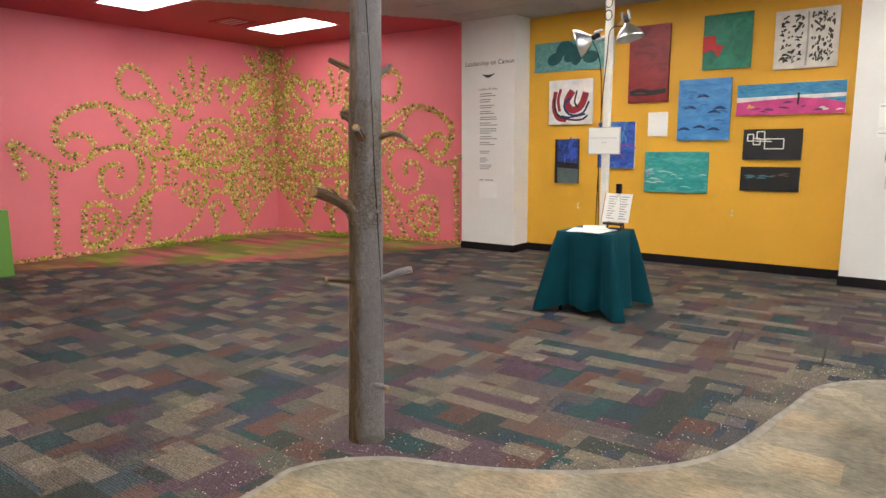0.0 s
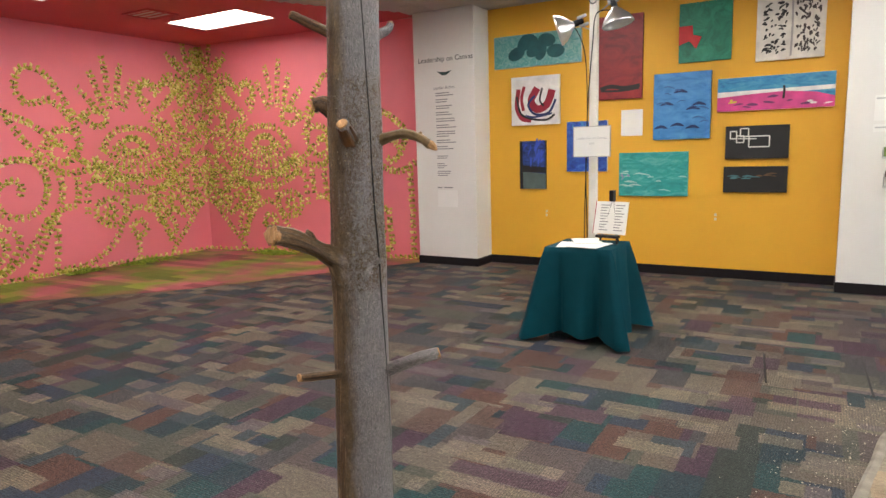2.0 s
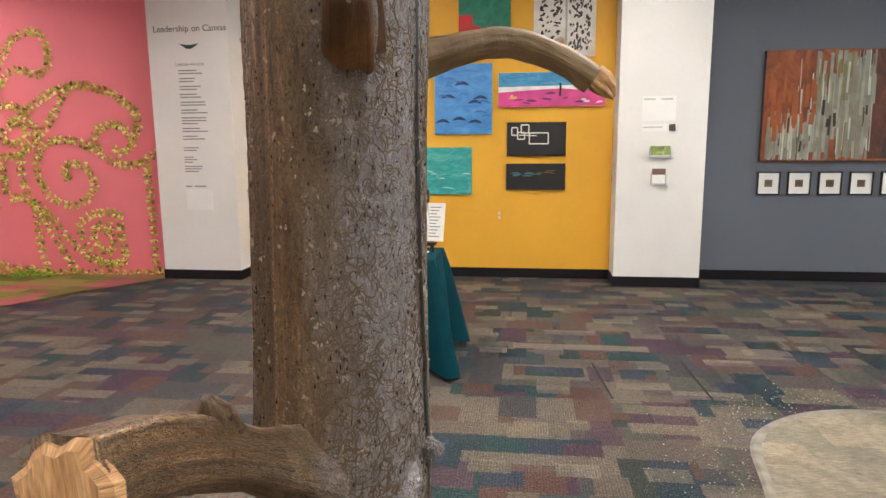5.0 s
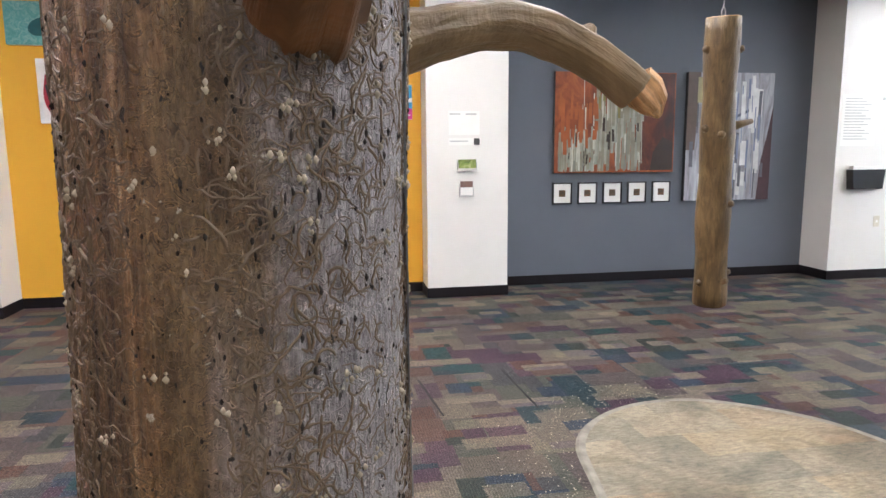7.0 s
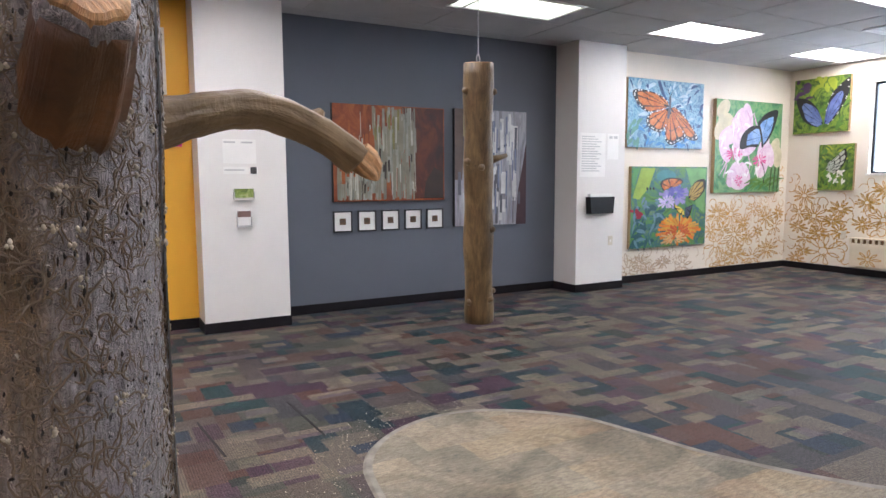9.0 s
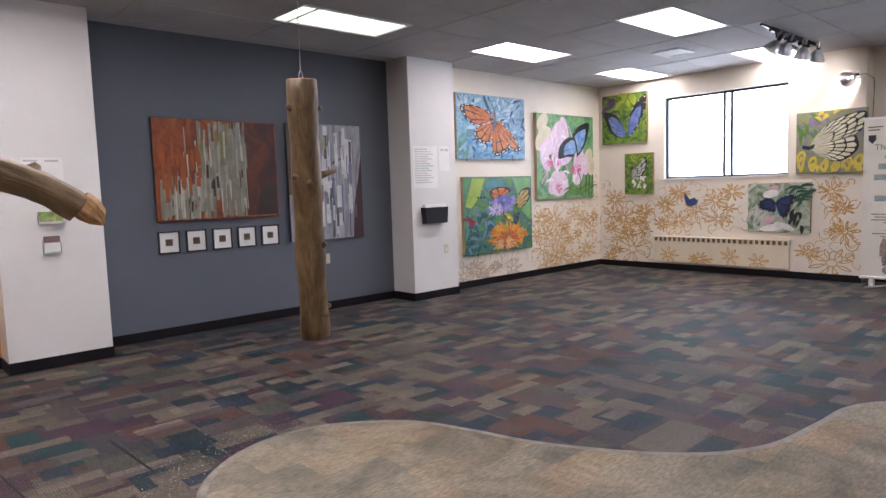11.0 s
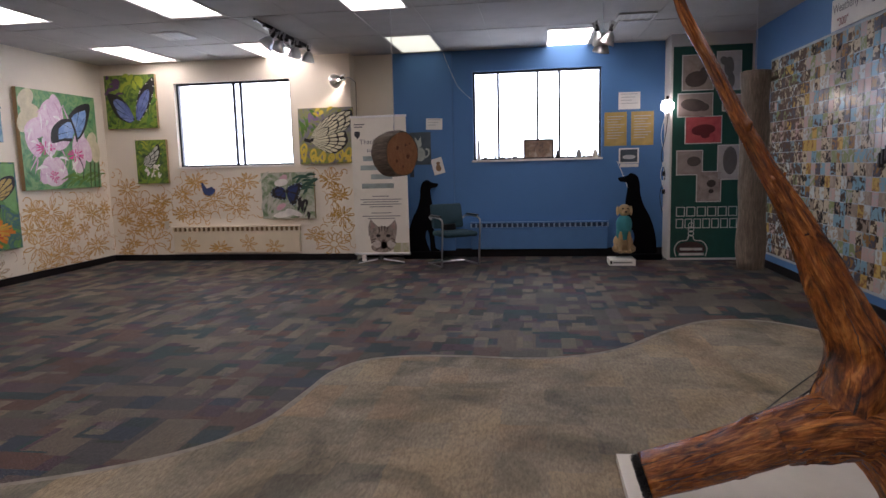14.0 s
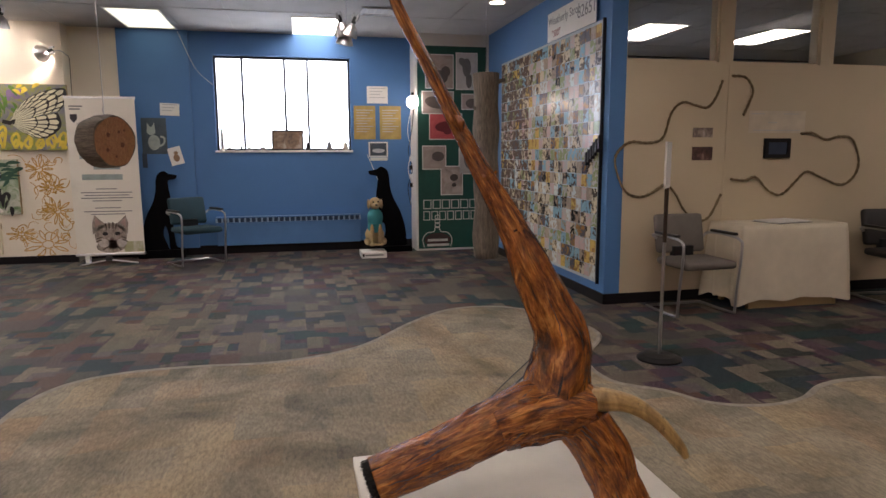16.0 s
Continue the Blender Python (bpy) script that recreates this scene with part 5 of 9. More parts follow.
def dabs(mat, n, seed, box_, wid, ln, ang=0.0, spread=40.0):
    """Loose brush dabs inside a part of the canvas."""
    rnd = random.Random(seed)
    out = []
    for _ in range(n):
        u, v = rnd.uniform(box_[0], box_[1]), rnd.uniform(box_[2], box_[3])
        a = radians(ang + rnd.uniform(-spread, spread))
        q = ln * rnd.uniform(0.5, 1.3)
        out.append((mat, "s", [(u - q * math.cos(a), v - q * math.sin(a)), (u + rnd.uniform(-0.2, 0.2) * q, v + 0.25 * q), (u + q * math.cos(a), v + q * math.sin(a))], wid * rnd.uniform(0.6, 1.3), 1))
    return out


def drips(mat, n, seed, box_, wid, ln):
    """Straight runs of wet paint, each a narrow upright band."""
    rnd = random.Random(seed)
    out = []
    for _ in range(n):
        u, v, q = rnd.uniform(box_[0], box_[1]), rnd.uniform(box_[2], box_[3]), ln * rnd.uniform(0.4, 1.5)
        out.append((mat, "s", [(u, min(0.985, v + q)), (u + rnd.uniform(-0.006, 0.006), max(0.015, v - q))], wid * rnd.uniform(0.3, 1.5)))
    return out


DARK = flat("black paint", (0.012, 0.011, 0.012))
OFFW = flat("white paint", (0.75, 0.73, 0.68))
CRIM = flat("crimson paint", (0.28, 0.012, 0.03))
TEALD = flat("deep teal paint", (0.012, 0.10, 0.11))
NAVY = flat("navy paint", (0.012, 0.03, 0.12))
SKYB = flat("sky blue paint", (0.06, 0.24, 0.5))
MAGE = flat("magenta paint", (0.62, 0.06, 0.24))
OCHR = flat("ochre paint", (0.6, 0.32, 0.04))
ORNG = flat("orange paint", (0.65, 0.2, 0.02))
LEAF = flat("leaf green paint", (0.09, 0.2, 0.03))
LILA = flat("lilac paint", (0.28, 0.24, 0.5))
ROSE = flat("pale rose paint", (0.72, 0.42, 0.50))
YELP = flat("yellow paint", (0.66, 0.5, 0.06))
MIDB = flat("mid blue paint", (0.10, 0.2, 0.5))
YW = 7.585
N_ = "paintings on the yellow wall"
leafp = [(TEALD, "e", x, y, 0.1, 0.2, t) for x, y, t in ((0.27, 0.42, 20), (0.36, 0.72, 60), (0.45, 0.75, -40), (0.55, 0.45, 75), (0.62, 0.75, -10), (0.72, 0.4, 0), (0.48, 0.5, 30))]
canvas("N", YW, -4.10, 2.283, 1.05, 0.36, 0.03, painted("teal floral ground", [(0.05, 0.26, 0.25), (0.14, 0.36, 0.34), (0.32, 0.48, 0.44)], 16, distort=2), M_CANVAS, "long teal canvas with dark round leaves", leafp, group=N_)
sw = [(CRIM, "s", [(0.16, 0.75), (0.12, 0.4), (0.22, 0.15), (0.42, 0.1)], 0.1), (DARK, "s", [(0.12, 0.6), (0.2, 0.25), (0.45, 0.12), (0.75, 0.1), (0.9, 0.2)], 0.045), (CRIM, "s", [(0.55, 0.75), (0.42, 0.5), (0.55, 0.32), (0.75, 0.42), (0.85, 0.7)], 0.16),
      (NAVY, "s", [(0.5, 0.6), (0.36, 0.42), (0.5, 0.22), (0.78, 0.24), (0.92, 0.5)], 0.05), (DARK, "s", [(0.65, 0.75), (0.6, 0.5), (0.68, 0.38)], 0.04), (NAVY, "s", [(0.3, 0.2), (0.5, 0.16), (0.85, 0.22)], 0.04), (CRIM, "s", [(0.28, 0.8), (0.22, 0.55), (0.26, 0.3)], 0.07)]
canvas("N", YW, -3.888, 1.63, 0.59, 0.545, 0.03, flat("gallery white paint", (0.72, 0.71, 0.69)), M_CANVAS, "white canvas with crimson and black swirls", sw, group=N_)
canvas("N", YW, -3.787, 0.90, 0.32, 0.55, 0.03, painted("night blue ground", [(0.01, 0.02, 0.05), (0.02, 0.05, 0.2), (0.05, 0.1, 0.42)], 8, (1, 1, 2), 1.5), DARK, "small dark blue canvas of a night lake",
       [(flat("grey green paint", (0.09, 0.13, 0.12)), "p", [(0.12, 0.0), (1, 0), (1, 0.32), (0.12, 0.36)]), (DARK, "p", [(0, 0), (0.13, 0), (0.1, 1), (0, 1)]), (DARK, "p", [(0.1, 0.36), (1, 0.33), (1, 0.45), (0.1, 0.5)])] + dabs(flat("cobalt paint", (0.04, 0.09, 0.5)), 18, 3, (0.2, 0.95, 0.55, 0.95), 0.04, 0.12, 60), group=N_)
canvas("N", YW, -3.216, 1.095, 0.46, 0.55, 0.03, painted("violet blue ground", [(0.015, 0.03, 0.16), (0.03, 0.09, 0.4), (0.08, 0.2, 0.55)], 7, (1, 1, 1.6), 2), M_CANVAS, "deep blue and violet abstract canvas",
       dabs(flat("violet paint", (0.2, 0.05, 0.3)), 8, 5, (0.2, 0.9, 0.25, 0.5), 0.05, 0.12) + dabs(SKYB, 10, 6, (0.1, 0.9, 0.5, 0.95), 0.05, 0.1, 80), group=N_)
canvas("N", YW, -2.86, 1.855, 0.465, 0.86, 0.03, painted("blood red ground", [(0.11, 0.006, 0.01), (0.24, 0.012, 0.016), (0.32, 0.02, 0.02)], 4, (1, 1, 2), 1), flat("red edge paint", (0.2, 0.01, 0.015)), "tall red canvas with a dark lower band",
       [(DARK, "s", [(0.05, 0.13), (0.3, 0.16), (0.6, 0.13), (0.95, 0.15)], 0.05), (DARK, "s", [(0.06, 0.11), (0.5, 0.10), (0.93, 0.12)], 0.025)], group=N_)
tagged(part("label_sheet", boxes((-2.615, -2.39, YW - 0.008, YW - 0.0005, 1.468, 1.74)), M_PAPER), "blank white card pinned on the yellow wall", "card")
canvas("N", YW, -2.039, 2.17, 0.49, 0.57, 0.03, painted("emerald ground", [(0.006, 0.11, 0.07), (0.015, 0.2, 0.12), (0.03, 0.28, 0.17)], 6, distort=1.5), flat("green edge paint", (0.02, 0.15, 0.1)), "emerald green canvas with a red shape",
       [(flat("scarlet paint", (0.5, 0.02, 0.025)), "p", [(0.0, 0.3), (0.2, 0.36), (0.34, 0.22), (0.44, 0.42), (0.28, 0.46), (0.26, 0.62), (0.0, 0.62)])], group=N_)
canvas("N", YW, -2.275, 1.415, 0.555, 0.665, 0.03, painted("cornflower ground", [(0.03, 0.17, 0.42), (0.06, 0.24, 0.54), (0.1, 0.33, 0.6)], 5, (1, 1, 2.5), 1), flat("blue edge paint", (0.05, 0.2, 0.45)), "blue canvas with dark floating brush marks",
       [(NAVY, "s", [(u - 0.12, v), (u, v + 0.03), (u + 0.12, v)], 0.045, 1) for u, v in ((0.48, 0.7), (0.24, 0.52), (0.7, 0.44), (0.14, 0.17), (0.43, 0.2), (0.7, 0.16), (0.8, 0.5))] + dabs(flat("steel blue paint", (0.04, 0.12, 0.3)), 8, 8, (0.1, 0.9, 0.1, 0.8), 0.02, 0.1, 0, 10), group=N_)
pk = [(OFFW, "p", [(0, 0.42), (1, 0.5), (1, 0.62), (0, 0.58)]), (MAGE, "p", [(0, 0.0), (1, 0.0), (1, 0.3), (0.85, 0.44), (0.6, 0.52), (0.3, 0.48), (0.0, 0.42)])]
pk += dabs(flat("plum paint", (0.14, 0.03, 0.12)), 10, 9, (0.12, 0.85, 0.1, 0.4), 0.07, 0.045, 10) + dabs(OFFW, 3, 10, (0.6, 0.95, 0.1, 0.3), 0.05, 0.04) + dabs(YELP, 3, 11, (0.12, 0.2, 0.15, 0.35), 0.06, 0.03) + [(DARK, "s", [(0.58, 0.3), (0.585, 0.55), (0.58, 0.68)], 0.06)]
canvas("N", YW, -1.66, 1.668, 1.0, 0.318, 0.03, painted("surf blue ground", [(0.02, 0.16, 0.36), (0.04, 0.26, 0.48), (0.1, 0.36, 0.5)], 9, (1, 1, 3), 1), M_CANVAS, "long canvas of a pink field under blue sky", pk, group=N_)
bt = []
for cx, sd, n in ((0.28, 1, 70), (0.75, 2, 90)):
    bt += dabs(DARK if sd == 1 else flat("umber paint", (0.05, 0.035, 0.035)), n, sd + 20, (cx - 0.17, cx + 0.17, 0.1, 0.92), 0.035, 0.035, 90 if sd == 2 else 30, 50)
bt.append((flat("grey line paint", (0.35, 0.33, 0.32)), "s", [(0.52, 0.05), (0.53, 0.5), (0.52, 0.95)], 0.03))
canvas("N", YW, -1.335, 2.12, 0.57, 0.575, 0.03, flat("warm white paint", (0.66, 0.62, 0.55)), M_CANVAS, "white canvas with two dark stippled trees", bt, group=N_)
canvas("N", YW, -2.627, 0.83, 0.71, 0.46, 0.03, painted("turquoise sea ground", [(0.012, 0.22, 0.21), (0.03, 0.33, 0.3), (0.16, 0.46, 0.42)], 5, (1, 1, 3), 1.6), flat("turquoise edge paint", (0.04, 0.28, 0.26)), "turquoise canvas of a misty sea",
       dabs(flat("foam paint", (0.4, 0.55, 0.52)), 14, 12, (0.05, 0.95, 0.1, 0.6), 0.03, 0.08, 0, 15) + dabs(flat("mauve paint", (0.3, 0.25, 0.4)), 5, 13, (0.03, 0.15, 0.35, 0.5), 0.04, 0.02), group=N_)
sq = []
for u, v, a, b_ in ((0.08, 0.62, 0.1, 0.22), (0.24, 0.68, 0.13, 0.24), (0.18, 0.5, 0.12, 0.2), (0.38, 0.36, 0.32, 0.32)):
    sq += [(OFFW, "s", [(u, v), (u + a, v)], 0.035), (OFFW, "s", [(u, v + b_), (u + a, v + b_)], 0.035), (OFFW, "s", [(u, v), (u, v + b_)], 0.035), (OFFW, "s", [(u + a, v), (u + a, v + b_)], 0.035)]
sq.append((OFFW, "s", [(0.2, 0.62), (0.5, 0.6)], 0.03))
canvas("N", YW, -1.573, 1.203, 0.56, 0.32, 0.03, flat("matt black paint", (0.012, 0.012, 0.012)), DARK, "black canvas with white outlined rectangles", sq, group=N_)
canvas("N", YW, -1.58, 0.876, 0.567, 0.254, 0.03, flat("matt black paint", (0.012, 0.012, 0.012)), DARK, "black canvas with a faint teal streak",
       dabs(flat("dim teal paint", (0.06, 0.17, 0.2)), 8, 14, (0.12, 0.5, 0.5, 0.68), 0.06, 0.08, 0, 12) + dabs(flat("dim rust paint", (0.14, 0.07, 0.03)), 5, 15, (0.4, 0.8, 0.62, 0.75), 0.05, 0.07, 0, 12), group=N_)


def outlet(side, a, c, z, mat=None, switch=False):
    ob = thing("light_switch" if switch else "wall_outlet", on_wall(side, a, c, z), "ivory plastic wall switch" if switch else "ivory plastic power outlet on the wall", "switch" if switch else "outlet", "wall outlets")
    part("plate", boxes((-0.036, 0.036, -0.006, -0.0004, -0.058, 0.058), bev=0.002), mat or M_PLATE, ob)
    for z_ in ((0,) if switch else (-0.022, 0.022)):
        part("toggle" if switch else "socket", boxes((-0.012, 0.012, -0.01, -0.0062, z_ - 0.014, z_ + 0.014), bev=0.002), M_PLATE if not switch else M_PAPER, ob)
    return ob


outlet("N", -1.644, YW, 0.623, M_YELLOW)
outlet("N", -3.466, YW, 0.62, M_YELLOW)
outlet("N", 2.68, 7.67, 0.602)
outlet("N", 4.208, 7.259, 0.606, switch=True)
outlet("E", 6.585, XA, 0.553)

# ---- exhibition text on the white pillar
tp = thing("wall_text", on_wall("N", -4.997, 7.213, 0.0), "black exhibition title and list printed on the white pillar", "wall text")
x = 0.06
for word in ("Leadership", "on", "Canvas"):
    ob = text("title_word", word, 0.083, flat("title ink", (0.03, 0.03, 0.03)), tp, x, -0.002, 2.395)
    x = max(v.co.x for v in ob.data.vertices) + 0.028
bm = B()
poly(bm, [(0.31, 2.285), (0.39, 2.235), (0.44, 2.235), (0.52, 2.285), (0.44, 2.272), (0.39, 2.272)][::-1], -0.002)
part("emblem", bm, flat("dark green ink", (0.01, 0.05, 0.04)), tp)
text("subtitle", "Leader-Artists", 0.05, M_INK, tp, 0.265, -0.002, 2.08)
rnd = random.Random(4)
z = 2.03
for g in range(9):
    bm = B()
    for i in range(rnd.choice((2, 2, 3))):
        box(bm, 0.29, 0.29 + rnd.uniform(0.14, 0.28), -0.0018, -0.0006, z, z + 0.011)
        z -= 0.027
    z -= 0.02
    part("text_block", bm, M_INK, tp)
for z0, k in ((1.30, 2), (1.21, 3), (1.12, 3)):
    bm = B()
    for i in range(k):
        box(bm, 0.29, 0.29 + rnd.uniform(0.08, 0.19), -0.0018, -0.0006, z0 - 0.024 * i, z0 - 0.024 * i + 0.010)
    part("text_block", bm, M_INK, tp)
cd = thing("wall_card", on_wall("N", -4.71, 7.213, 0.70), "white card with small print on the pillar", "card")
part("sheet", boxes((0, 0.27, -0.004, -0.0005, 0, 0.2)), M_PAPER, cd)
part("print_line", boxes((0.0, 0.06, -0.0018, -0.0006, 0.225, 0.238)), M_INK, cd)
part("print_line", boxes((0.09, 0.21, -0.0018, -0.0006, 0.225, 0.238)), M_INK, cd)

# ---- small notices on the plain white pillar
YP = 7.259
nt = thing("notice_sheet", on_wall("N", -0.367, YP, 1.513), "white notice with faint print on the white pillar", "notice")
part("sheet", boxes((0, 0.29, -0.003, -0.0005, 0, 0.215)), M_PAPER, nt)
part("print_line", boxes((0.01, 0.11, -0.0045, -0.0032, 0.18, 0.195)), M_INKL, nt)
part("print_line", boxes((0.16, 0.26, -0.0045, -0.0032, 0.18, 0.195)), M_INKL, nt)
nt2 = thing("notice_strip", on_wall("N", -0.367, YP, 1.42), "narrow white strip with a dark printed square", "notice")
part("sheet", boxes((0, 0.30, -0.003, -0.0005, 0, 0.065)), M_PAPER, nt2)
part("dark_square", boxes((0.235, 0.29, -0.0045, -0.0032, 0.002, 0.062)), flat("square ink", (0.05, 0.05, 0.05)), nt2)
part("print_line", boxes((0.01, 0.18, -0.0045, -0.0032, 0.03, 0.042)), M_INKL, nt2)
ch = thing("card_holder", on_wall("N", -0.29, YP, 1.19), "clear wall holder with green cards", "card holder", "card holders")
part("holder", boxes((0, 0.18, -0.045, -0.0005, 0, 0.02), (0, 0.18, -0.006, -0.0005, 0.02, 0.10), (0, 0.006, -0.045, -0.006, 0.02, 0.07), (0.174, 0.18, -0.045, -0.006, 0.02, 0.07)), plain("clear acrylic", (0.55, 0.55, 0.53), 0.15), ch)
part("card_stack", boxes((0.008, 0.172, -0.038, -0.008, 0.021, 0.10)), painted("green card print", [(0.04, 0.06, 0.03), (0.2, 0.28, 0.06), (0.5, 0.52, 0.25)], 14), ch)
ch2 = thing("card_holder", on_wall("N", -0.27, YP, 0.945), "clear wall holder with brown and white cards", "card holder", "card holders")
part("holder", boxes((0, 0.13, -0.04, -0.0005, 0, 0.015), (0, 0.13, -0.006, -0.0005, 0.015, 0.12), (0, 0.005, -0.04, -0.006, 0.015, 0.09), (0.125, 0.13, -0.04, -0.006, 0.015, 0.09)), plain("clear acrylic", (0.55, 0.55, 0.53), 0.15), ch2)
part("card_stack", boxes((0.008, 0.122, -0.034, -0.008, 0.016, 0.09)), M_PAPER, ch2)
part("card_stack", boxes((0.008, 0.122, -0.03, -0.008, 0.091, 0.145)), flat("brown card print", (0.2, 0.12, 0.1)), ch2)

# ---- grey wall
GY = 7.67
canvas("N", GY, 0.775, 1.14, 1.295, 1.0, 0.045, painted("rust ground", [(0.10, 0.02, 0.008), (0.26, 0.06, 0.015), (0.42, 0.13, 0.03)], 3.5, (1.5, 1, 0.8), 1.5), DARK, "large abstract canvas in rust and pale grey-green drips",
       [(painted("maroon ground", [(0.02, 0.009, 0.006), (0.07, 0.016, 0.007), (0.17, 0.04, 0.010)], 3, (1.5, 1, 0.8), 1.5), "p", [(0.60, 0.99), (0.99, 0.99), (0.99, 0.02), (0.70, 0.02), (0.66, 0.5)]),
        (flat("umber shade paint", (0.03, 0.018, 0.013)), "p", [(0.8, 0.02), (0.99, 0.02), (0.99, 0.30), (0.9, 0.36), (0.82, 0.2)])]
       + [q for k, c in enumerate(((0.20, 0.21, 0.17), (0.27, 0.28, 0.23), (0.34, 0.34, 0.28), (0.24, 0.225, 0.165)))
          for q in drips(flat("drip grey %d" % k, c), 46, 131 + k, (0.34, 0.72, 0.12, 0.86), 0.026, 0.16) + drips(flat("drip grey %d" % k, c), 26, 141 + k, (0.04, 0.36, 0.04, 0.34), 0.022, 0.10)]
       + drips(flat("pale drip paint", (0.52, 0.52, 0.44)), 26, 31, (0.12, 0.70, 0.08, 0.85), 0.014, 0.12) + drips(flat("rust drip paint", (0.34, 0.09, 0.02)), 26, 32, (0.04, 0.34, 0.3, 0.7), 0.03, 0.10)
       + drips(flat("dark drip paint", (0.03, 0.018, 0.012)), 12, 33, (0.03, 0.76, 0.02, 0.5), 0.018, 0.07) + drips(flat("olive drip paint", (0.20, 0.18, 0.06)), 10, 37, (0.34, 0.6, 0.6, 0.95), 0.02, 0.08))
canvas("N", GY, 2.203, 0.833, 0.985, 1.32, 0.045, painted("smoke ground", [(0.13, 0.12, 0.13), (0.3, 0.3, 0.33), (0.46, 0.47, 0.5)], 3, (4, 1, 0.7), 1.2), DARK, "large abstract canvas in smoky grey and violet",
       [(flat("dark plum shade", (0.05, 0.02, 0.025)), "p", [(0.85, 0.0), (1, 0.0), (1, 0.75), (0.94, 0.5), (0.88, 0.3)]), (flat("brown shade", (0.10, 0.07, 0.055)), "p", [(0, 0.4), (0.1, 0.4), (0.14, 1), (0, 1)]), (flat("slate stroke paint", (0.06, 0.07, 0.1)), "s", [(0.45, 0.62), (0.75, 0.72)], 0.02)]
       + drips(flat("pale smoke paint", (0.58, 0.58, 0.57)), 34, 34, (0.15, 0.85, 0.1, 0.9), 0.035, 0.12) + drips(flat("ash drip paint", (0.10, 0.10, 0.12)), 24, 38, (0.05, 0.9, 0.05, 0.9), 0.022, 0.10) + drips(flat("straw drip paint", (0.34, 0.30, 0.16)), 10, 39, (0.1, 0.5, 0.5, 0.95), 0.03, 0.08) + drips(flat("blue smoke paint", (0.16, 0.19, 0.28)), 20, 35, (0.5, 0.85, 0.15, 0.9), 0.014, 0.08))
for k in range(5):
    ob = thing("small_frame", on_wall("N", 0.777 + 0.271 * k, GY, 0.825), "small black frame with white mat and dark print", "picture frame", "row of small frames")
    part("frame_rail", boxes((0, 0.205, -0.02, -0.0005, 0, 0.012), (0, 0.205, -0.02, -0.0005, 0.205, 0.217), (0, 0.012, -0.02, -0.0005, 0.012, 0.205), (0.193, 0.205, -0.02, -0.0005, 0.012, 0.205)), M_BLACK, ob)
    part("mat_board", boxes((0.012, 0.193, -0.012, -0.0005, 0.012, 0.205)), M_PAPER, ob)
    part("print", boxes((0.068, 0.137, -0.014, -0.0122, 0.075, 0.142)), painted("tiny print %d" % (k % 3), [(0.02, 0.02, 0.02), (0.1, 0.06, 0.03), [(0.25, 0.15, 0.05), (0.3, 0.12, 0.04), (0.15, 0.13, 0.1)][k % 3]], 40), ob)

# ---- cream pillar sheet and holder
sh = thing("text_sheet", on_wall("N", 3.70, YP, 1.39), "clear sheet of pale printed text on the pillar", "text sheet")
part("sheet", boxes((0, 0.40, -0.002, -0.0004, 0, 0.52)), M_PAPER, sh)
for i in range(15):
    part("print_line", boxes((0.03, 0.03 + 0.2 + 0.13 * ((i * 7) % 5) / 5, -0.0034, -0.0022, 0.47 - i * 0.029, 0.482 - i * 0.029)), M_INKL, sh)
sh2 = thing("text_sheet", on_wall("N", 4.13, YP, 1.60), "clear sheet of pale printed text on the pillar", "text sheet")
part("sheet", boxes((0, 0.18, -0.002, -0.0004, 0, 0.31)), M_PAPER, sh2)
part("print_line", boxes((0.03, 0.08, -0.0034, -0.0022, 0.25, 0.28)), M_INKL, sh2)
part("print_line", boxes((0.10, 0.16, -0.0034, -0.0022, 0.25, 0.28)), M_INKL, sh2)
hd = thing("brochure_holder", on_wall("N", 3.80, YP, 0.95), "black plastic wall pocket holding white paper", "brochure holder")
bm = B()
poly(bm, [(0.02, 0), (0.366, 0), (0.385, 0.2), (0.0, 0.2)], -0.09)
g = bmesh.ops.extrude_face_region(bm, geom=bm.faces[:])
bmesh.ops.translate(bm, verts=[v for v in g["geom"] if isinstance(v, bmesh.types.BMVert)], vec=(0, 0.0894, 0))
bmesh.ops.recalc_face_normals(bm, faces=bm.faces)
part("pocket", bm, M_BLACK, hd)
part("papers", boxes((0.02, 0.36, -0.07, -0.012, 0.15, 0.235)), M_PAPER, hd)

# ---- butterfly canvases


YM = 7.493
BF = "butterfly canvases"


def wing(root, edge_pts, main, rim, cells=6, rings=((0.14, 0.58), (0.62, 0.86)), spots=None, gap=0.1):
    """One wing: a dark outline from the root round the edge, with coloured cells between dark veins."""
    ps = [(p.x, p.z) for p in spline([(u, 0, v) for u, v in edge_pts], 6)]
    out = [(rim, "p", [root] + ps)]

    def at(f, r):
        k = f * (len(ps) - 1)
        i = min(int(k), len(ps) - 2)
        u, v = ps[i][0] + (ps[i + 1][0] - ps[i][0]) * (k - i), ps[i][1] + (ps[i + 1][1] - ps[i][1]) * (k - i)
        return root[0] + (u - root[0]) * r, root[1] + (v - root[1]) * r

    for j in range(cells):
        f0, f1 = (j + gap) / cells, (j + 1 - gap) / cells
        for r0, r1 in rings:
            out.append((main, "p", [at(f0, r0), at(f0, r1), at((f0 + f1) / 2, r1 * 1.04), at(f1, r1), at(f1, r0)]))
        if spots:
            for f in (f0, (f0 + f1) / 2, f1):
                x, z_ = at(f, 0.945)
                out.append((spots, "e", x, z_, 0.009, 0.012))
    return out


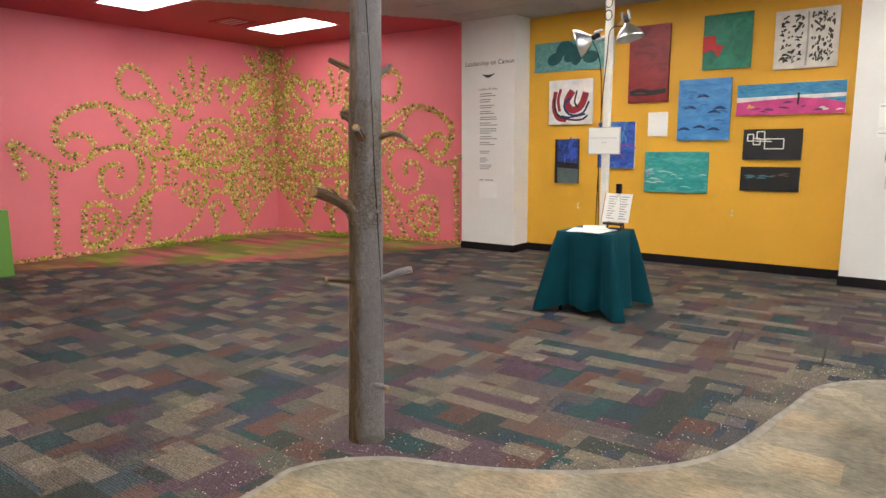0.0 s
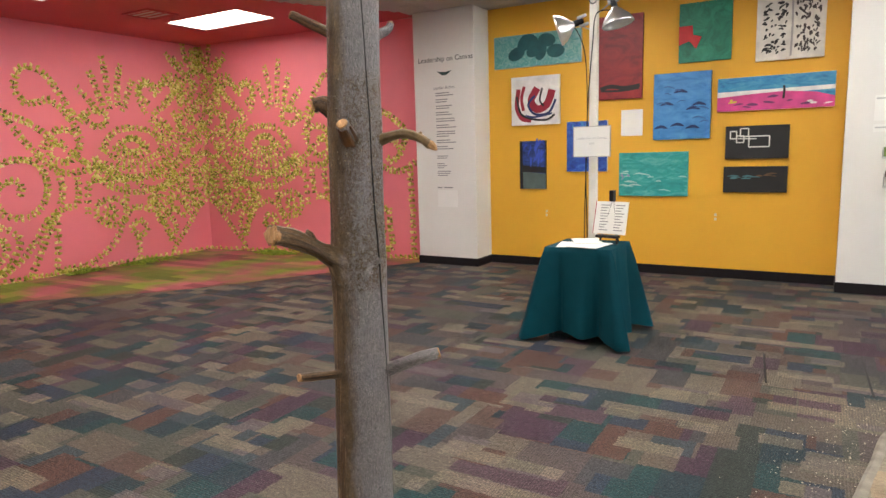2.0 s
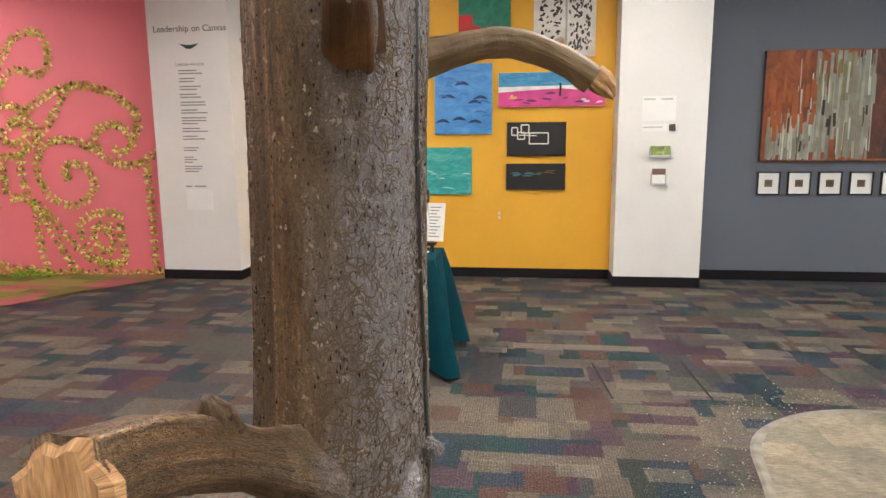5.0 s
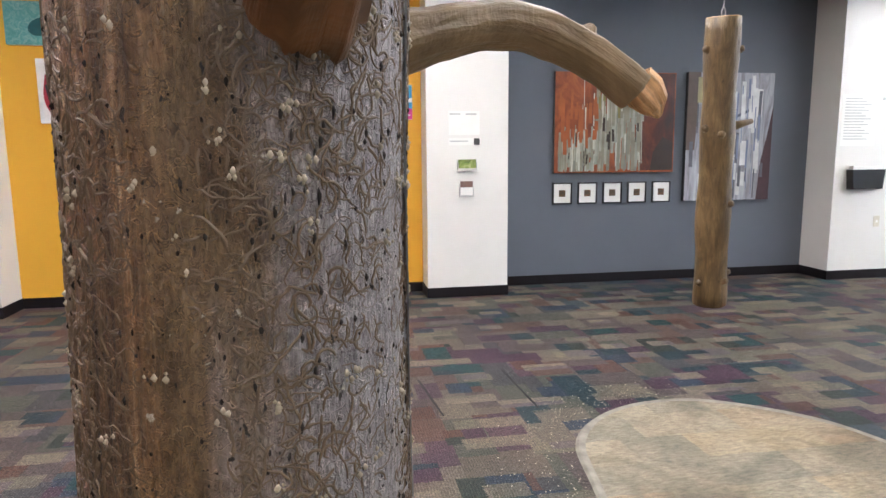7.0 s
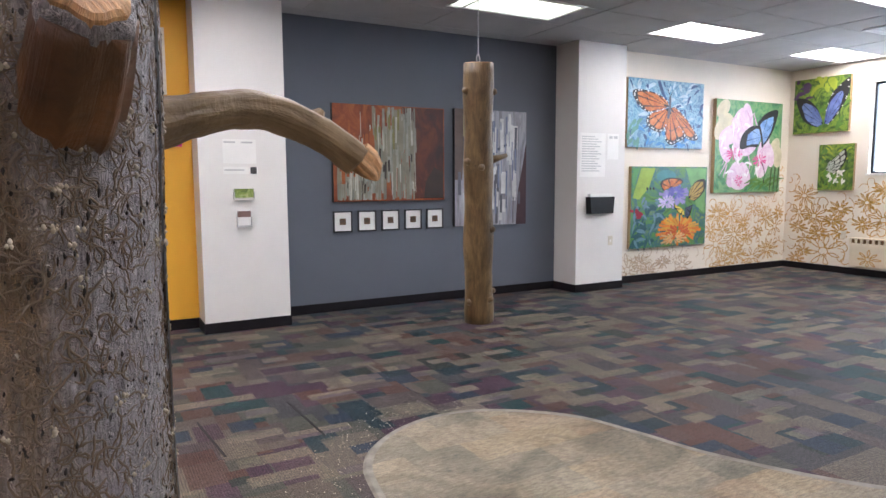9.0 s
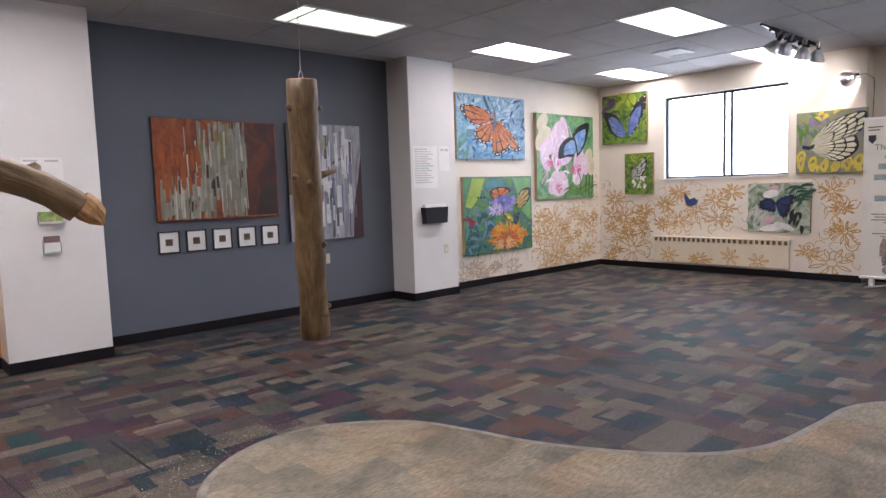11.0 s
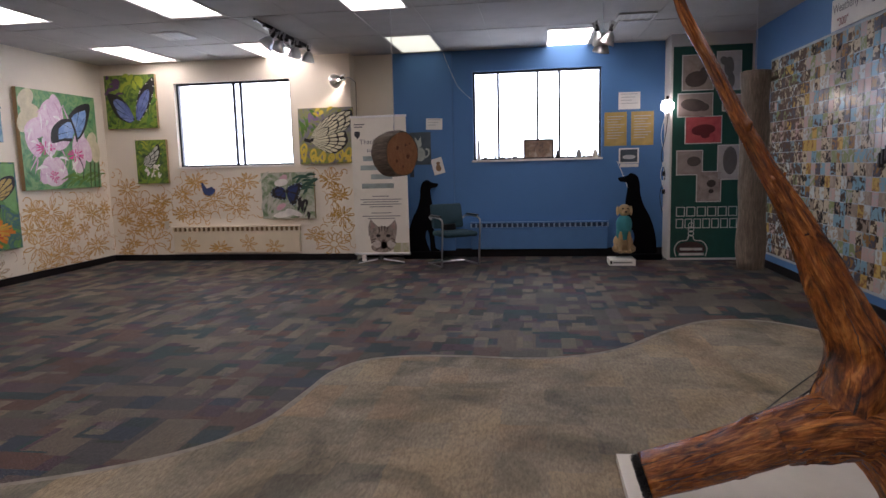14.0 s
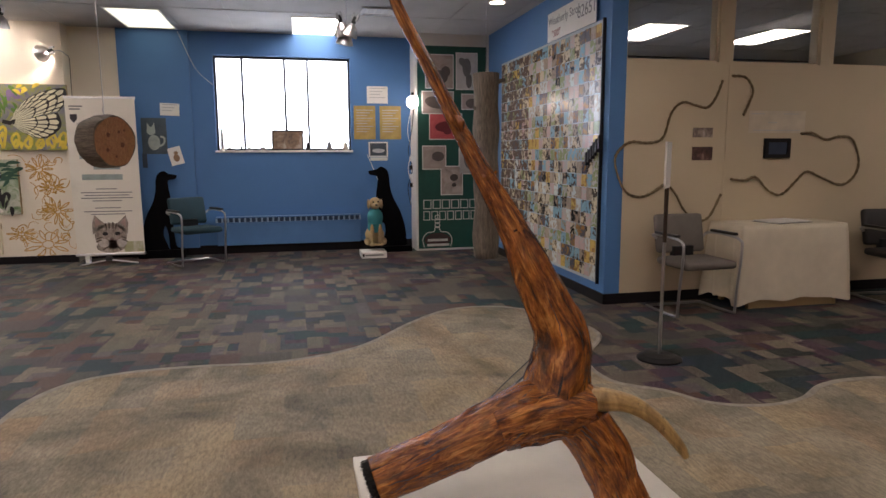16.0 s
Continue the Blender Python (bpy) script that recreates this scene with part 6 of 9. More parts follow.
def petals(mat, cx, cz, rx, rz, n, wid, seed):
    """Strokes that radiate from a flower's middle."""
    rnd = random.Random(seed)
    return [(mat, "s", [(cx + 0.2 * rx * math.cos(a), cz + 0.2 * rz * math.sin(a)), (cx + rx * q * math.cos(a), cz + rz * q * math.sin(a))], wid, 1) for a, q in [(6.283 * i / n + rnd.uniform(-0.15, 0.15), rnd.uniform(0.7, 1.05)) for i in range(n)]]


M_MON = painted("monarch orange paint", [(0.34, 0.06, 0.01), (0.55, 0.15, 0.02), (0.62, 0.26, 0.08)], 9, distort=1.5)
DEEPB = flat("deep blue paint", (0.025, 0.07, 0.17))
ICE = flat("ice blue paint", (0.42, 0.55, 0.62))
g1 = painted("aqua petal ground", [(0.03, 0.09, 0.2), (0.08, 0.25, 0.40), (0.28, 0.46, 0.56), (0.05, 0.16, 0.3), (0.2, 0.38, 0.5)], 4, distort=3.5)
canvas("N", YM, 4.632, 1.765, 1.40, 0.88, 0.05, g1, M_PINE, "canvas of an orange monarch butterfly on blue petals",
       dabs(ICE, 34, 41, (0.02, 0.98, 0.02, 0.98), 0.05, 0.07, 60, 60) + dabs(DEEPB, 30, 42, (0.02, 0.98, 0.02, 0.98), 0.045, 0.06, 70, 50) + dabs(SKYB, 24, 43, (0.1, 0.9, 0.02, 0.4), 0.05, 0.05, 20, 80)
       + dabs(flat("leaf teal paint", (0.1, 0.26, 0.2)), 8, 40, (0.0, 0.15, 0.02, 0.4), 0.06, 0.08, 70, 20) + [(DEEPB, "s", [(0.38, 0.98), (0.44, 0.8), (0.5, 0.66)], 0.06)]
       + wing((0.52, 0.62), [(0.50, 0.70), (0.36, 0.80), (0.12, 0.84), (0.05, 0.77), (0.14, 0.60), (0.26, 0.52), (0.46, 0.58)], M_MON, DARK, 6, spots=OFFW)
       + wing((0.52, 0.60), [(0.44, 0.56), (0.28, 0.50), (0.23, 0.38), (0.30, 0.27), (0.42, 0.24), (0.50, 0.34), (0.53, 0.48)], M_MON, DARK, 6, spots=OFFW)
       + wing((0.54, 0.60), [(0.60, 0.62), (0.74, 0.48), (0.88, 0.28), (0.93, 0.15), (0.80, 0.14), (0.66, 0.28), (0.57, 0.44)], M_MON, DARK, 6, spots=OFFW)
       + wing((0.53, 0.58), [(0.60, 0.44), (0.68, 0.30), (0.76, 0.18), (0.66, 0.10), (0.56, 0.05), (0.48, 0.14), (0.48, 0.34)], M_MON, DARK, 6, spots=OFFW)
       + [(flat("thorax grey paint", (0.09, 0.1, 0.12)), "s", [(0.53, 0.76), (0.53, 0.62), (0.51, 0.44)], 0.05), (DARK, "s", [(0.53, 0.76), (0.57, 0.86)], 0.012), (DARK, "s", [(0.53, 0.76), (0.50, 0.87)], 0.012)], group=BF)
g2 = painted("garden ground", [(0.03, 0.10, 0.04), (0.10, 0.26, 0.05), (0.03, 0.12, 0.16), (0.22, 0.34, 0.06)], 3.0, distort=2.5)
LIME = flat("lime leaf paint", (0.3, 0.42, 0.05))
fl = [(LIME, "p", [(0.02, 0.62), (0.12, 0.98), (0.3, 0.98), (0.22, 0.74), (0.1, 0.6)]), (flat("grass green paint", (0.08, 0.28, 0.08)), "p", [(0.02, 0.7), (0.02, 0.98), (0.1, 0.98)]), (flat("pale green paint", (0.16, 0.36, 0.12)), "p", [(0.7, 0.98), (0.98, 0.98), (0.98, 0.4), (0.86, 0.5), (0.78, 0.75)])]
fl += [(DARK, "e", 0.2 + 0.04 * i, 0.73, 0.012, 0.018) for i in range(3)]
fl += dabs(flat("deep teal leaf paint", (0.02, 0.09, 0.11)), 30, 44, (0.02, 0.42, 0.03, 0.5), 0.06, 0.07, 50, 60) + dabs(flat("steel leaf paint", (0.12, 0.22, 0.28)), 22, 45, (0.02, 0.42, 0.03, 0.6), 0.04, 0.06, 40, 80) + dabs(CRIM, 5, 46, (0.0, 0.12, 0.38, 0.46), 0.06, 0.04)
fl += [(flat("teal bloom paint", (0.06, 0.22, 0.22)), "e", 0.44, 0.88, 0.13, 0.08, 0)] + petals(LILA, 0.55, 0.64, 0.2, 0.16, 26, 0.04, 5) + petals(flat("blue violet paint", (0.14, 0.13, 0.45)), 0.57, 0.68, 0.12, 0.1, 18, 0.035, 6) + petals(flat("pale lilac paint", (0.5, 0.42, 0.62)), 0.46, 0.56, 0.13, 0.1, 14, 0.03, 7)
fl += petals(ORNG, 0.62, 0.21, 0.3, 0.2, 34, 0.04, 8) + petals(OCHR, 0.64, 0.24, 0.26, 0.19, 26, 0.03, 9) + petals(flat("red orange paint", (0.5, 0.09, 0.02)), 0.62, 0.18, 0.18, 0.13, 20, 0.03, 10) + petals(flat("peach paint", (0.66, 0.42, 0.2)), 0.56, 0.1, 0.2, 0.09, 14, 0.025, 11)
canvas("N", YM, 4.725, 0.45, 1.435, 1.075, 0.05, g2, M_PINE, "canvas of butterflies on lilac and orange flowers",
       fl + wing((0.50, 0.74), [(0.40, 0.70), (0.36, 0.80), (0.46, 0.86), (0.62, 0.85), (0.66, 0.80), (0.56, 0.75)], M_MON, DARK, 5)
       + wing((0.74, 0.60), [(0.76, 0.72), (0.84, 0.82), (0.96, 0.84), (0.97, 0.72), (0.90, 0.62), (0.82, 0.56)], flat("ochre wing paint", (0.42, 0.3, 0.08)), DARK, 6)
       + wing((0.68, 0.46), [(0.54, 0.54), (0.56, 0.48), (0.64, 0.40), (0.70, 0.38)], YELP, DARK, 3) + wing((0.70, 0.48), [(0.80, 0.52), (0.78, 0.42), (0.74, 0.34), (0.70, 0.38)], flat("dusk blue paint", (0.06, 0.08, 0.14)), DARK, 3), group=BF)
PALEP = painted("pale orchid paint", [(0.55, 0.34, 0.48), (0.68, 0.50, 0.60), (0.74, 0.66, 0.68)], 7, distort=1.5)
orch = [(flat("cream petal paint", (0.6, 0.54, 0.36)), "e", u, v, 0.11, 0.08, t) for u, v, t in ((0.1, 0.9, 40), (0.14, 0.78, 0), (0.06, 0.68, 60), (0.9, 0.5, 60), (0.95, 0.4, 90))]
orch += [(PALEP, "e", u, v, a, b_, t) for u, v, a, b_, t in ((0.34, 0.74, 0.18, 0.12, 60), (0.46, 0.8, 0.16, 0.09, 100), (0.2, 0.62, 0.16, 0.1, 20), (0.36, 0.56, 0.2, 0.11, 80), (0.14, 0.46, 0.13, 0.08, 120), (0.5, 0.5, 0.13, 0.08, 30), (0.72, 0.5, 0.14, 0.08, 60), (0.82, 0.42, 0.13, 0.08, 110), (0.72, 0.3, 0.13, 0.09, 70), (0.28, 0.2, 0.14, 0.09, 60), (0.44, 0.2, 0.13, 0.09, 120), (0.36, 0.1, 0.12, 0.07, 0))]
orch += petals(MAGE, 0.28, 0.42, 0.13, 0.07, 12, 0.02, 12) + petals(MAGE, 0.66, 0.36, 0.12, 0.08, 12, 0.022, 13) + petals(MAGE, 0.36, 0.13, 0.06, 0.07, 10, 0.018, 14) + dabs(flat("petal vein paint", (0.6, 0.36, 0.5)), 26, 47, (0.12, 0.85, 0.1, 0.85), 0.016, 0.09, 70, 50) + dabs(flat("white petal paint", (0.75, 0.7, 0.7)), 20, 48, (0.1, 0.8, 0.1, 0.85), 0.03, 0.06, 40, 70)
orch += dabs(LEAF, 10, 49, (0.55, 0.98, 0.02, 0.14), 0.03, 0.12, 20, 20) + [(flat("dark stalk paint", (0.05, 0.08, 0.02)), "s", [(u, 0.0), (u + 0.02, 0.28)], 0.03, 1) for u in (0.84, 0.9, 0.96)] + [(DARK, "s", [(0.7, 0.34), (0.75, 0.22), (0.74, 0.1)], 0.012)]
BLUW = painted("powder blue wing paint", [(0.08, 0.17, 0.4), (0.2, 0.34, 0.62), (0.32, 0.44, 0.66)], 6, distort=1)
canvas("N", YM, 6.297, 1.16, 1.47, 1.31, 0.055, painted("green leaf ground", [(0.02, 0.08, 0.03), (0.07, 0.24, 0.1), (0.2, 0.36, 0.14), (0.02, 0.14, 0.08)], 3, distort=2.5), M_PINE, "canvas of a blue butterfly on pink orchids",
       orch + wing((0.68, 0.62), [(0.62, 0.74), (0.50, 0.72), (0.38, 0.62), (0.36, 0.48), (0.50, 0.50), (0.62, 0.50)], BLUW, DARK, 4, ((0.05, 0.7),), gap=0.03)
       + wing((0.68, 0.60), [(0.62, 0.78), (0.74, 0.88), (0.92, 0.92), (0.88, 0.74), (0.80, 0.60), (0.72, 0.52)], BLUW, DARK, 4, ((0.05, 0.74),), gap=0.03)
       + [(DARK, "s", [(0.62, 0.78), (0.68, 0.62), (0.70, 0.50)], 0.03)], group=BF)
g3 = painted("dark foliage ground", [(0.015, 0.03, 0.02), (0.05, 0.11, 0.02), (0.2, 0.3, 0.03), (0.03, 0.07, 0.04)], 5, distort=2.5)
VIOL = painted("steel violet paint", [(0.06, 0.08, 0.24), (0.14, 0.19, 0.44), (0.24, 0.3, 0.55)], 5, distort=1)
canvas("E", XA, 7.395, 2.02, 0.815, 0.79, 0.05, g3, M_PINE, "canvas of a blue butterfly among leaves",
       dabs(flat("acid leaf paint", (0.3, 0.36, 0.03)), 16, 51, (0.35, 0.75, 0.65, 0.98), 0.07, 0.08, 60, 60) + dabs(LEAF, 16, 58, (0.03, 0.97, 0.03, 0.5), 0.05, 0.12, 50, 30) + dabs(flat("plum shade paint", (0.08, 0.04, 0.1)), 10, 59, (0.0, 0.3, 0.6, 0.98), 0.07, 0.08)
       + wing((0.56, 0.16), [(0.46, 0.42), (0.30, 0.60), (0.06, 0.66), (0.10, 0.44), (0.22, 0.22), (0.44, 0.10)], VIOL, DARK, 5, ((0.08, 0.78),), gap=0.05)
       + wing((0.58, 0.16), [(0.60, 0.40), (0.70, 0.70), (0.98, 0.94), (0.96, 0.62), (0.82, 0.34), (0.66, 0.14)], VIOL, DARK, 5, ((0.08, 0.72),), spots=OFFW, gap=0.05), group=BF)
canvas("E", XA, 6.975, 1.19, 0.50, 0.655, 0.05, g3, M_PINE, "small canvas of a pale butterfly on a bloom",
       dabs(LEAF, 18, 53, (0.05, 0.95, 0.05, 0.95), 0.05, 0.1, 60, 40) + dabs(flat("acid leaf paint", (0.3, 0.36, 0.03)), 8, 60, (0.05, 0.95, 0.6, 0.95), 0.05, 0.08) + dabs(OFFW, 16, 52, (0.25, 0.75, 0.16, 0.4), 0.05, 0.08, 20, 60)
       + wing((0.22, 0.44), [(0.30, 0.62), (0.50, 0.72), (0.74, 0.90), (0.80, 0.70), (0.66, 0.50), (0.44, 0.36)], flat("ash paint", (0.45, 0.46, 0.43)), DARK, 8, ((0.1, 0.4), (0.46, 0.66), (0.72, 0.9))), group=BF)
CREAMW = flat("cream wing paint", (0.68, 0.64, 0.46))
canvas("E", XA, 4.385, 1.42, 0.815, 0.80, 0.05, painted("olive and grey ground", [(0.10, 0.11, 0.13), (0.2, 0.2, 0.23), (0.28, 0.3, 0.06), (0.12, 0.2, 0.05)], 4, distort=2.5), M_PINE, "canvas of a cream and black paper kite butterfly",
       dabs(flat("violet bud paint", (0.22, 0.15, 0.28)), 6, 61, (0.05, 0.4, 0.75, 0.95), 0.08, 0.05) + dabs(LEAF, 8, 62, (0.02, 0.3, 0.5, 0.9), 0.05, 0.12, 110, 20)
       + [(YELP, "s", [(u, 0.03), (u + 0.05, 0.16 + h_), (u + 0.02, 0.24 + h_), (u - 0.05, 0.15 + h_), (u, 0.03)], 0.04) for u, h_ in ((0.08, 0.12), (0.25, 0.02), (0.42, -0.04), (0.58, -0.06), (0.75, 0.0), (0.9, 0.03))] + dabs(YELP, 18, 54, (0.03, 0.97, 0.02, 0.24), 0.05, 0.05, 80, 30) + dabs(YELP, 5, 63, (0.3, 0.6, 0.85, 0.98), 0.05, 0.06)
       + wing((0.2, 0.42), [(0.28, 0.60), (0.46, 0.78), (0.70, 0.90), (0.98, 0.94), (0.98, 0.74), (0.88, 0.60)], CREAMW, DARK, 9, ((0.1, 0.42), (0.46, 0.64), (0.69, 0.8), (0.85, 0.94)), gap=0.13)
       + wing((0.2, 0.42), [(0.86, 0.58), (0.90, 0.40), (0.80, 0.26), (0.62, 0.18), (0.42, 0.24), (0.3, 0.32)], CREAMW, DARK, 9, ((0.1, 0.5), (0.54, 0.72), (0.77, 0.92)), gap=0.13)
       + [(DARK, "s", [(0.1, 0.44), (0.22, 0.41)], 0.06)], group=BF)
canvas("E", XA, 5.005, 0.63, 0.81, 0.68, 0.05, painted("lily ground", [(0.05, 0.12, 0.04), (0.2, 0.28, 0.16), (0.5, 0.5, 0.42), (0.3, 0.36, 0.24)], 4, distort=2.5), M_PINE, "canvas of a black swallowtail on pale lilies",
       dabs(flat("pale stem paint", (0.5, 0.5, 0.42)), 14, 55, (0.02, 0.4, 0.1, 0.95), 0.06, 0.14, 70, 30) + dabs(flat("bottle green paint", (0.02, 0.08, 0.05)), 14, 56, (0.66, 1.0, 0.55, 0.98), 0.06, 0.12, 30, 30) + dabs(DARK, 8, 64, (0.7, 0.9, 0.05, 0.4), 0.06, 0.12, 80, 20)
       + [(OFFW, "e", 0.42, 0.1, 0.22, 0.07, 10), (OFFW, "e", 0.6, 0.13, 0.17, 0.06, -20), (ROSE, "e", 0.36, 0.26, 0.1, 0.06, 30), (flat("pink lily paint", (0.6, 0.36, 0.42)), "e", 0.42, 0.86, 0.1, 0.07, 40), (OFFW, "e", 0.38, 0.78, 0.13, 0.08, 10)]
       + wing((0.46, 0.60), [(0.42, 0.68), (0.28, 0.70), (0.17, 0.58), (0.2, 0.48), (0.34, 0.42), (0.46, 0.40)], NAVY, DARK, 4, ((0.2, 0.7),), spots=ICE) + wing((0.46, 0.60), [(0.52, 0.70), (0.66, 0.76), (0.78, 0.76), (0.72, 0.52), (0.62, 0.28), (0.52, 0.34)], NAVY, DARK, 5, ((0.2, 0.74),), spots=ICE), group=BF)
ob = thing("paper_butterfly", on_wall("E", 5.98, XA, 0.985), "small dark blue butterfly cut-out on the wall", "butterfly")
bm = B()
poly(bm, [(0.0, 0.2), (0.03, 0.2), (0.09, 0.11), (0.16, 0.13), (0.23, 0.09), (0.19, 0.03), (0.12, 0.0), (0.05, 0.02), (0.02, 0.08)][::-1], -0.012)
part("wing", bm, flat("indigo card", (0.03, 0.06, 0.18)), ob)
bm = B()
poly(bm, [(0.09, 0.11), (0.16, 0.13), (0.2, 0.14), (0.15, 0.07)][::-1], -0.03)
part("wing", bm, flat("indigo card", (0.03, 0.06, 0.18)), ob)

# ---- ochre flower drawings
M_OCHRE = plain("ochre line", (0.56, 0.31, 0.075), 0.7, var=0.3, scale=30)
M_OCHRE2 = plain("faint brown line", (0.48, 0.36, 0.24), 0.7, var=0.25, scale=30)


def bloom(bm, x, z, r, seed, lo):
    rnd = random.Random(seed)
    n = rnd.randint(7, 12)
    ph = rnd.random() * 6
    sq_ = rnd.uniform(0.55, 1.0)
    for k in range(n):
        a = ph + 2 * math.pi * k / n + rnd.uniform(-0.1, 0.1)
        ln, wd = r * rnd.uniform(0.8, 1.15), 2.2 / n
        ps = [(x + q * math.cos(a + d), max(lo, z + q * math.sin(a + d) * sq_)) for q, d in ((r * 0.25, 0.0), (ln * 0.65, -wd * 0.55), (ln, 0.0), (ln * 0.65, wd * 0.55), (r * 0.27, 0.03))]
        stroke(bm, ps, 0.012, -0.0018 - 0.0001 * (seed % 5), 4)
    ps = [(x + r * 0.22 * math.cos(t), max(lo, z + r * 0.22 * sq_ * math.sin(t))) for t in [i * 0.7 for i in range(10)]]
    stroke(bm, ps, 0.012, -0.0019, 3)


def drawings(side, c, a0, wid, zmax, n, seed, mat, avoid, label):
    rnd = random.Random(seed)
    ob = thing("flower_drawing", on_wall(side, a0, c, 0), label, "wall drawing", "flower drawings")
    placed = []
    tries = 0
    while len(placed) < n and tries < n * 30:
        tries += 1
        r = rnd.uniform(0.13, 0.33)
        x, z = rnd.uniform(r, wid - r), rnd.uniform(0.14, zmax)
        if any(x0 - r < x < x1 + r and z0 - r < z < z1 + r for x0, x1, z0, z1 in avoid) or any(math.hypot(x - p, z - q) < 0.6 * (r + s) for p, q, s in placed):
            continue
        placed.append((x, z, r))
        bm = B()
        bloom(bm, x, z, r, seed * 100 + len(placed), 0.105)
        part("flower_outline", bm, mat, ob)
    bm = B()
    for i in range(n * 6):
        x, z = rnd.uniform(0.03, wid - 0.03), rnd.uniform(0.14, zmax + 0.12)
        if any(x0 - 0.05 < x < x1 + 0.05 and z0 - 0.05 < z < z1 + 0.05 for x0, x1, z0, z1 in avoid):
            continue
        a, s = rnd.uniform(0, 6.28), rnd.uniform(0.03, 0.08)
        ps = []
        for k in range(5):
            ps.append((min(wid - 0.01, max(0.01, x)), max(0.105, z)))
            x, z, a = x + s * math.cos(a), z + s * math.sin(a), a + rnd.uniform(0.4, 1.3)
        stroke(bm, ps, rnd.choice((0.007, 0.011)), -0.0012, 4)
    tagged(part("scribble", bm, mat, ob), kind="stuff")
    return ob


drawings("E", XA, 7.49, 3.88, 1.25, 52, 3, M_OCHRE, [(1.16, 3.0, 1.38, 3.0), (1.02, 3.05, 0.1, 0.56), (0.08, 0.93, 1.98, 2.9), (0.5, 1.04, 1.15, 1.9), (2.45, 3.33, 0.6, 1.35), (3.07, 3.95, 1.38, 2.3)], "ochre line drawing of daisies and leaves on the wall")
drawings("N", YM, 6.2, 1.82, 1.45, 26, 5, M_OCHRE, [(0.05, 1.6, 1.12, 2.6)], "ochre line drawing of daisies and leaves on the wall")
drawings("N", YM, 4.43, 1.8, 0.40, 14, 7, M_OCHRE2, [(0.28, 1.76, 0.43, 1.6)], "faint brown line drawing of flowers on the wall")


# Louvres of the blue radiator: light caught on them is put into the colour.
M_BLUELIT = plain("worn pale blue enamel", (0.26, 0.38, 0.52), 0.4, var=0.1)


def radiator(a, c, w, z0, z1, body, slot, label):
    ob = thing("radiator", on_wall("E", a, c, z0), label, "radiator", "baseboard radiators")
    h = z1 - z0
    part("casing", boxes((0, w, -0.075, -0.0005, 0, h - 0.1), bev=0.006), body, ob)
    part("top_rail", boxes((-0.01, w + 0.01, -0.085, -0.0005, h - 0.018, h), bev=0.004), body, ob)
    part("lower_rail", boxes((-0.01, w + 0.01, -0.082, -0.0005, h - 0.1, h - 0.078), bev=0.003), body, ob)
    part("slot_back", boxes((0, w, -0.05, -0.0005, h - 0.078, h - 0.018)), slot, ob)
    n = int(w / 0.075)
    for k in range(n + 1):
        x = w * k / n
        part("louvre", boxes((x - 0.011, x + 0.011, -0.0835, -0.05, h - 0.078, h - 0.018)), body if body is M_CREAMMETAL else M_BLUELIT, ob)
    return ob


radiator(6.45, XA, 2.0, 0.13, 0.53, M_CREAMMETAL, flat("brown slot", (0.22, 0.14, 0.06)), "cream baseboard radiator with a slotted top")
for k, (x, z, r) in enumerate(((0.25, 0.1, 0.16), (0.75, 0.06, 0.18), (1.2, 0.12, 0.13), (1.6, 0.07, 0.17))):
    ob = thing("flower_drawing", on_wall("E", 6.45, XA - 0.075, 0.14), "ochre daisy drawn across the radiator casing", "wall drawing", "flower drawings")
    bm = B()
    bloom(bm, x, z, r, 700 + k, 0.004)
    for v in [v for v in bm.verts if v.co.z > 0.27]:
        v.co.z = 0.27
    part("flower_outline", bm, M_OCHRE, ob)
# Slot back darkened in colour to stand for shade behind the louvres.
radiator(1.92, XB, 1.95, 0.12, 0.515, M_BLUEMETAL, flat("dark blue slot", (0.02, 0.05, 0.11)), "blue painted baseboard radiator with a slotted top")

# ---------------------------------------------------------------- pink corner: leaf garlands
m_, n_, l_, b_s = material("dried yellow-green leaf")
gi = n_.new("ShaderNodeNewGeometry")
l_.new(ramp(n_, l_, gi.outputs["Random Per Island"], [(0.0, (0.12, 0.115, 0.010)), (0.28, (0.36, 0.33, 0.028)), (0.62, (0.66, 0.56, 0.095)), (1.0, (0.87, 0.73, 0.31))]), b_s.inputs["Base Color"])
b_s.inputs["Roughness"].default_value = 0.8
M_LEAVES = m_
m_, n_, l_, b_s = material("fresh green moss")
gi = n_.new("ShaderNodeNewGeometry")
l_.new(ramp(n_, l_, gi.outputs["Random Per Island"], [(0.0, (0.08, 0.14, 0.01)), (0.5, (0.22, 0.32, 0.02)), (1.0, (0.40, 0.46, 0.06))]), b_s.inputs["Base Color"])
b_s.inputs["Roughness"].default_value = 0.85
M_MOSS = m_
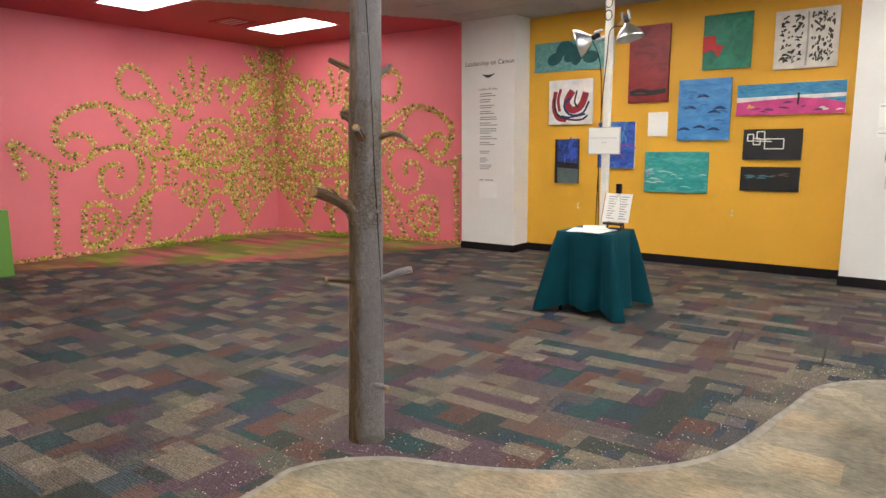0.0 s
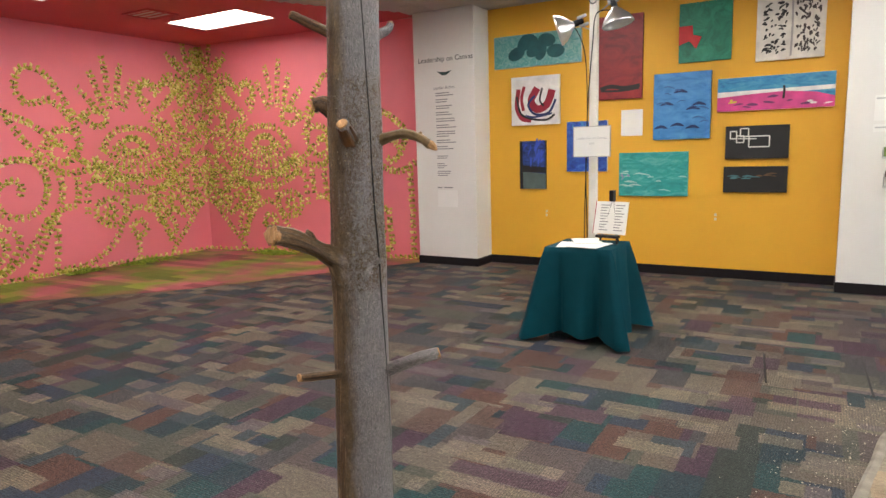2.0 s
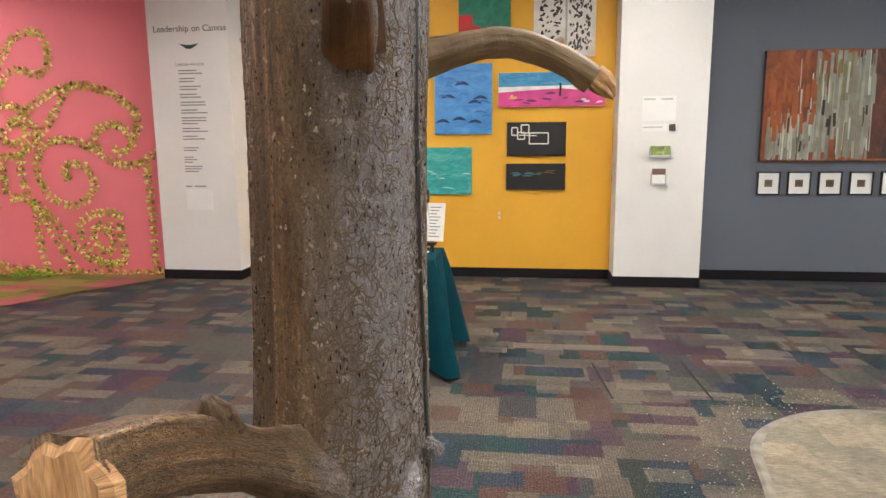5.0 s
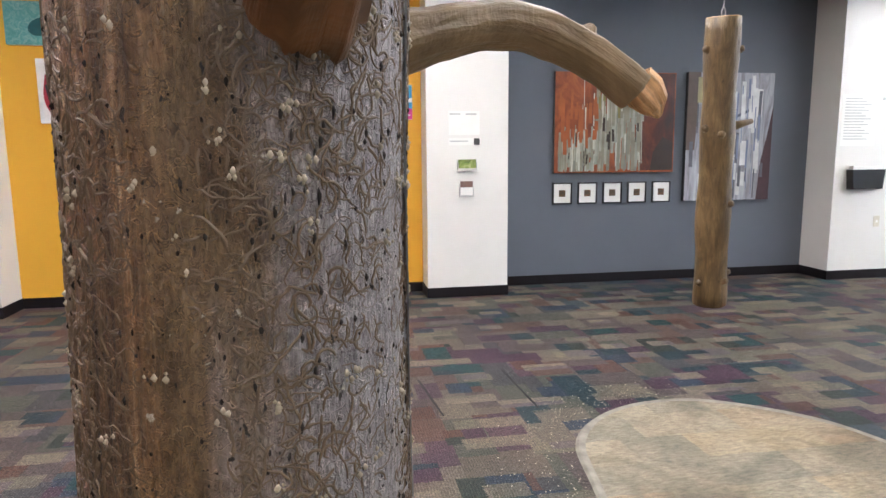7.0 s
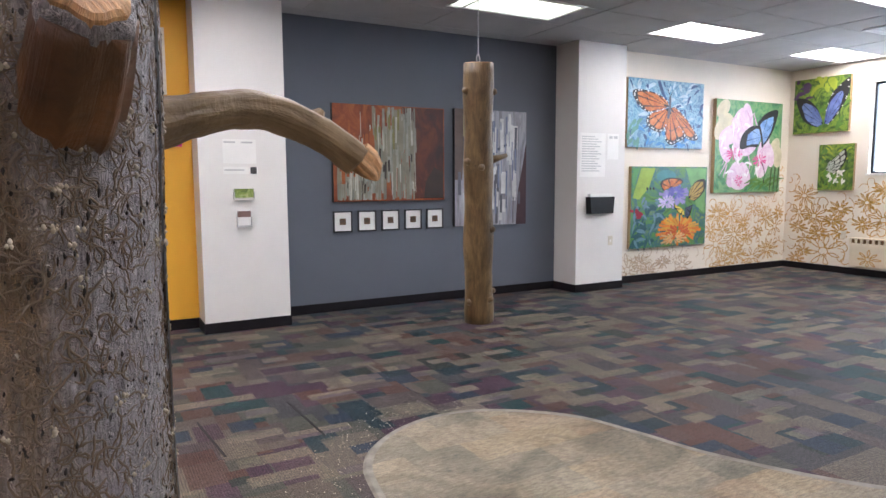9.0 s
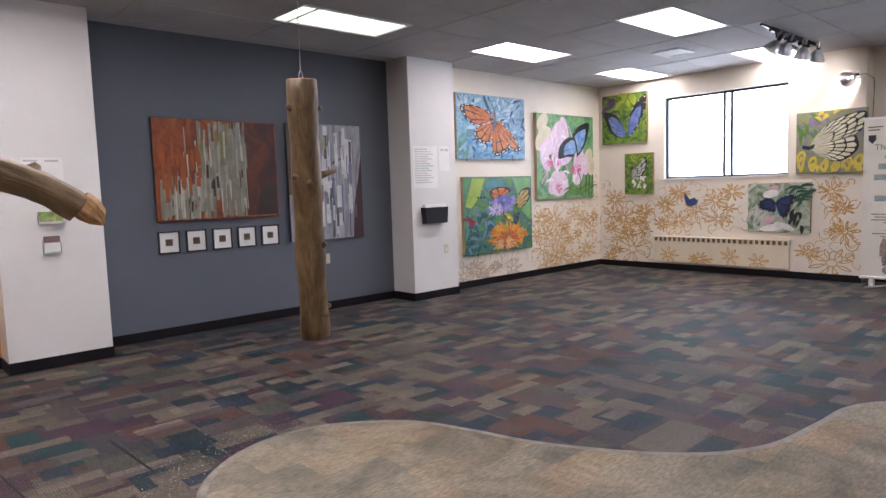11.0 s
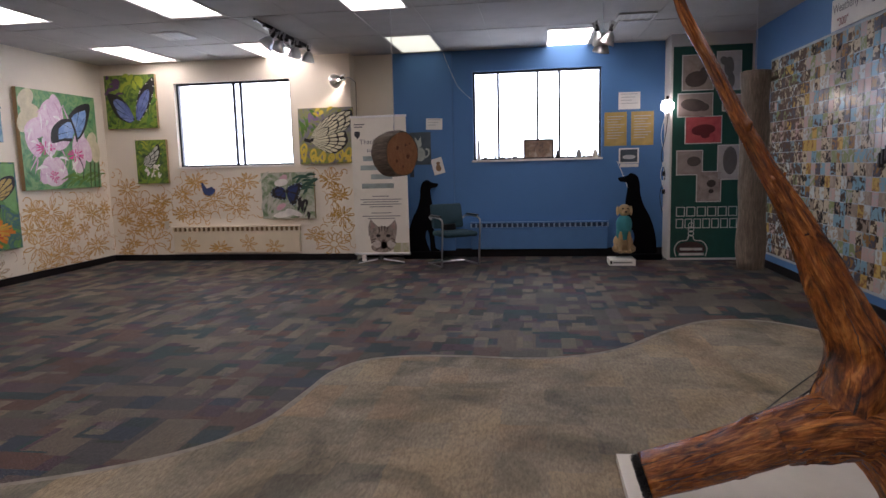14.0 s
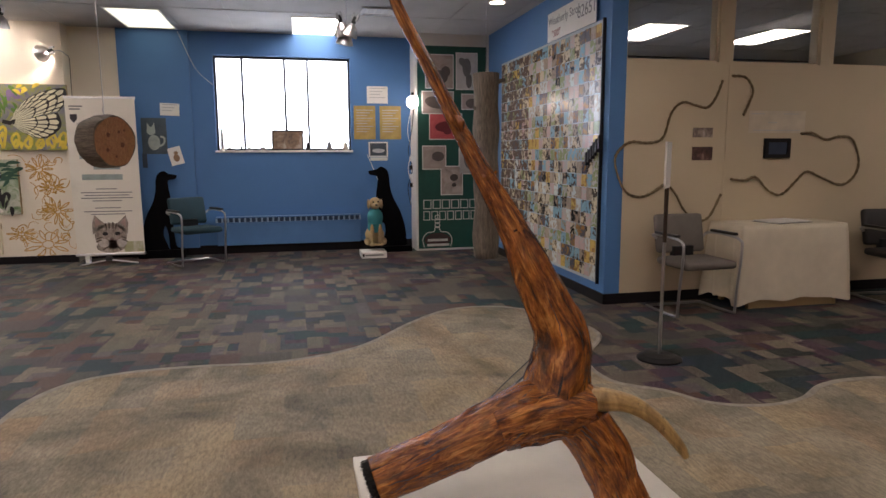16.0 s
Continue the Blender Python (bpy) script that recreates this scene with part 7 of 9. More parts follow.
CURVES = [
    [(4.1, 1.02), (4.17, 1.22), (4.23, 1.44), (3.96, 1.29), (3.64, 1.13), (3.36, 1.22), (3.27, 1.42), (3.41, 1.54), (3.58, 1.51), (3.66, 1.36), (3.54, 1.26), (3.45, 1.32)],
    [(3.66, 1.36), (3.73, 1.52), (3.69, 1.69), (3.48, 1.85), (3.17, 1.93), (2.85, 1.85), (2.58, 1.67), (2.29, 1.44), (2.04, 1.29), (1.71, 1.24)],
    [(3.79, 1.14), (3.8, 0.81), (3.81, 0.45), (3.81, 0.08)],
    [(2.18, 1.65), (2.32, 1.9), (2.51, 2.08), (2.78, 2.04), (2.89, 2.22), (2.8, 2.43), (2.58, 2.41), (2.39, 2.18), (2.23, 1.88)],
    [(3.04, 1.91), (2.87, 1.63), (2.66, 1.39), (2.43, 1.23), (2.11, 1.27)],
    [(2.71, 1.42), (2.61, 1.61), (2.45, 1.74), (2.27, 1.7), (2.23, 1.53), (2.39, 1.36), (2.57, 1.42), (2.54, 1.56), (2.4, 1.59)],
    [(3.3, 1.27), (3.02, 1.39), (2.75, 1.35), (2.65, 1.11), (2.73, 0.86), (2.94, 0.73), (3.16, 0.8), (3.22, 0.99), (3.12, 1.14), (2.95, 1.13), (2.97, 0.97)],
    [(3.46, 0.65), (3.47, 0.42), (3.48, 0.15), (3.21, 0.16), (3.03, 0.48), (3.2, 0.64), (3.46, 0.65)],
    [(3.35, 0.54), (3.35, 0.24), (3.18, 0.36), (3.23, 0.53), (3.34, 0.43)],
    [(3.45, 0.12), (3.2, 0.14), (2.94, 0.34), (2.72, 0.63), (2.53, 0.79), (2.34, 0.81)],
    [(2.97, 0.02), (2.8, 0.32), (2.66, 0.62), (2.56, 0.76)],
    [(2.49, 1.22), (2.48, 1.02), (2.51, 0.88)],
    [(2.29, 1.21), (2.29, 1.01), (2.31, 0.86)],
    [(2.59, 0.74), (2.6, 0.39), (2.63, 0.04), (2.4, 0.04)],
    [(2.55, 0.06), (2.2, 0.1), (1.88, 0.32), (1.69, 0.62), (1.54, 0.74), (1.25, 0.66)],
    [(2.09, 0.68), (2.05, 0.82), (1.84, 0.87), (1.68, 0.76), (1.76, 0.56), (1.97, 0.55), (2.09, 0.68)],
    [(2.19, 0.71), (2.14, 1.09), (1.89, 1.11), (1.65, 1.08), (1.67, 0.8)],
    [(1.93, 1.51), (1.75, 1.72), (1.5, 1.78), (1.21, 1.73), (1.08, 1.51), (1.31, 1.36), (1.64, 1.34), (1.93, 1.51)],
    [(1.76, 1.51), (1.51, 1.65), (1.27, 1.51), (1.53, 1.41), (1.76, 1.51)],
    [(2.11, 1.3), (1.85, 1.18), (1.51, 1.11), (1.14, 1.2), (0.89, 1.39)],
    [(2.04, 1.36), (1.64, 1.26), (1.2, 1.28), (0.89, 1.48)],
    [(1.51, 1.11), (1.34, 0.98), (1.03, 1.0), (0.74, 1.19)],
    [(2.17, 2.25), (2.02, 2.09), (1.93, 1.95)],
    [(1.99, 2.46), (1.92, 2.24), (1.86, 2.01)],
    [(1.82, 2.65), (1.78, 2.37), (1.77, 2.04)],
    [(1.57, 2.59), (1.64, 2.32), (1.67, 2.05)],
    [(1.42, 2.39), (1.51, 2.21), (1.59, 2.02)],
    [(2.16, 1.94), (2.01, 1.8), (1.84, 1.83), (1.86, 1.98), (2.06, 1.97), (2.16, 1.85)],
    [(1.27, 1.98), (1.36, 2.25), (1.21, 2.38), (1.02, 2.33), (0.9, 2.5), (0.7, 2.48), (0.8, 2.29), (1.0, 2.08)],
    [(1.17, 1.8), (1.05, 1.89), (0.94, 1.8), (1.03, 1.67), (1.14, 1.73)],
    [(1.54, 0.07), (1.54, 0.29), (1.53, 0.36), (1.63, 0.46), (1.51, 0.56), (1.4, 0.45), (1.5, 0.35)],
    [(1.35, 0.82), (1.13, 0.68), (0.95, 0.44), (1.04, 0.25), (1.14, 0.52), (1.35, 0.82)],
    [(0.92, 0.96), (0.6, 0.82), (0.78, 0.56), (1.01, 0.77), (0.92, 0.96)],
    [(0.3, 0.81), (0.62, 0.55), (0.88, 0.23), (1.05, 0.05)],
    [(0.72, 1.55), (0.57, 1.29), (0.47, 0.95), (0.3, 0.81)],
    [(0.2, 2.85), (0.49, 2.73), (0.63, 2.39), (0.52, 2.14), (0.41, 1.95), (0.2, 1.8)],
    [(0.88, 2.81), (0.74, 2.64), (0.57, 2.72)],
    [(0.85, 2.0), (0.71, 1.74), (0.77, 1.42), (0.98, 1.23)],
    [(4.28, 0.02), (3.79, 0.02), (3.0, 0.02), (2.4, 0.02), (1.87, 0.02), (1.29, 0.02), (0.3, 0.02)],
]


def ring_about(cx, cz, rx, rz, a0, a1, n=9):
    return [(cx + rx * math.cos(radians(a0 + (a1 - a0) * i / n)), cz + rz * math.sin(radians(a0 + (a1 - a0) * i / n))) for i in range(n + 1)]


# lashes and folds round the eyes
CURVES += [ring_about(1.5, 1.50, 0.56, 0.36, 200, 345), ring_about(1.45, 1.46, 0.72, 0.52, 215, 340), ring_about(1.5, 1.55, 0.14, 0.09, 0, 360), ring_about(1.9, 0.70, 0.07, 0.07, 0, 360)]
CURVES = [[(x - 0.34, z) for x, z in c] for c in CURVES if min(x for x, z in c) > 0.5 or max(x for x, z in c) > 3.0]
# the mask over the corner: crown, hearts, nose, arch and fans
CURVES += [
    [(0.02, 0.79), (0.21, 0.64), (0.41, 0.39), (0.61, 0.18), (0.7, 0.04)],
    [(0.44, 2.28), (0.52, 2.39), (0.65, 2.39), (0.76, 2.25), (0.87, 2.4), (0.97, 2.36), (0.98, 2.2), (0.84, 2.09)],
    [(0.45, 2.26), (0.59, 2.12), (0.76, 2.01), (0.85, 1.87)],
    [(0.04, 2.72), (0.14, 2.61), (0.27, 2.44), (0.4, 2.3), (0.26, 2.16), (0.15, 2.29), (0.05, 2.45)],
    [(0.03, 2.2), (0.1, 2.15), (0.28, 2.03), (0.41, 1.88), (0.29, 1.7), (0.1, 1.76), (0.03, 1.9)],
    [(0.03, 1.74), (0.21, 1.6), (0.34, 1.49), (0.22, 1.37), (0.03, 1.45)],
    [(0.38, 2.04), (0.44, 1.76), (0.55, 1.53), (0.75, 1.45)],
    [(0.26, 1.54), (0.43, 1.35), (0.68, 1.17), (0.93, 1.1)],
    [(0.19, 1.37), (0.34, 1.16), (0.56, 1.0), (0.76, 0.99)],
    [(0.26, 2.95), (0.23, 2.82), (0.18, 2.68)], [(0.51, 2.75), (0.38, 2.64), (0.21, 2.48)], [(0.37, 2.68), (0.42, 2.77)], [(0.06, 2.93), (0.05, 2.75), (0.1, 2.6)],
    [(0.24, 1.25), (0.22, 1.06), (0.21, 0.87)], [(0.36, 1.27), (0.37, 1.06), (0.39, 0.81)],
    [(0.04, 1.22), (0.14, 1.12), (0.1, 0.99), (0.02, 0.92)], [(0.21, 1.25), (0.15, 1.02), (0.03, 0.84)],
    [(0.57, 1.19), (0.45, 0.98), (0.39, 0.64)], [(0.57, 1.17), (0.72, 1.03), (0.8, 0.82)],
    [(0.39, 0.64), (0.55, 0.82), (0.75, 0.76), (0.89, 0.62), (0.75, 0.41), (0.66, 0.21)], [(0.53, 0.65), (0.69, 0.65), (0.81, 0.53)],
    [(0.77, 1.79), (0.62, 1.82), (0.55, 1.7), (0.66, 1.6), (0.76, 1.68), (0.69, 1.72)], [(0.57, 2.43), (0.41, 2.4), (0.3, 2.28), (0.39, 2.12)],
    ring_about(0.24, 0.78, 0.09, 0.08, 0, 360), ring_about(0.0, 1.95, 0.2, 0.12, -85, 85, 5), ring_about(0.9, 0.86, 0.05, 0.05, 0, 360),
]


def tuft(bm, c, right, up, out, s, rnd):
    """A few small pointed leaves round one point."""
    a0 = rnd.uniform(0, 6.28)
    for k in range(3):
        a = a0 + 2.09 * k + rnd.uniform(-0.4, 0.4)
        d = right * math.cos(a) + up * math.sin(a)
        q = right * -math.sin(a) + up * math.cos(a)
        ln, w = s * rnd.uniform(0.75, 1.25), s * rnd.uniform(0.24, 0.36)
        tip = c + d * ln + out * rnd.uniform(0.004, 0.03)
        mid = c + d * ln * 0.5 + out * rnd.uniform(0.012, 0.026)
        v = [bm.verts.new(p) for p in (c + out * 0.004, mid - q * w - out * 0.006, tip, mid + q * w - out * 0.006, mid)]
        bm.faces.new((v[0], v[1], v[4]))
        bm.faces.new((v[1], v[2], v[4]))
        bm.faces.new((v[2], v[3], v[4]))
        bm.faces.new((v[3], v[0], v[4]))


def leaf(bm, c, d, out, ln, rnd):
    """One folded pointed leaf that springs from a string along d."""
    q = d.cross(out).normalized() * ln * rnd.uniform(0.26, 0.36)
    mid = c + d * ln * 0.5 + out * rnd.uniform(0.014, 0.03)
    tip = c + d * ln + out * rnd.uniform(0.004, 0.034)
    v = [bm.verts.new(p) for p in (c + out * 0.004, mid - q - out * 0.008, tip, mid + q - out * 0.008, mid)]
    for i in range(4):
        bm.faces.new((v[i], v[(i + 1) % 4], v[4]))


def garlands(name, m, wall_len, seed, label):
    """Garlands on one pink wall; local x runs away from the corner, z up, -y out of the wall."""
    rnd = random.Random(seed)
    ob = thing(name, m, label, "leaf garland", "leaf garlands")
    R_, U_, O_ = Vector((1, 0, 0)), Vector((0, 0, 1)), Vector((0, -1, 0))
    for ci, ctrl in enumerate(CURVES):
        ps = spline([(x, 0, z) for x, z in ctrl], 22)
        ps = [p for p in ps if p.x < wall_len]
        bm = B()
        acc, flip = 0.0, 1
        for p, q in zip(ps, ps[1:]):
            acc += (q - p).length
            if acc > 0.024 and p.x > 0.012:
                acc, flip = 0.0, -flip
                t = (q - p).normalized()
                sd = Vector((-t.z, 0, t.x))
                c = p + Vector((rnd.uniform(-0.006, 0.006), -0.002, rnd.uniform(-0.006, 0.006)))
                for e in (-1, 1):
                    leaf(bm, c, (t * (0.75 * flip) + sd * e + U_ * rnd.uniform(-0.3, 0.3)).normalized(), O_, rnd.uniform(0.047, 0.065), rnd)
                if rnd.random() < 0.5:
                    leaf(bm, c, (t + sd * rnd.uniform(-0.6, 0.6)).normalized(), O_, rnd.uniform(0.03, 0.045), rnd)
        if len(bm.verts):
            tagged(part("leaf_string", bm, M_LEAVES, ob), kind="stuff")
        else:
            bm.free()
    bm = B()
    n = 0
    while n < 130:
        z = rnd.uniform(0.85, 2.9)
        half = 0.08 + 0.40 * max(0.0, math.sin(math.pi * (z - 0.75) / 2.3)) ** 1.5 * (0.75 + 0.25 * math.sin(z * 9))
        x = half * rnd.random() ** 1.15
        if math.sin(x * 26 + 3 * math.sin(z * 5)) * math.sin(z * 22 - x * 8) < -0.25:
            continue
        n += 1
        tuft(bm, Vector((x + 0.01, -0.001, z)), R_, U_, O_, 0.043, rnd)
    tagged(part("leaf_filling", bm, M_LEAVES, ob), kind="stuff")
    return ob


# the side wall runs away from the corner towards -y, the back wall towards +x
mw = Matrix(((0, -1, 0, PINK0[0]), (-1, 0, 0, PINK0[1]), (0, 0, 1, 0), (0, 0, 0, 1)))
garlands("leaf_garland", mw, 4.4, 5, "scrolling garlands of dried yellow-green leaves on the pink wall")
garlands("leaf_garland", pose(PINK0[0], PINK0[1], 0, 0, 0, PINKA), 3.64, 9, "scrolling garlands of dried yellow-green leaves on the pink wall")
for x, y, r in ((-8.42, 5.85, 0.28), (-7.30, 7.02, 0.3), (-6.45, 7.14, 0.2), (-8.45, 5.0, 0.16)):
    rnd = random.Random(int(x * 100))
    bm = B()
    for _ in range(240):
        a, q = rnd.uniform(0, 6.28), r * rnd.random() ** 0.7
        tuft(bm, Vector((x + q * math.cos(a) * (0.6 if x < -8 else 1.3), y + q * math.sin(a) * (1.5 if x < -8 else 0.5), 0.008 + 0.05 * (1 - q / r) * rnd.random())), Vector((1, 0, 0)), Vector((0, 1, 0)), Vector((0, 0, 1)), 0.03, rnd)
    tagged(part("moss_heap", bm, M_MOSS), "low heap of bright green leaves at the pink wall", "moss", "moss heaps", "stuff")
# painted floor in the corner
bm = B()
edge = [(-8.64, 2.6), (-8.15, 2.93), (-7.73, 3.48), (-7.08, 4.15), (-6.51, 4.68), (-6.14, 5.23), (-5.8, 5.87), (-5.44, 6.57), (-5.0, 7.2), (-5.0, 7.395), (-8.64, 7.06)]
f = bm.faces.new([bm.verts.new((x, y, 0.005)) for x, y in edge])
bmesh.ops.triangulate(bm, faces=[f])
m_, n_, l_, b_s = material("pink and green sprayed carpet")
v_ = coords(n_, l_, (1, 1, 1))
c_ = ramp(n_, l_, noise_tex(n_, l_, v_, 1.6, 3, 0.5, 0.4), [(0.38, (0.36, 0.085, 0.10)), (0.5, (0.24, 0.14, 0.05)), (0.6, (0.16, 0.2, 0.015))])
t_ = n_.new("ShaderNodeTexBrick")
t_.inputs["Color1"].default_value, t_.inputs["Color2"].default_value = (0.55, 0.55, 0.55, 1), (1.2, 1.2, 1.2, 1)
for k_, a_ in (("Scale", 1.0), ("Mortar Size", 0.0), ("Brick Width", 0.6), ("Row Height", 0.15)):
    t_.inputs[k_].default_value = a_
l_.new(v_, t_.inputs["Vector"])
l_.new(mix(n_, l_, 1.0, c_, t_.outputs["Color"], "MULTIPLY"), b_s.inputs["Base Color"])
b_s.inputs["Roughness"].default_value = 0.85
bump(n_, l_, b_s, noise_tex(n_, l_, v_, 170, 2), 0.4, 0.005)
structure("floor_pink_corner", bm, m_, "carpet sprayed pink and mossy green in the corner", "floor")
gb = thing("green_plinth", pose(-8.2, 2.45, 0), "bright green painted plinth by the pink wall", "plinth")
part("plinth_body", boxes((-0.36, 0.36, -0.4, 0.35, 0, 0.72), bev=0.006), wall_paint("lime green paint", (0.16, 0.36, 0.06)), gb)

# ---------------------------------------------------------------- ceiling fittings


def vent(x, y, w, h, m=M_GRID):
    ob = thing("ceiling_vent", pose(x, y, CEIL - 0.02), "square white ceiling air diffuser", "ceiling vent", "ceiling vents")
    part("rim", boxes((0, w, 0, 0.03, 0, 0.015), (0, w, h - 0.03, h, 0, 0.015), (0, 0.03, 0.03, h - 0.03, 0, 0.015), (w - 0.03, w, 0.03, h - 0.03, 0, 0.015)), m, ob)
    part("backing", boxes((0.03, w - 0.03, 0.03, h - 0.03, 0.01, 0.013)), M_GRIDD, ob)
    for k in range(4):
        y_ = 0.03 + (h - 0.06) * (k + 0.5) / 4
        part("slat", boxes((0.03, w - 0.03, y_ - 0.012, y_ + 0.016, 0.002, 0.006)), m, ob)
    return ob


vent(6.05, 5.05, 0.42, 0.36)
vent(6.45, -0.36, 0.36, 0.42)
vent(-7.5, 5.16, 0.46, 0.40, M_RED)
tr = thing("lamp_track", pose(5.9, 3.95, CEIL - 0.03), "black lighting track with cables on the ceiling", "lamp track")
part("rail", boxes((0, 1.35, -0.018, 0.018, -0.02, 0.024)), M_BLACK, tr)
part("rail", boxes((-0.25, 0.02, -0.012, 0.012, 0.0, 0.022)), M_BLACK, tr)
for k in range(5):
    part("clip", boxes((0.2 + 0.22 * k, 0.24 + 0.22 * k, -0.025, 0.025, -0.06, -0.02), bev=0.005), M_BLACK, tr)
part("cable", tube(B(), spline([(0.1, 0, -0.02), (0.3, -0.05, -0.1), (0.55, 0.03, -0.06), (0.8, -0.04, -0.13), (1.1, 0.0, -0.05), (1.3, 0.02, -0.02)], 8), 0.005, 6), M_BLACK, tr)
for x, y, tx, ty in ((6.02, 3.92, -0.1, 0.28), (6.2, 3.88, 0.12, 0.22), (6.62, 3.86, 0.12, 0.12), (6.95, 3.82, 0.1, 0.1)):
    clamp_lamp(look((x, y, 2.83), (x + tx, y + ty, 2.45)), "aluminium clamp lamp hanging from the ceiling track", size=0.09)
    part("lamp_stem", tube(B(), [(x - 5.9, y - 3.95, -0.02), (x - 5.9, y - 3.95, 2.86 - CEIL + 0.03)], 0.005, 6), M_STEEL, tr)
clamp_lamp(look((7.88, 3.70, 2.60), (8.03, 3.93, 2.56)), "lit clamp lamp shining on the ivory wall", lit=True, size=0.1)
wl = bpy.data.lights.new("wall_lamp_light", "SPOT")
wl.energy, wl.spot_size, wl.spot_blend, wl.shadow_soft_size, wl.color = 40, radians(140), 0.8, 0.03, (1.0, 0.9, 0.74)
new("wall_lamp_light", wl).matrix_world = look((7.86, 3.70, 2.58), (8.05, 4.0, 2.55))
wa = thing("wall_lamp_bracket", pose(8.0, 3.59, 2.57), "steel lamp arm with a dangling flex", "lamp bracket")
part("arm", tube(B(), spline([(-0.1, 0.1, 0.03), (-0.06, 0.0, 0.05), (0.0, -0.06, 0.0)], 6), 0.006, 6), M_STEEL, wa)
part("flex", tube(B(), spline([(0.0, -0.06, 0.0), (0.02, -0.075, -0.06), (0.015, -0.07, -0.5), (0.02, -0.075, -1.0)], 6), 0.004, 6), M_BLACK, wa)
for x, y, z, a in ((5.86, 0.34, 2.68, -0.1), (5.92, 0.28, 2.60, 0.05), (5.80, 0.22, 2.66, 0.12)):
    clamp_lamp(look((x, y, z), (x + 0.1, y + a, z - 0.3)), "aluminium clamp lamp hung from the ceiling", size=0.09)
cw = thing("lamp_cluster_wire", pose(5.86, 0.28, CEIL - 0.01), "steel stem holding a cluster of clamp lamps", "lamp stem")
part("stem", tube(B(), [(0, 0, 0), (0, 0, -0.3)], 0.006, 6), M_STEEL, cw)
gl = thing("globe_bulb", pose(7.80, -0.735, 2.05), "lit round bulb hanging on a cable", "bulb")
bm = B()
bmesh.ops.create_uvsphere(bm, u_segments=20, v_segments=12, radius=0.085)
part("globe", bm, glow("lit globe", (1.0, 0.97, 0.9), 16.0), gl, smooth=True)
part("cap", tube(B(), [(0, 0, 0.08), (0, 0, 0.13)], [0.02, 0.016], 12), M_BLACK, gl)
part("cable", tube(B(), spline([(0, 0, 0.12), (0.03, -0.03, 0.3), (0.06, -0.03, 0.6), (0.06, -0.04, 0.9)], 6), 0.004, 6), M_PAPER, gl)
lc = thing("loose_cable", pose(7.86, -0.70, 0.2), "tangled pale cables hanging down the pillar", "cable")
for k, (dx, s) in enumerate(((0.0, 1), (-0.03, -1))):
    part("strand", tube(B(), spline([(0.0, -0.07, 1.9), (-0.02, 0.03 * s, 1.5), (0.0, -0.02 * s, 1.2), (-0.02, 0.03 * s, 0.95), (0.0, -0.03 * s, 0.7), (dx, 0.0, 0.45)], 7), 0.005, 6), M_PAPER if k == 0 else M_BLACK, lc)
for k in range(4):
    part("plug", boxes((-0.035, -0.005, -0.03, 0.01, 0.70 + 0.12 * k, 0.76 + 0.12 * k), bev=0.004), M_PAPER if k % 2 else M_BLACK, lc)
part("strand", tube(B(), spline([(0.36, 0.55, 1.15), (0.40, 0.42, 0.85), (0.40, 0.36, 0.62)], 7), 0.005, 6), M_PAPER, lc)
dl = thing("recessed_downlight", pose(5.93, -1.34, CEIL - 0.012), "small round lit recessed ceiling light", "downlight")
part("trim_ring", tube(B(), [(0, 0, 0), (0, 0, 0.012)], [0.10, 0.105], 24), M_GRID, dl)
part("lens", tube(B(), [(0, 0, -0.002), (0, 0, -0.0005)], [0.075, 0.08], 24), glow("lit downlight", (1.0, 0.86, 0.6), 14.0), dl)
wc = thing("wall_flex", pose(XB - 0.03, 2.28, 2.0), "thin white flex running down the blue wall", "cable")
part("strand", tube(B(), spline([(0.0, 0.0, 0.95), (-0.004, -0.12, 0.65), (-0.003, -0.22, 0.45), (-0.003, -0.40, 0.28)], 6), 0.0025, 6), M_PAPER, wc)

# ---------------------------------------------------------------- blue window wall
XBP = XB
ban = thing("roll_up_banner", on_wall("E", 3.585, 7.92, 0.0), "white roll-up banner stand with a kitten picture", "banner stand")
BW, BH = 0.80, 1.93
part("banner_sheet", boxes((0, BW, -0.003, 0.0, 0.12, 0.12 + BH)), painted("banner print", [(0.68, 0.64, 0.56), (0.74, 0.70, 0.62), (0.76, 0.72, 0.64)], 1.5), ban)
part("top_bar", boxes((-0.01, BW + 0.01, -0.012, 0.012, 0.12 + BH, 0.15 + BH), bev=0.004), M_ALU, ban)
part("base_bar", boxes((-0.01, BW + 0.01, -0.03, 0.03, 0.085, 0.12), bev=0.008), M_ALU, ban)
part("support_pole", tube(B(), [(BW / 2, 0.03, 0.1), (BW / 2, 0.03, 0.12 + BH)], 0.008, 8), M_ALU, ban)
part("hub", tube(B(), [(BW / 2, -0.12, 0.04), (BW / 2, -0.12, 0.09)], [0.05, 0.035], 14), M_BLACK, ban)
part("foot", tube(B(), [(BW / 2, -0.12, 0.05), (BW / 2 - 0.28, -0.30, 0.012)], 0.01, 8), M_STEEL, ban)
part("foot", tube(B(), [(BW / 2, -0.12, 0.05), (BW / 2 + 0.36, -0.22, 0.012)], 0.01, 8), M_STEEL, ban)
part("foot", boxes((0.1, 0.15, -0.04, 0.04, 0.0, 0.09)), M_PAPER, ban)
TY = flat("banner grey ink", (0.13, 0.13, 0.14))
text("lettering", "Thank you for", 0.098, TY, ban, BW / 2, -0.005, 1.68, align="CENTER")
text("lettering", "supporting", 0.085, TY, ban, BW / 2, -0.005, 1.57, align="CENTER")
M_BARG = flat("sage banner ink", (0.30, 0.36, 0.35))
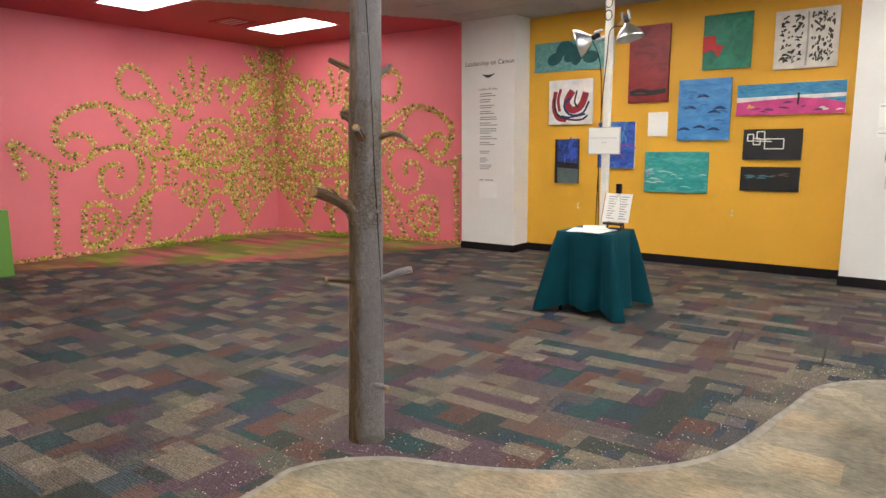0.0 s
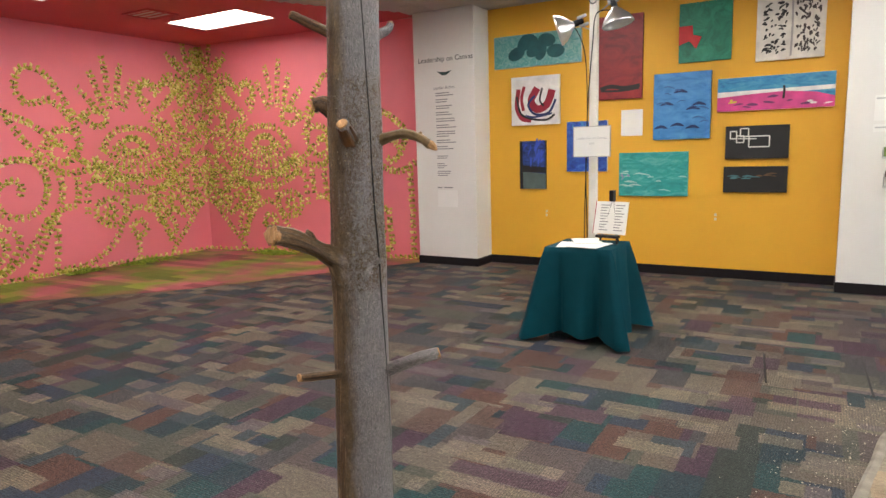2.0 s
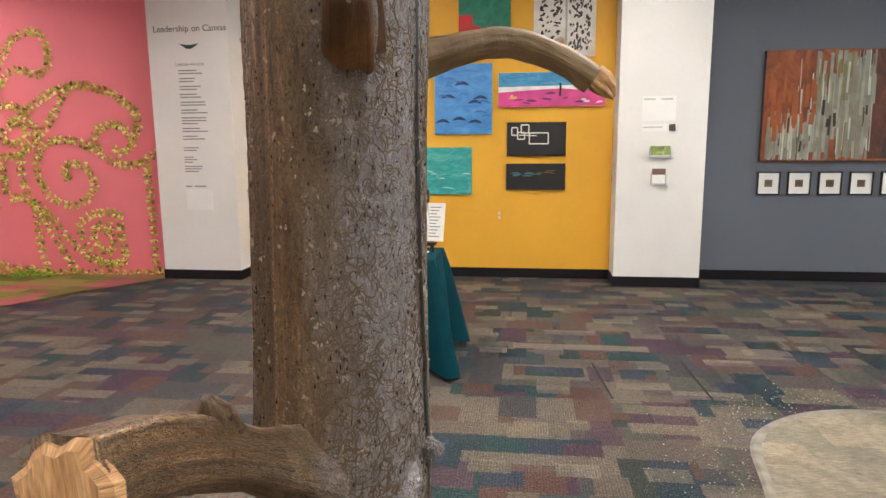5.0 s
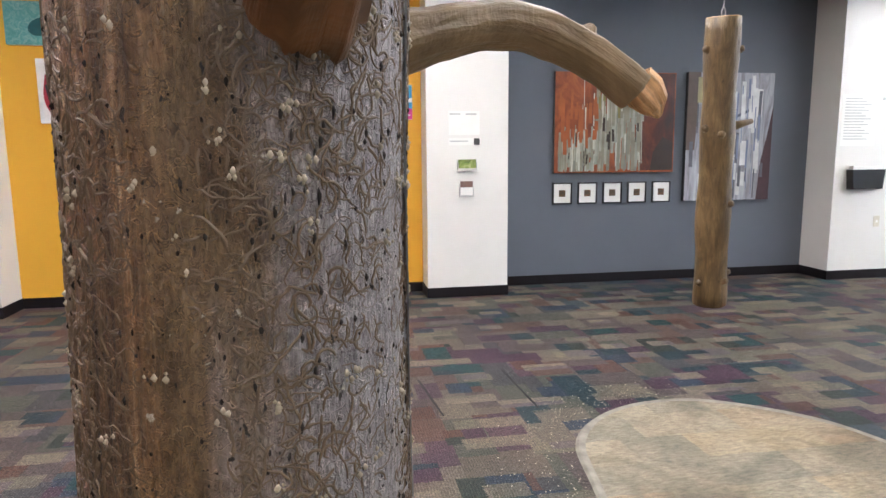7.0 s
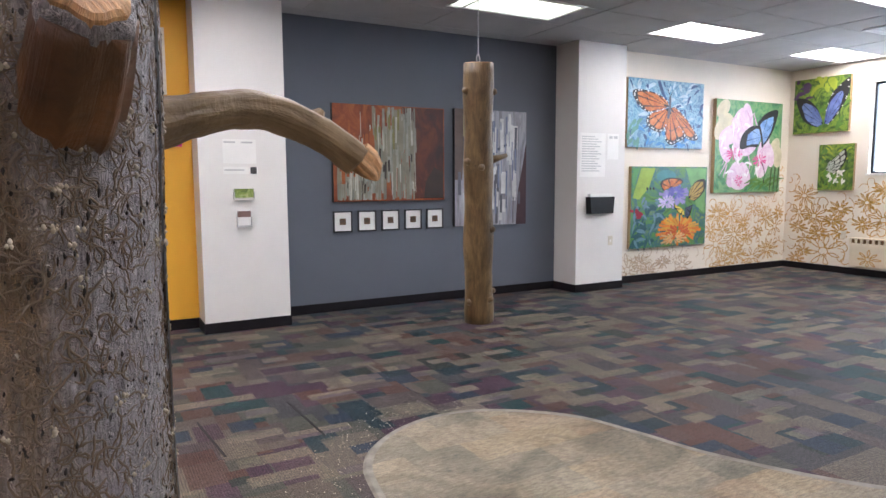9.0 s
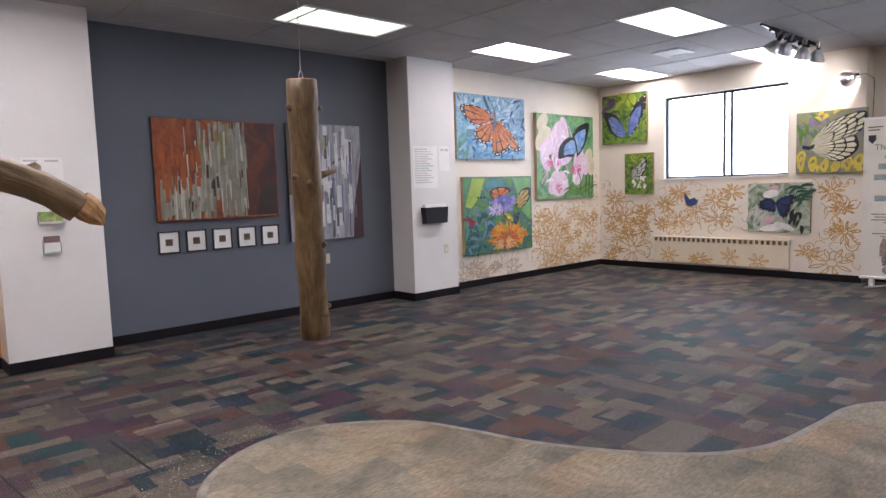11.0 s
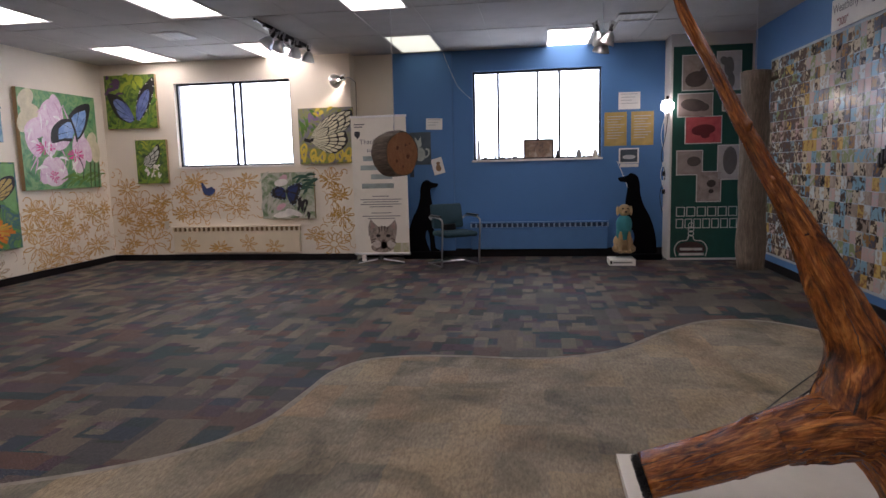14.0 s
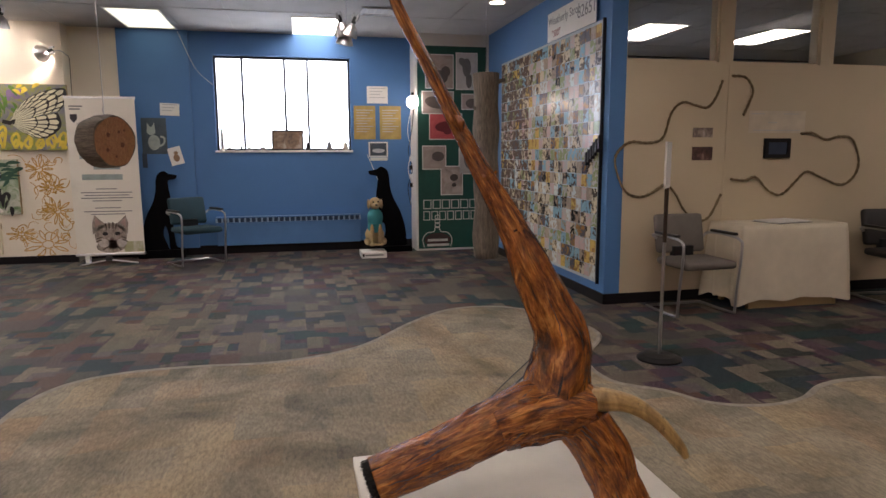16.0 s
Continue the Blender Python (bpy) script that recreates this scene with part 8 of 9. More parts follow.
for z_, a_, b_ in ((1.44, 0.16, 0.62), (1.31, 0.12, 0.62), (1.18, 0.27, 0.58), (1.05, 0.13, 0.60)):
    part("name_bar", boxes((a_, b_, -0.0045, -0.0032, z_, z_ + 0.07)), M_BARG, ban)
bm = B()
poly(bm, [(0.05, 1.86), (0.13, 1.86), (0.13, 1.80), (0.09, 1.755), (0.05, 1.80)], -0.0045)
part("emblem", bm, flat("emblem ink", (0.03, 0.03, 0.04)), ban)
part("name_bar", boxes((0.045, 0.20, -0.0045, -0.0032, 1.95, 1.965)), TY, ban)
part("name_bar", boxes((0.045, 0.17, -0.0045, -0.0032, 1.915, 1.93)), TY, ban)
for i, (z_, w_) in enumerate(((0.93, 0.24), (0.885, 0.6), (0.85, 0.52), (0.815, 0.6), (0.78, 0.34), (0.69, 0.3), (0.645, 0.56), (0.61, 0.4))):
    part("print_line", boxes((BW / 2 - w_ / 2, BW / 2 + w_ / 2, -0.0045, -0.0032, z_, z_ + 0.012)), M_INK, ban)
FUR = painted("tabby print", [(0.13, 0.10, 0.08), (0.30, 0.25, 0.21), (0.46, 0.40, 0.35)], 12, (2, 1, 1), 1.5)
part("print_patch", boxes((0.56, 0.79, -0.0036, -0.0031, 0.125, 0.26)), painted("olive print", [(0.5, 0.47, 0.35), (0.38, 0.37, 0.2), (0.6, 0.58, 0.5)], 5), ban)
bm = B()
for u, v, a_, b_ in ((0.41, 0.34, 0.19, 0.165), (0.40, 0.2, 0.17, 0.08)):
    disc(bm, (u, v), a_, b_, -0.0042, 28)
poly(bm, [(0.20, 0.36), (0.20, 0.50), (0.235, 0.61), (0.30, 0.54), (0.37, 0.48)][::-1], -0.0042)
poly(bm, [(0.61, 0.36), (0.625, 0.50), (0.60, 0.60), (0.54, 0.54), (0.47, 0.48)], -0.0042)
part("kitten_head", bm, FUR, ban)
for ps in ([(0.225, 0.44), (0.243, 0.575), (0.305, 0.50)][::-1], [(0.60, 0.44), (0.59, 0.565), (0.53, 0.50)]):
    bm = B()
    poly(bm, ps, -0.0046)
    part("kitten_ear", bm, flat("pink ear ink", (0.36, 0.24, 0.21)), ban)
DINK = flat("dark fur ink", (0.10, 0.075, 0.06))
for k, u in enumerate((0.345, 0.49)):
    bm = B()
    disc(bm, (u, 0.365), 0.034, 0.024, -0.0048, 14, 0.3 - 0.6 * k)
    part("kitten_eye", bm, flat("black eye ink", (0.012, 0.01, 0.01)), ban)
    bm = B()
    disc(bm, (u + (-0.035 if k == 0 else 0.03) + 0.01, 0.245), 0.062, 0.055, -0.0046, 16)
    part("kitten_cheek", bm, painted("pale fur ink", [(0.34, 0.29, 0.25), (0.5, 0.45, 0.41), (0.6, 0.55, 0.51)], 14, (2, 1, 1), 1.0), ban)
bm = B()
disc(bm, (0.418, 0.292), 0.022, 0.014, -0.0049, 12)
part("kitten_nose", bm, flat("brown nose ink", (0.14, 0.07, 0.06)), ban)
for x0, z0, x1, z1 in ((0.37, 0.42, 0.35, 0.5), (0.40, 0.43, 0.395, 0.51), (0.44, 0.43, 0.445, 0.51), (0.47, 0.42, 0.49, 0.5), (0.24, 0.3, 0.31, 0.32), (0.23, 0.26, 0.30, 0.285), (0.59, 0.3, 0.53, 0.32), (0.60, 0.26, 0.54, 0.285), (0.3, 0.15, 0.36, 0.19), (0.52, 0.15, 0.47, 0.19)):
    bm = B()
    stroke(bm, [(x0, z0), ((x0 + x1) / 2, (z0 + z1) / 2 + 0.006), (x1, z1)], 0.016, -0.0047, 3)
    part("fur_stripe", bm, DINK, ban)


def tube_chair(m, seat_mat, label, arms=None, back_h=0.84, name="visitor_chair"):
    """Cantilever arm chair of bent chrome tube with upholstered seat and back; faces -y in its frame."""
    ob = thing(name, m, label, "chair", "visitor chairs")
    for s in (-1, 1):
        x = 0.275 * s
        part("side_frame", tube(B(), spline([(x * 0.85, 0.22, 0.62), (x, 0.20, 0.655), (x, 0.0, 0.665), (x, -0.2, 0.64), (x, -0.235, 0.55), (x, -0.2, 0.2), (x, -0.19, 0.05), (x, -0.15, 0.015), (x, 0.2, 0.013), (x, 0.27, 0.014)], 7), 0.0115, 10), M_STEEL, ob, "bent chrome tube", smooth=True)
        part("armrest", boxes((x - 0.022, x + 0.022, -0.16, 0.16, 0.668, 0.692), bev=0.009), arms or M_BLACK, ob)
    part("rear_bar", tube(B(), [(-0.275, 0.27, 0.014), (0.275, 0.27, 0.014)], 0.0115, 10), M_STEEL, ob)
    bm = boxes((-0.245, 0.245, -0.24, 0.2, 0.40, 0.47), bev=0.03)
    part("seat", bm, seat_mat, ob, smooth=True)
    bm = boxes((-0.235, 0.235, -0.03, 0.035, 0.0, back_h - 0.50), bev=0.03)
    bmesh.ops.transform(bm, matrix=pose(0, 0.20, 0.49, -12, 0, 0), verts=bm.verts)
    part("backrest", bm, seat_mat, ob, smooth=True)
    part("back_bracket", boxes((-0.1, 0.1, 0.15, 0.215, 0.40, 0.55), bev=0.01), M_BLACK, ob)
    return ob


M_TEALSEAT = plain("dark teal upholstery", (0.010, 0.045, 0.062), 0.75, bump_s=0.2, fine=260)
M_GREYSEAT = plain("grey-brown upholstery", (0.14, 0.125, 0.11), 0.8, bump_s=0.2, fine=260)
M_BLACKSEAT = plain("black upholstery", (0.018, 0.017, 0.017), 0.6)
tube_chair(pose(7.50, 2.08, 0, 0, 0, -58), M_TEALSEAT, "dark teal upholstered chair with chrome tube frame")

M_COAL = plain("matt black board", (0.004, 0.004, 0.005), 0.85)
M_COAL.node_tree.nodes["Principled BSDF"].inputs["Specular IOR Level"].default_value = 0.08


def extrude_outline(pts_, thick, mat, name, label, m, cat):
    bm = B()
    ps = spline([(x, 0, z) for x, z in pts_], 4, closed=True)
    f = bm.faces.new([bm.verts.new((p.x, -thick / 2, p.z)) for p in ps])
    g = bmesh.ops.extrude_face_region(bm, geom=[f])
    bmesh.ops.translate(bm, verts=[v for v in g["geom"] if isinstance(v, bmesh.types.BMVert)], vec=(0, thick, 0))
    bmesh.ops.recalc_face_normals(bm, faces=bm.faces)
    ob = tagged(part(name, bm, mat), label, cat, "dog cut-outs")
    ob.matrix_world = m
    return ob


DOG = [(0.02, 0.0), (0.0, 0.10), (0.02, 0.28), (0.08, 0.48), (0.16, 0.64), (0.205, 0.80), (0.215, 0.94), (0.25, 1.03), (0.32, 1.065), (0.375, 1.03), (0.47, 1.01), (0.475, 0.985), (0.45, 0.955), (0.37, 0.935), (0.365, 0.85),
       (0.385, 0.70), (0.385, 0.52), (0.40, 0.30), (0.42, 0.06), (0.47, 0.02), (0.46, 0.0), (0.35, 0.0), (0.335, 0.2), (0.30, 0.32), (0.27, 0.2), (0.32, 0.04), (0.31, 0.0)]
DOG = [(x, z * 0.98) for x, z in DOG]
extrude_outline(DOG, 0.016, M_COAL, "dog_cutout", "black wooden silhouette of a sitting dog", on_wall("E", 2.86, 8.15, 0.105), "cut-out")
cutb = tagged(part("cutout_base", boxes((8.07, 8.23, 2.32, 2.90, 0.0, 0.105), bev=0.004), M_COAL), "black block under the dog silhouette", "base")
extrude_outline([(0.60 - x * 1.08, z * 1.06) for x, z in DOG][::-1] , 0.016, M_COAL, "dog_cutout", "black wooden silhouette of a sitting dog", on_wall("E", -0.05, 7.95, 0.08), "cut-out")
tagged(part("cutout_base", boxes((7.87, 8.03, -0.72, -0.12, 0.0, 0.08), bev=0.004), M_COAL), "black block under the dog silhouette", "base")
# seated golden dog figure with a turquoise shirt, one plain mesh
bm = B()
box(bm, -0.09, 0.09, -0.13, 0.13, 0.07, 0.10, bev=0.01)


def blob(c, r, mat_i):
    g = bmesh.ops.create_uvsphere(bm, u_segments=14, v_segments=9, radius=1.0, matrix=Matrix.Translation(c) @ Matrix.Diagonal((*r, 1)))
    for f in {f for v in g["verts"] for f in v.link_faces}:
        f.material_index, f.smooth = mat_i, True


blob((0, 0.0, 0.33), (0.10, 0.10, 0.20), 1)
blob((0, -0.02, 0.44), (0.105, 0.10, 0.13), 1)
blob((0, 0.05, 0.2), (0.13, 0.15, 0.12), 0)
for s in (-1, 1):
    blob((0.055 * s, -0.09, 0.21), (0.03, 0.032, 0.15), 0)
    blob((0.055 * s, -0.11, 0.09), (0.034, 0.055, 0.025), 0)
    blob((0.105 * s, -0.02, 0.12), (0.045, 0.10, 0.05), 0)
    blob((0.085 * s, -0.02, 0.62), (0.02, 0.04, 0.065), 0)
blob((0, -0.03, 0.63), (0.08, 0.085, 0.08), 0)
blob((0, -0.105, 0.605), (0.042, 0.05, 0.04), 0)
blob((0, -0.15, 0.615), (0.016, 0.012, 0.012), 2)
for s in (-1, 1):
    blob((0.032 * s, -0.105, 0.655), (0.011, 0.008, 0.011), 2)
dogf = tagged(part("dog_figure", bm, [plain("golden plush", (0.42, 0.30, 0.16), 0.9, bump_s=0.5, fine=120), flat("turquoise cloth", (0.03, 0.24, 0.28), 0.8), M_BLACK]), "seated golden dog figure in a turquoise shirt", "dog figure")
dogf.matrix_world = pose(7.60, -0.17, 0.08, 0, 0, -88)
cb = thing("collection_box", pose(7.47, -0.13, 0, 0, 0, -90), "low white box with a dark printed stripe", "box")
part("box_body", boxes((-0.165, 0.165, -0.09, 0.24, 0, 0.08), bev=0.004), M_PAPER, cb)
part("printed_stripe", boxes((-0.12, 0.12, -0.0925, -0.0905, 0.03, 0.05)), M_INK, cb)
part("printed_mark", boxes((-0.155, -0.13, -0.0925, -0.0905, 0.02, 0.06)), M_BLACK, cb)


def sheet(a, z, w, h, mat, label, tilt=0.0, c=XB, side="E", thick=0.004, lines=0, cat="poster", rim=None):
    ob = thing("wall_poster" if cat == "poster" else "wall_" + cat, on_wall(side, a, c, z) @ pose(0, 0, 0, 0, tilt, 0), label, cat)
    part("sheet", boxes((0, w, -thick - 0.001, -0.001, 0, h)), mat, ob)
    if rim:
        r = 0.02
        part("frame_rail", boxes((-r, w + r, -thick - 0.008, -0.001, -r, 0), (-r, w + r, -thick - 0.008, -0.001, h, h + r), (-r, 0, -thick - 0.008, -0.001, 0, h), (w, w + r, -thick - 0.008, -0.001, 0, h)), rim, ob)
    for i in range(lines):
        part("print_line", boxes((w * 0.12, w * (0.88 - 0.13 * (i % 3)), -thick - 0.0025, -thick - 0.0012, h * (0.86 - 0.72 * i / max(1, lines)), h * (0.86 - 0.72 * i / max(1, lines)) + 0.010)), M_INKL, ob)
    return ob


XP = XB - 0.03
sheet(2.556, 1.875, 0.24, 0.16, M_PAPER, "white printed card on the blue wall", 2, c=XP, lines=3, cat="card")
ps_ = sheet(2.80, 1.37, 0.31, 0.47, flat("poster slate", (0.05, 0.08, 0.10)), "dark poster with a pale cat drawing", c=XP)
bm = B()
disc(bm, (0.15, 0.15), 0.075, 0.10, -0.0065, 20)
disc(bm, (0.12, 0.30), 0.055, 0.055, -0.0066, 18)
poly(bm, [(0.07, 0.32), (0.075, 0.41), (0.115, 0.35)], -0.0067)
poly(bm, [(0.125, 0.35), (0.165, 0.41), (0.17, 0.32)], -0.0067)
stroke(bm, [(0.21, 0.10), (0.27, 0.14), (0.275, 0.21), (0.23, 0.23)], 0.025, -0.0066)
part("cat_drawing", bm, flat("pale sage ink", (0.36, 0.42, 0.38)), ps_)
ps_ = sheet(2.445, 1.21, 0.165, 0.235, M_PAPER, "tilted white card with a small brown animal", -14, c=XP, cat="card")
bm = B()
disc(bm, (0.085, 0.09), 0.04, 0.05, -0.0065, 16)
disc(bm, (0.095, 0.155), 0.028, 0.025, -0.0066, 14)
part("animal_drawing", bm, flat("tan ink", (0.28, 0.16, 0.08)), ps_)
sheet(2.81, 1.19, 0.06, 0.19, flat("dark leaflet", (0.03, 0.05, 0.08)), "small dark leaflet behind the banner", c=XP, cat="card")
sheet(-0.17, 2.065, 0.295, 0.235, M_PAPER, "white certificate sheet on the blue wall", lines=4)
for a_ in (0.02, -0.345):
    sheet(a_, 1.565, 0.305, 0.465, flat("old gold paper", (0.44, 0.31, 0.10)), "gold-coloured printed certificate on blue wall", lines=9)
ps_ = sheet(-0.20, 1.335, 0.235, 0.175, flat("dark photo", (0.05, 0.07, 0.09)), "white-framed small photograph on blue wall", rim=M_PAPER, cat="photograph")
bm = B()
disc(bm, (0.12, 0.07), 0.09, 0.03, -0.0066, 16)
part("photo_shape", bm, flat("pale photo shape", (0.5, 0.5, 0.5)), ps_)
sheet(-0.20, 1.265, 0.25, 0.045, M_PAPER, "narrow white caption strip", cat="card")
# window sill bits
fr = thing("framed_photo", on_wall("E", 1.15, XB + 0.02, W2[2] + 0.004) @ pose(0, 0, 0, -8, 0, 0), "dark framed photograph standing on the window sill", "picture frame")
part("frame_rail", boxes((0, 0.43, -0.015, 0, 0, 0.02), (0, 0.43, -0.015, 0, 0.26, 0.28), (0, 0.02, -0.015, 0, 0.02, 0.26), (0.41, 0.43, -0.015, 0, 0.02, 0.26)), M_BLACK, fr)
part("photo", boxes((0.02, 0.41, -0.008, -0.001, 0.02, 0.26)), painted("brown car photo", [(0.05, 0.035, 0.03), (0.22, 0.14, 0.09), (0.4, 0.36, 0.3)], 9), fr)
rnd = random.Random(12)
for a_, w_, h_, mt, nm in ((1.80, 0.05, 0.30, M_PAPER, "white plastic figure"), (1.70, 0.11, 0.04, M_BLACK, "small black trinket"), (1.55, 0.035, 0.08, M_BLACK, "small black trinket"), (1.45, 0.09, 0.045, M_INK, "small grey trinket"), (1.36, 0.10, 0.03, M_BLACK, "small black trinket"), (1.27, 0.10, 0.05, M_INK, "small grey trinket"),
                       (0.66, 0.07, 0.11, M_BLACK, "small dark statuette"), (0.52, 0.08, 0.03, M_BLACK, "small black trinket"), (0.37, 0.08, 0.12, M_INK, "small jar"), (0.22, 0.10, 0.03, M_BLACK, "small black trinket"), (0.14, 0.08, 0.11, M_PLATE, "small ivory jar")):
    ob = tagged(part("sill_trinket", tube(B(), [(0, 0, 0), (0, 0, h_ * 0.15), (0, 0, h_ * 0.6), (0, 0, h_ * 0.85), (0, 0, h_)], [w_ * 0.5, w_ * 0.5, w_ * 0.42, w_ * 0.3, w_ * 0.24], 10, 0.15, int(a_ * 50)), mt), nm + " standing on the window sill", "trinket", "things on the sill")
    ob.matrix_world = pose(XB + 0.03, a_, W2[2] + 0.004)

# ---------------------------------------------------------------- green banner on the corner pillar
gb = thing("green_banner", on_wall("E", -0.815, 7.88, 0.03), "tall green banner with animal photographs and outlined lettering", "banner")
GW, GH = 0.98, 2.78
part("banner_sheet", boxes((0, GW, -0.006, -0.001, 0, GH)), plain("dark green banner", (0.005, 0.075, 0.055), 0.55), gb)
part("left_edge", boxes((-0.02, 0.0, -0.012, -0.001, 0, GH)), M_WHITE, gb)


def photo(x, z, w, h, stops, shape, sc=7):
    p = part("photograph", boxes((x, x + w, -0.010, -0.0065, z, z + h)), M_PAPER, gb, "white-bordered animal photograph")
    part("photo_print", boxes((x + 0.012, x + w - 0.012, -0.012, -0.0102, z + 0.012, z + h - 0.012)), painted("print %s" % str(x), stops, sc), p)
    bm = B()
    for u, v, a, b_, t in shape:
        disc(bm, (x + u * w, z + v * h), a * w, b_ * h, -0.0125 - 0.0001 * (len(bm.verts) % 7), 18, t)
    part("photo_subject", bm, flat("photo dark %s" % str(x), [s * 0.35 for s in stops[0]]), p)


photo(0.11, 2.21, 0.40, 0.46, [(0.30, 0.22, 0.18), (0.42, 0.34, 0.29), (0.5, 0.42, 0.37)], [(0.45, 0.32, 0.35, 0.22, 10), (0.72, 0.5, 0.16, 0.16, 0)])
photo(0.54, 2.20, 0.31, 0.50, [(0.5, 0.48, 0.46), (0.6, 0.58, 0.56), (0.68, 0.66, 0.64)], [(0.5, 0.6, 0.2, 0.25, 0), (0.3, 0.75, 0.15, 0.12, 30), (0.6, 0.25, 0.14, 0.2, 0)])
photo(0.06, 1.87, 0.45, 0.31, [(0.34, 0.27, 0.24), (0.42, 0.34, 0.3), (0.5, 0.43, 0.38)], [(0.45, 0.5, 0.36, 0.26, -8), (0.75, 0.4, 0.14, 0.16, 0)])
photo(0.62, 1.93, 0.30, 0.22, [(0.4, 0.32, 0.3), (0.5, 0.4, 0.36), (0.5, 0.4, 0.36)], [(0.5, 0.4, 0.3, 0.3, 0)])
photo(0.16, 1.52, 0.47, 0.36, [(0.5, 0.06, 0.08), (0.62, 0.10, 0.11), (0.68, 0.14, 0.14)], [(0.5, 0.5, 0.32, 0.2, 5), (0.55, 0.3, 0.12, 0.1, 0)])
photo(0.06, 1.11, 0.34, 0.33, [(0.34, 0.24, 0.23), (0.48, 0.36, 0.34), (0.55, 0.44, 0.42)], [(0.66, 0.55, 0.26, 0.2, 0)])
photo(0.58, 1.04, 0.32, 0.46, [(0.45, 0.42, 0.40), (0.55, 0.52, 0.5), (0.6, 0.57, 0.55)], [(0.5, 0.55, 0.28, 0.4, 0)])
photo(0.32, 0.75, 0.32, 0.41, [(0.2, 0.15, 0.13), (0.42, 0.34, 0.30), (0.55, 0.46, 0.42)], [(0.6, 0.6, 0.18, 0.12, 0), (0.6, 0.35, 0.1, 0.07, 0)])
M_OUT = flat("white outline ink", (0.62, 0.62, 0.58))
for z_, n in ((0.56, 6), (0.40, 7)):
    for k in range(n):
        x = 0.07 + k * (0.80 / n)
        w = 0.80 / n - 0.018
        part("letter_outline", boxes((x, x + w, -0.0085, -0.0062, z_, z_ + 0.012), (x, x + w, -0.0085, -0.0062, z_ + 0.118, z_ + 0.13), (x, x + 0.012, -0.0085, -0.0062, z_ + 0.012, z_ + 0.118), (x + w - 0.012, x + w, -0.0085, -0.0062, z_ + 0.012, z_ + 0.118)), M_OUT, gb)
bm = B()
stroke(bm, [(0.08, 0.02), (0.06, 0.13), (0.12, 0.22), (0.22, 0.24), (0.24, 0.30), (0.29, 0.30), (0.32, 0.24), (0.42, 0.22), (0.48, 0.13), (0.46, 0.02)], 0.014, -0.0072)
for k in range(3):
    stroke(bm, [(0.27 + 0.035 * math.cos(t * 0.7), 0.33 + 0.055 * k + 0.035 * math.sin(t * 0.7)) for t in range(10)], 0.012, -0.0073)
part("tag_outline", bm, M_OUT, gb)
bm = B()
disc(bm, (0.27, 0.12), 0.19, 0.10, -0.0068, 26)
part("tag_fill", bm, flat("brown tag ink", (0.06, 0.03, 0.03)), gb)
for z_, a_, b_ in ((0.10, 0.13, 0.42), (0.03, 0.12, 0.44)):
    part("name_bar", boxes((a_, b_, -0.0085, -0.0075, z_, z_ + 0.035)), M_OUT, gb)

# ---------------------------------------------------------------- photo wall
pw = thing("photo_board", on_wall("S", 7.22, -1.83, 0.0), "board covered with rows of small colourful animal photographs", "photo board")
part("backing_board", boxes((0, 2.87, -0.022, -0.001, 0.18, 2.50)), plain("photo board grey", (0.52, 0.58, 0.61), 0.25, var=0.1), pw)
m_, n_, l_, b_s = material("small colour photograph")
oi = n_.new("ShaderNodeObjectInfo")
hue = ramp(n_, l_, oi.outputs["Random"], [(0.0, (0.62, 0.54, 0.40)), (0.12, (0.40, 0.32, 0.25)), (0.25, (0.66, 0.72, 0.70)), (0.37, (0.26, 0.46, 0.58)), (0.5, (0.68, 0.58, 0.40)), (0.6, (0.30, 0.36, 0.18)), (0.7, (0.62, 0.46, 0.42)), (0.8, (0.12, 0.12, 0.14)), (0.9, (0.66, 0.46, 0.14)), (0.96, (0.3, 0.42, 0.44))], True)
tc_n = n_.new("ShaderNodeTexCoord")
sc_ = n_.new("ShaderNodeVectorMath")
sc_.operation = "MULTIPLY_ADD"
sc_.inputs[1].default_value = (1, 1, 1)
l_.new(tc_n.outputs["Object"], sc_.inputs[0])
cb_ = n_.new("ShaderNodeCombineXYZ")
mt_ = n_.new("ShaderNodeMath")
mt_.operation = "MULTIPLY"
mt_.inputs[1].default_value = 37.0
l_.new(oi.outputs["Random"], mt_.inputs[0])
l_.new(mt_.outputs[0], cb_.inputs[0])
l_.new(mt_.outputs[0], cb_.inputs[2])
l_.new(cb_.outputs[0], sc_.inputs[2])
nf = noise_tex(n_, l_, sc_.outputs[0], 17.0, 3, 0.5, 0.8)
blobm = ramp(n_, l_, nf, [(0.50, (0, 0, 0)), (0.57, (1, 1, 1))])
dark = ramp(n_, l_, oi.outputs["Random"], [(0.0, (0.06, 0.045, 0.035)), (0.2, (0.5, 0.42, 0.32)), (0.4, (0.10, 0.07, 0.05)), (0.6, (0.52, 0.5, 0.47)), (0.8, (0.36, 0.2, 0.08))], True)
l_.new(mix(n_, l_, blobm, hue, dark), b_s.inputs["Base Color"])
b_s.inputs["Roughness"].default_value = 0.22
M_PHOTO = m_
COLS, ROWSN = 25, 19
pm = None
k = 0
pitch_x, pitch_z = 2.83 / COLS, 2.27 / ROWSN
rest = B()
rnd = random.Random(2)
